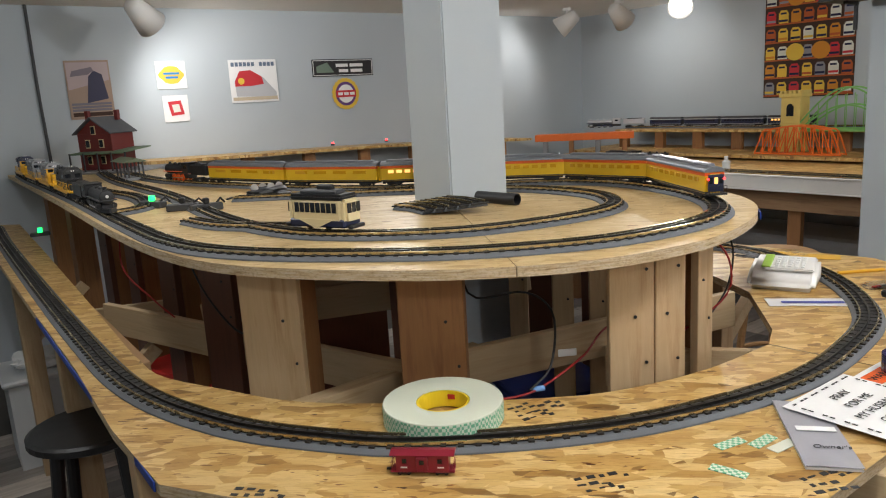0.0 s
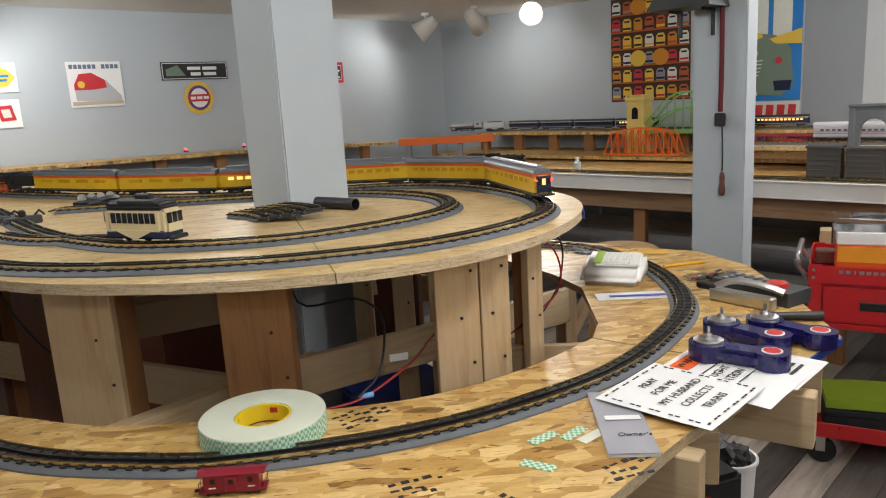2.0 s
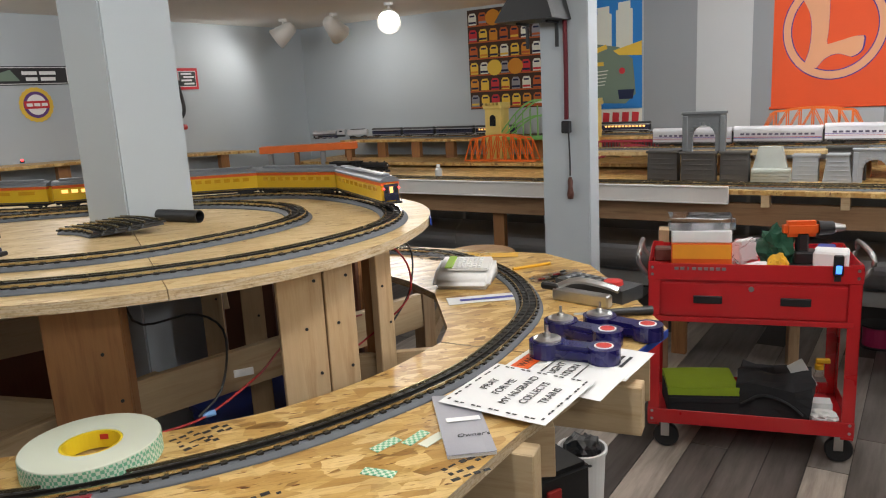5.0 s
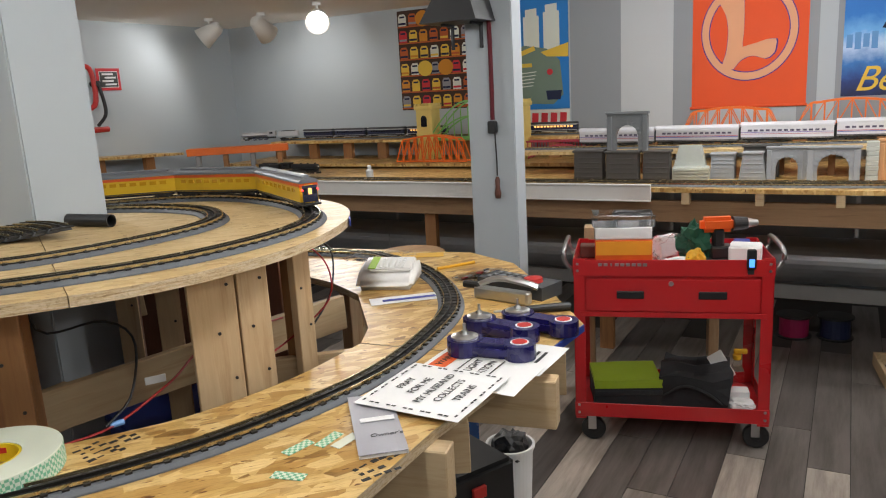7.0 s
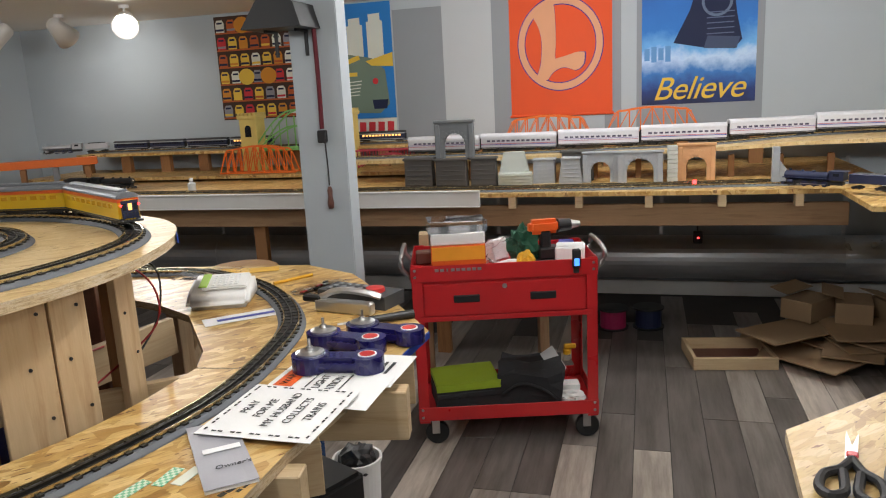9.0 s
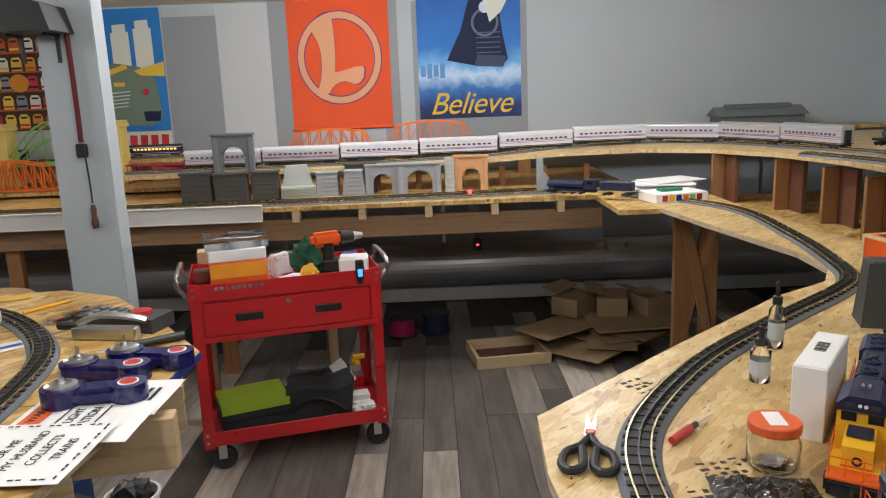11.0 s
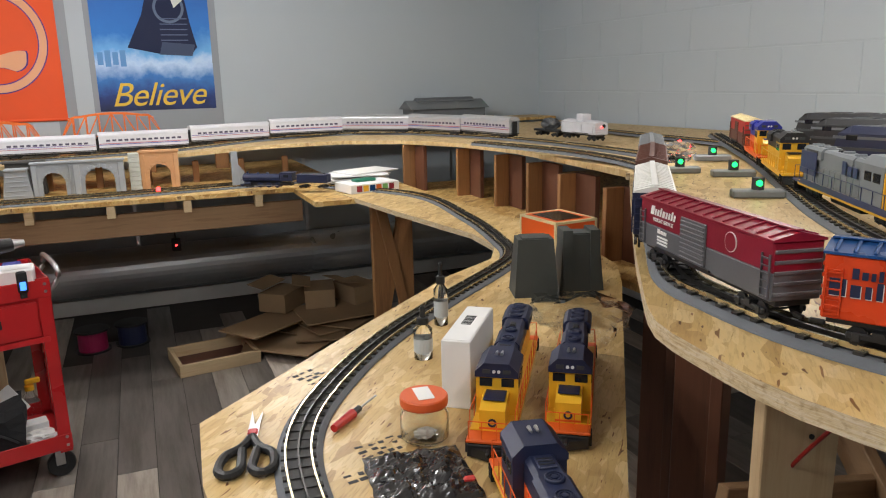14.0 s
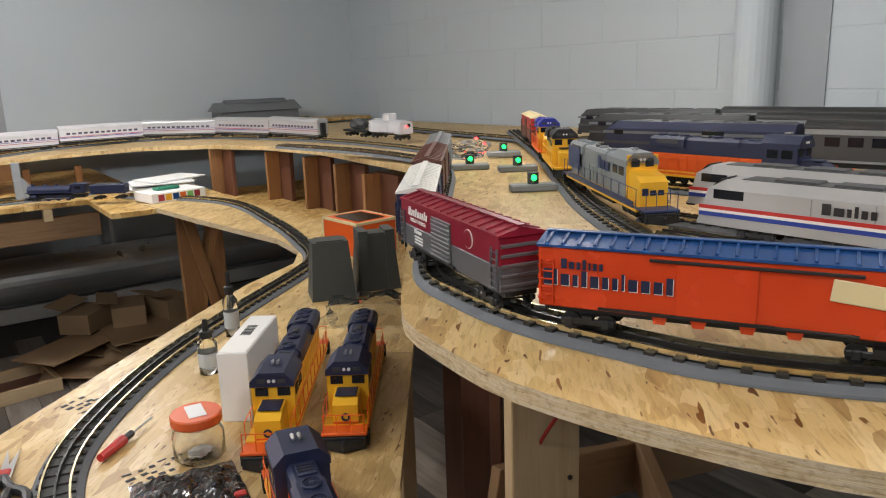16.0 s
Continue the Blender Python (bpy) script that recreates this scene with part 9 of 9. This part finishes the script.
def spot_head(x, y, aim, watts, lit=True, K=1.5):
    g = thing("track_spotlight", "white ceiling spotlight head" + (", switched on" if lit else ", unlit"), "spotlight", "spotlights", at=pose(x, y, CEIL_Z))
    part("mount", C(0.03, 0.03, 0.02, (0, 0, -0.01), 16), WHITE, g)
    part("stem", C(0.008, 0.008, 0.05, (0, 0, -0.04), 10), WHITE, g)
    d = (Vector(aim) - Vector((x, y, CEIL_Z - 0.09))).normalized()
    q = d.to_track_quat("Z", "Y").to_matrix().to_4x4()
    head = part("shade", lathe([(0.02, -0.06), (0.03, -0.05), (0.052, 0.05), (0.05, 0.05), (0.028, -0.045), (0.0001, -0.05)], 24), WHITE, g, smooth=True)
    head.matrix_basis = Matrix.Translation((0, 0, -0.1)) @ q @ Matrix.Scale(K, 4)
    face = part("bulb", lathe([(0.0001, 0.03), (0.036, 0.03), (0.04, 0.025), (0.03, 0.0)], 20), BULB if lit else PAPER, g)
    face.matrix_basis = Matrix.Translation((0, 0, -0.1)) @ q @ Matrix.Scale(K, 4)
    if lit:
        at = Vector((x, y, CEIL_Z - 0.1)) + d * 0.08 * K
        lamp("spot_lamp", "SPOT", at, watts, (1.0, 0.97, 0.94), 0.04, aim, 130, 0.7)


spot_head(0.62, 5.76, (-0.1, 5.95, 1.35), 3.5)
spot_head(0.95, 5.46, (1.45, 5.9, 1.35), 3.5)
spot_head(1.24, 4.93, (0.7, 2.9, 0.9), 27)
spot_head(-1.64, 3.73, (-1.2, 5.2, 0.7), 10)


# unseen globe with a point light, added to brighten walls, decks and floor
def bulb(x, y, watts, label="unseen ceiling globe added as fill light"):
    g = thing("fill_globe", label, "ceiling lamp", "ceiling lamps", at=pose(x, y, CEIL_Z))
    part("base", C(0.06, 0.06, 0.015, (0, 0, -0.0075), 20), WHITE, g)
    gl = part("globe", lathe([(0.0001, -0.11), (0.03, -0.105), (0.05, -0.07), (0.05, -0.04), (0.035, -0.015)], 20), BULB, g, smooth=True)
    gl.visible_shadow = False
    lamp("globe_fill", "POINT", (x, y, CEIL_Z - 0.06), watts, (0.95, 0.97, 1.0), 0.06)


# added fill globes: places and watts set by the brightness wanted
for x, y, w in ((0.2, 0.7, 8), (0.4, -0.5, 5), (-1.2, 1.7, 7), (1.2, 1.2, 10), (2.5, -0.2, 8), (1.5, -1.1, 6), (-0.3, 3.2, 12), (3.1, 1.6, 16), (2.5, 2.7, 15)):
    bulb(x, y, w)
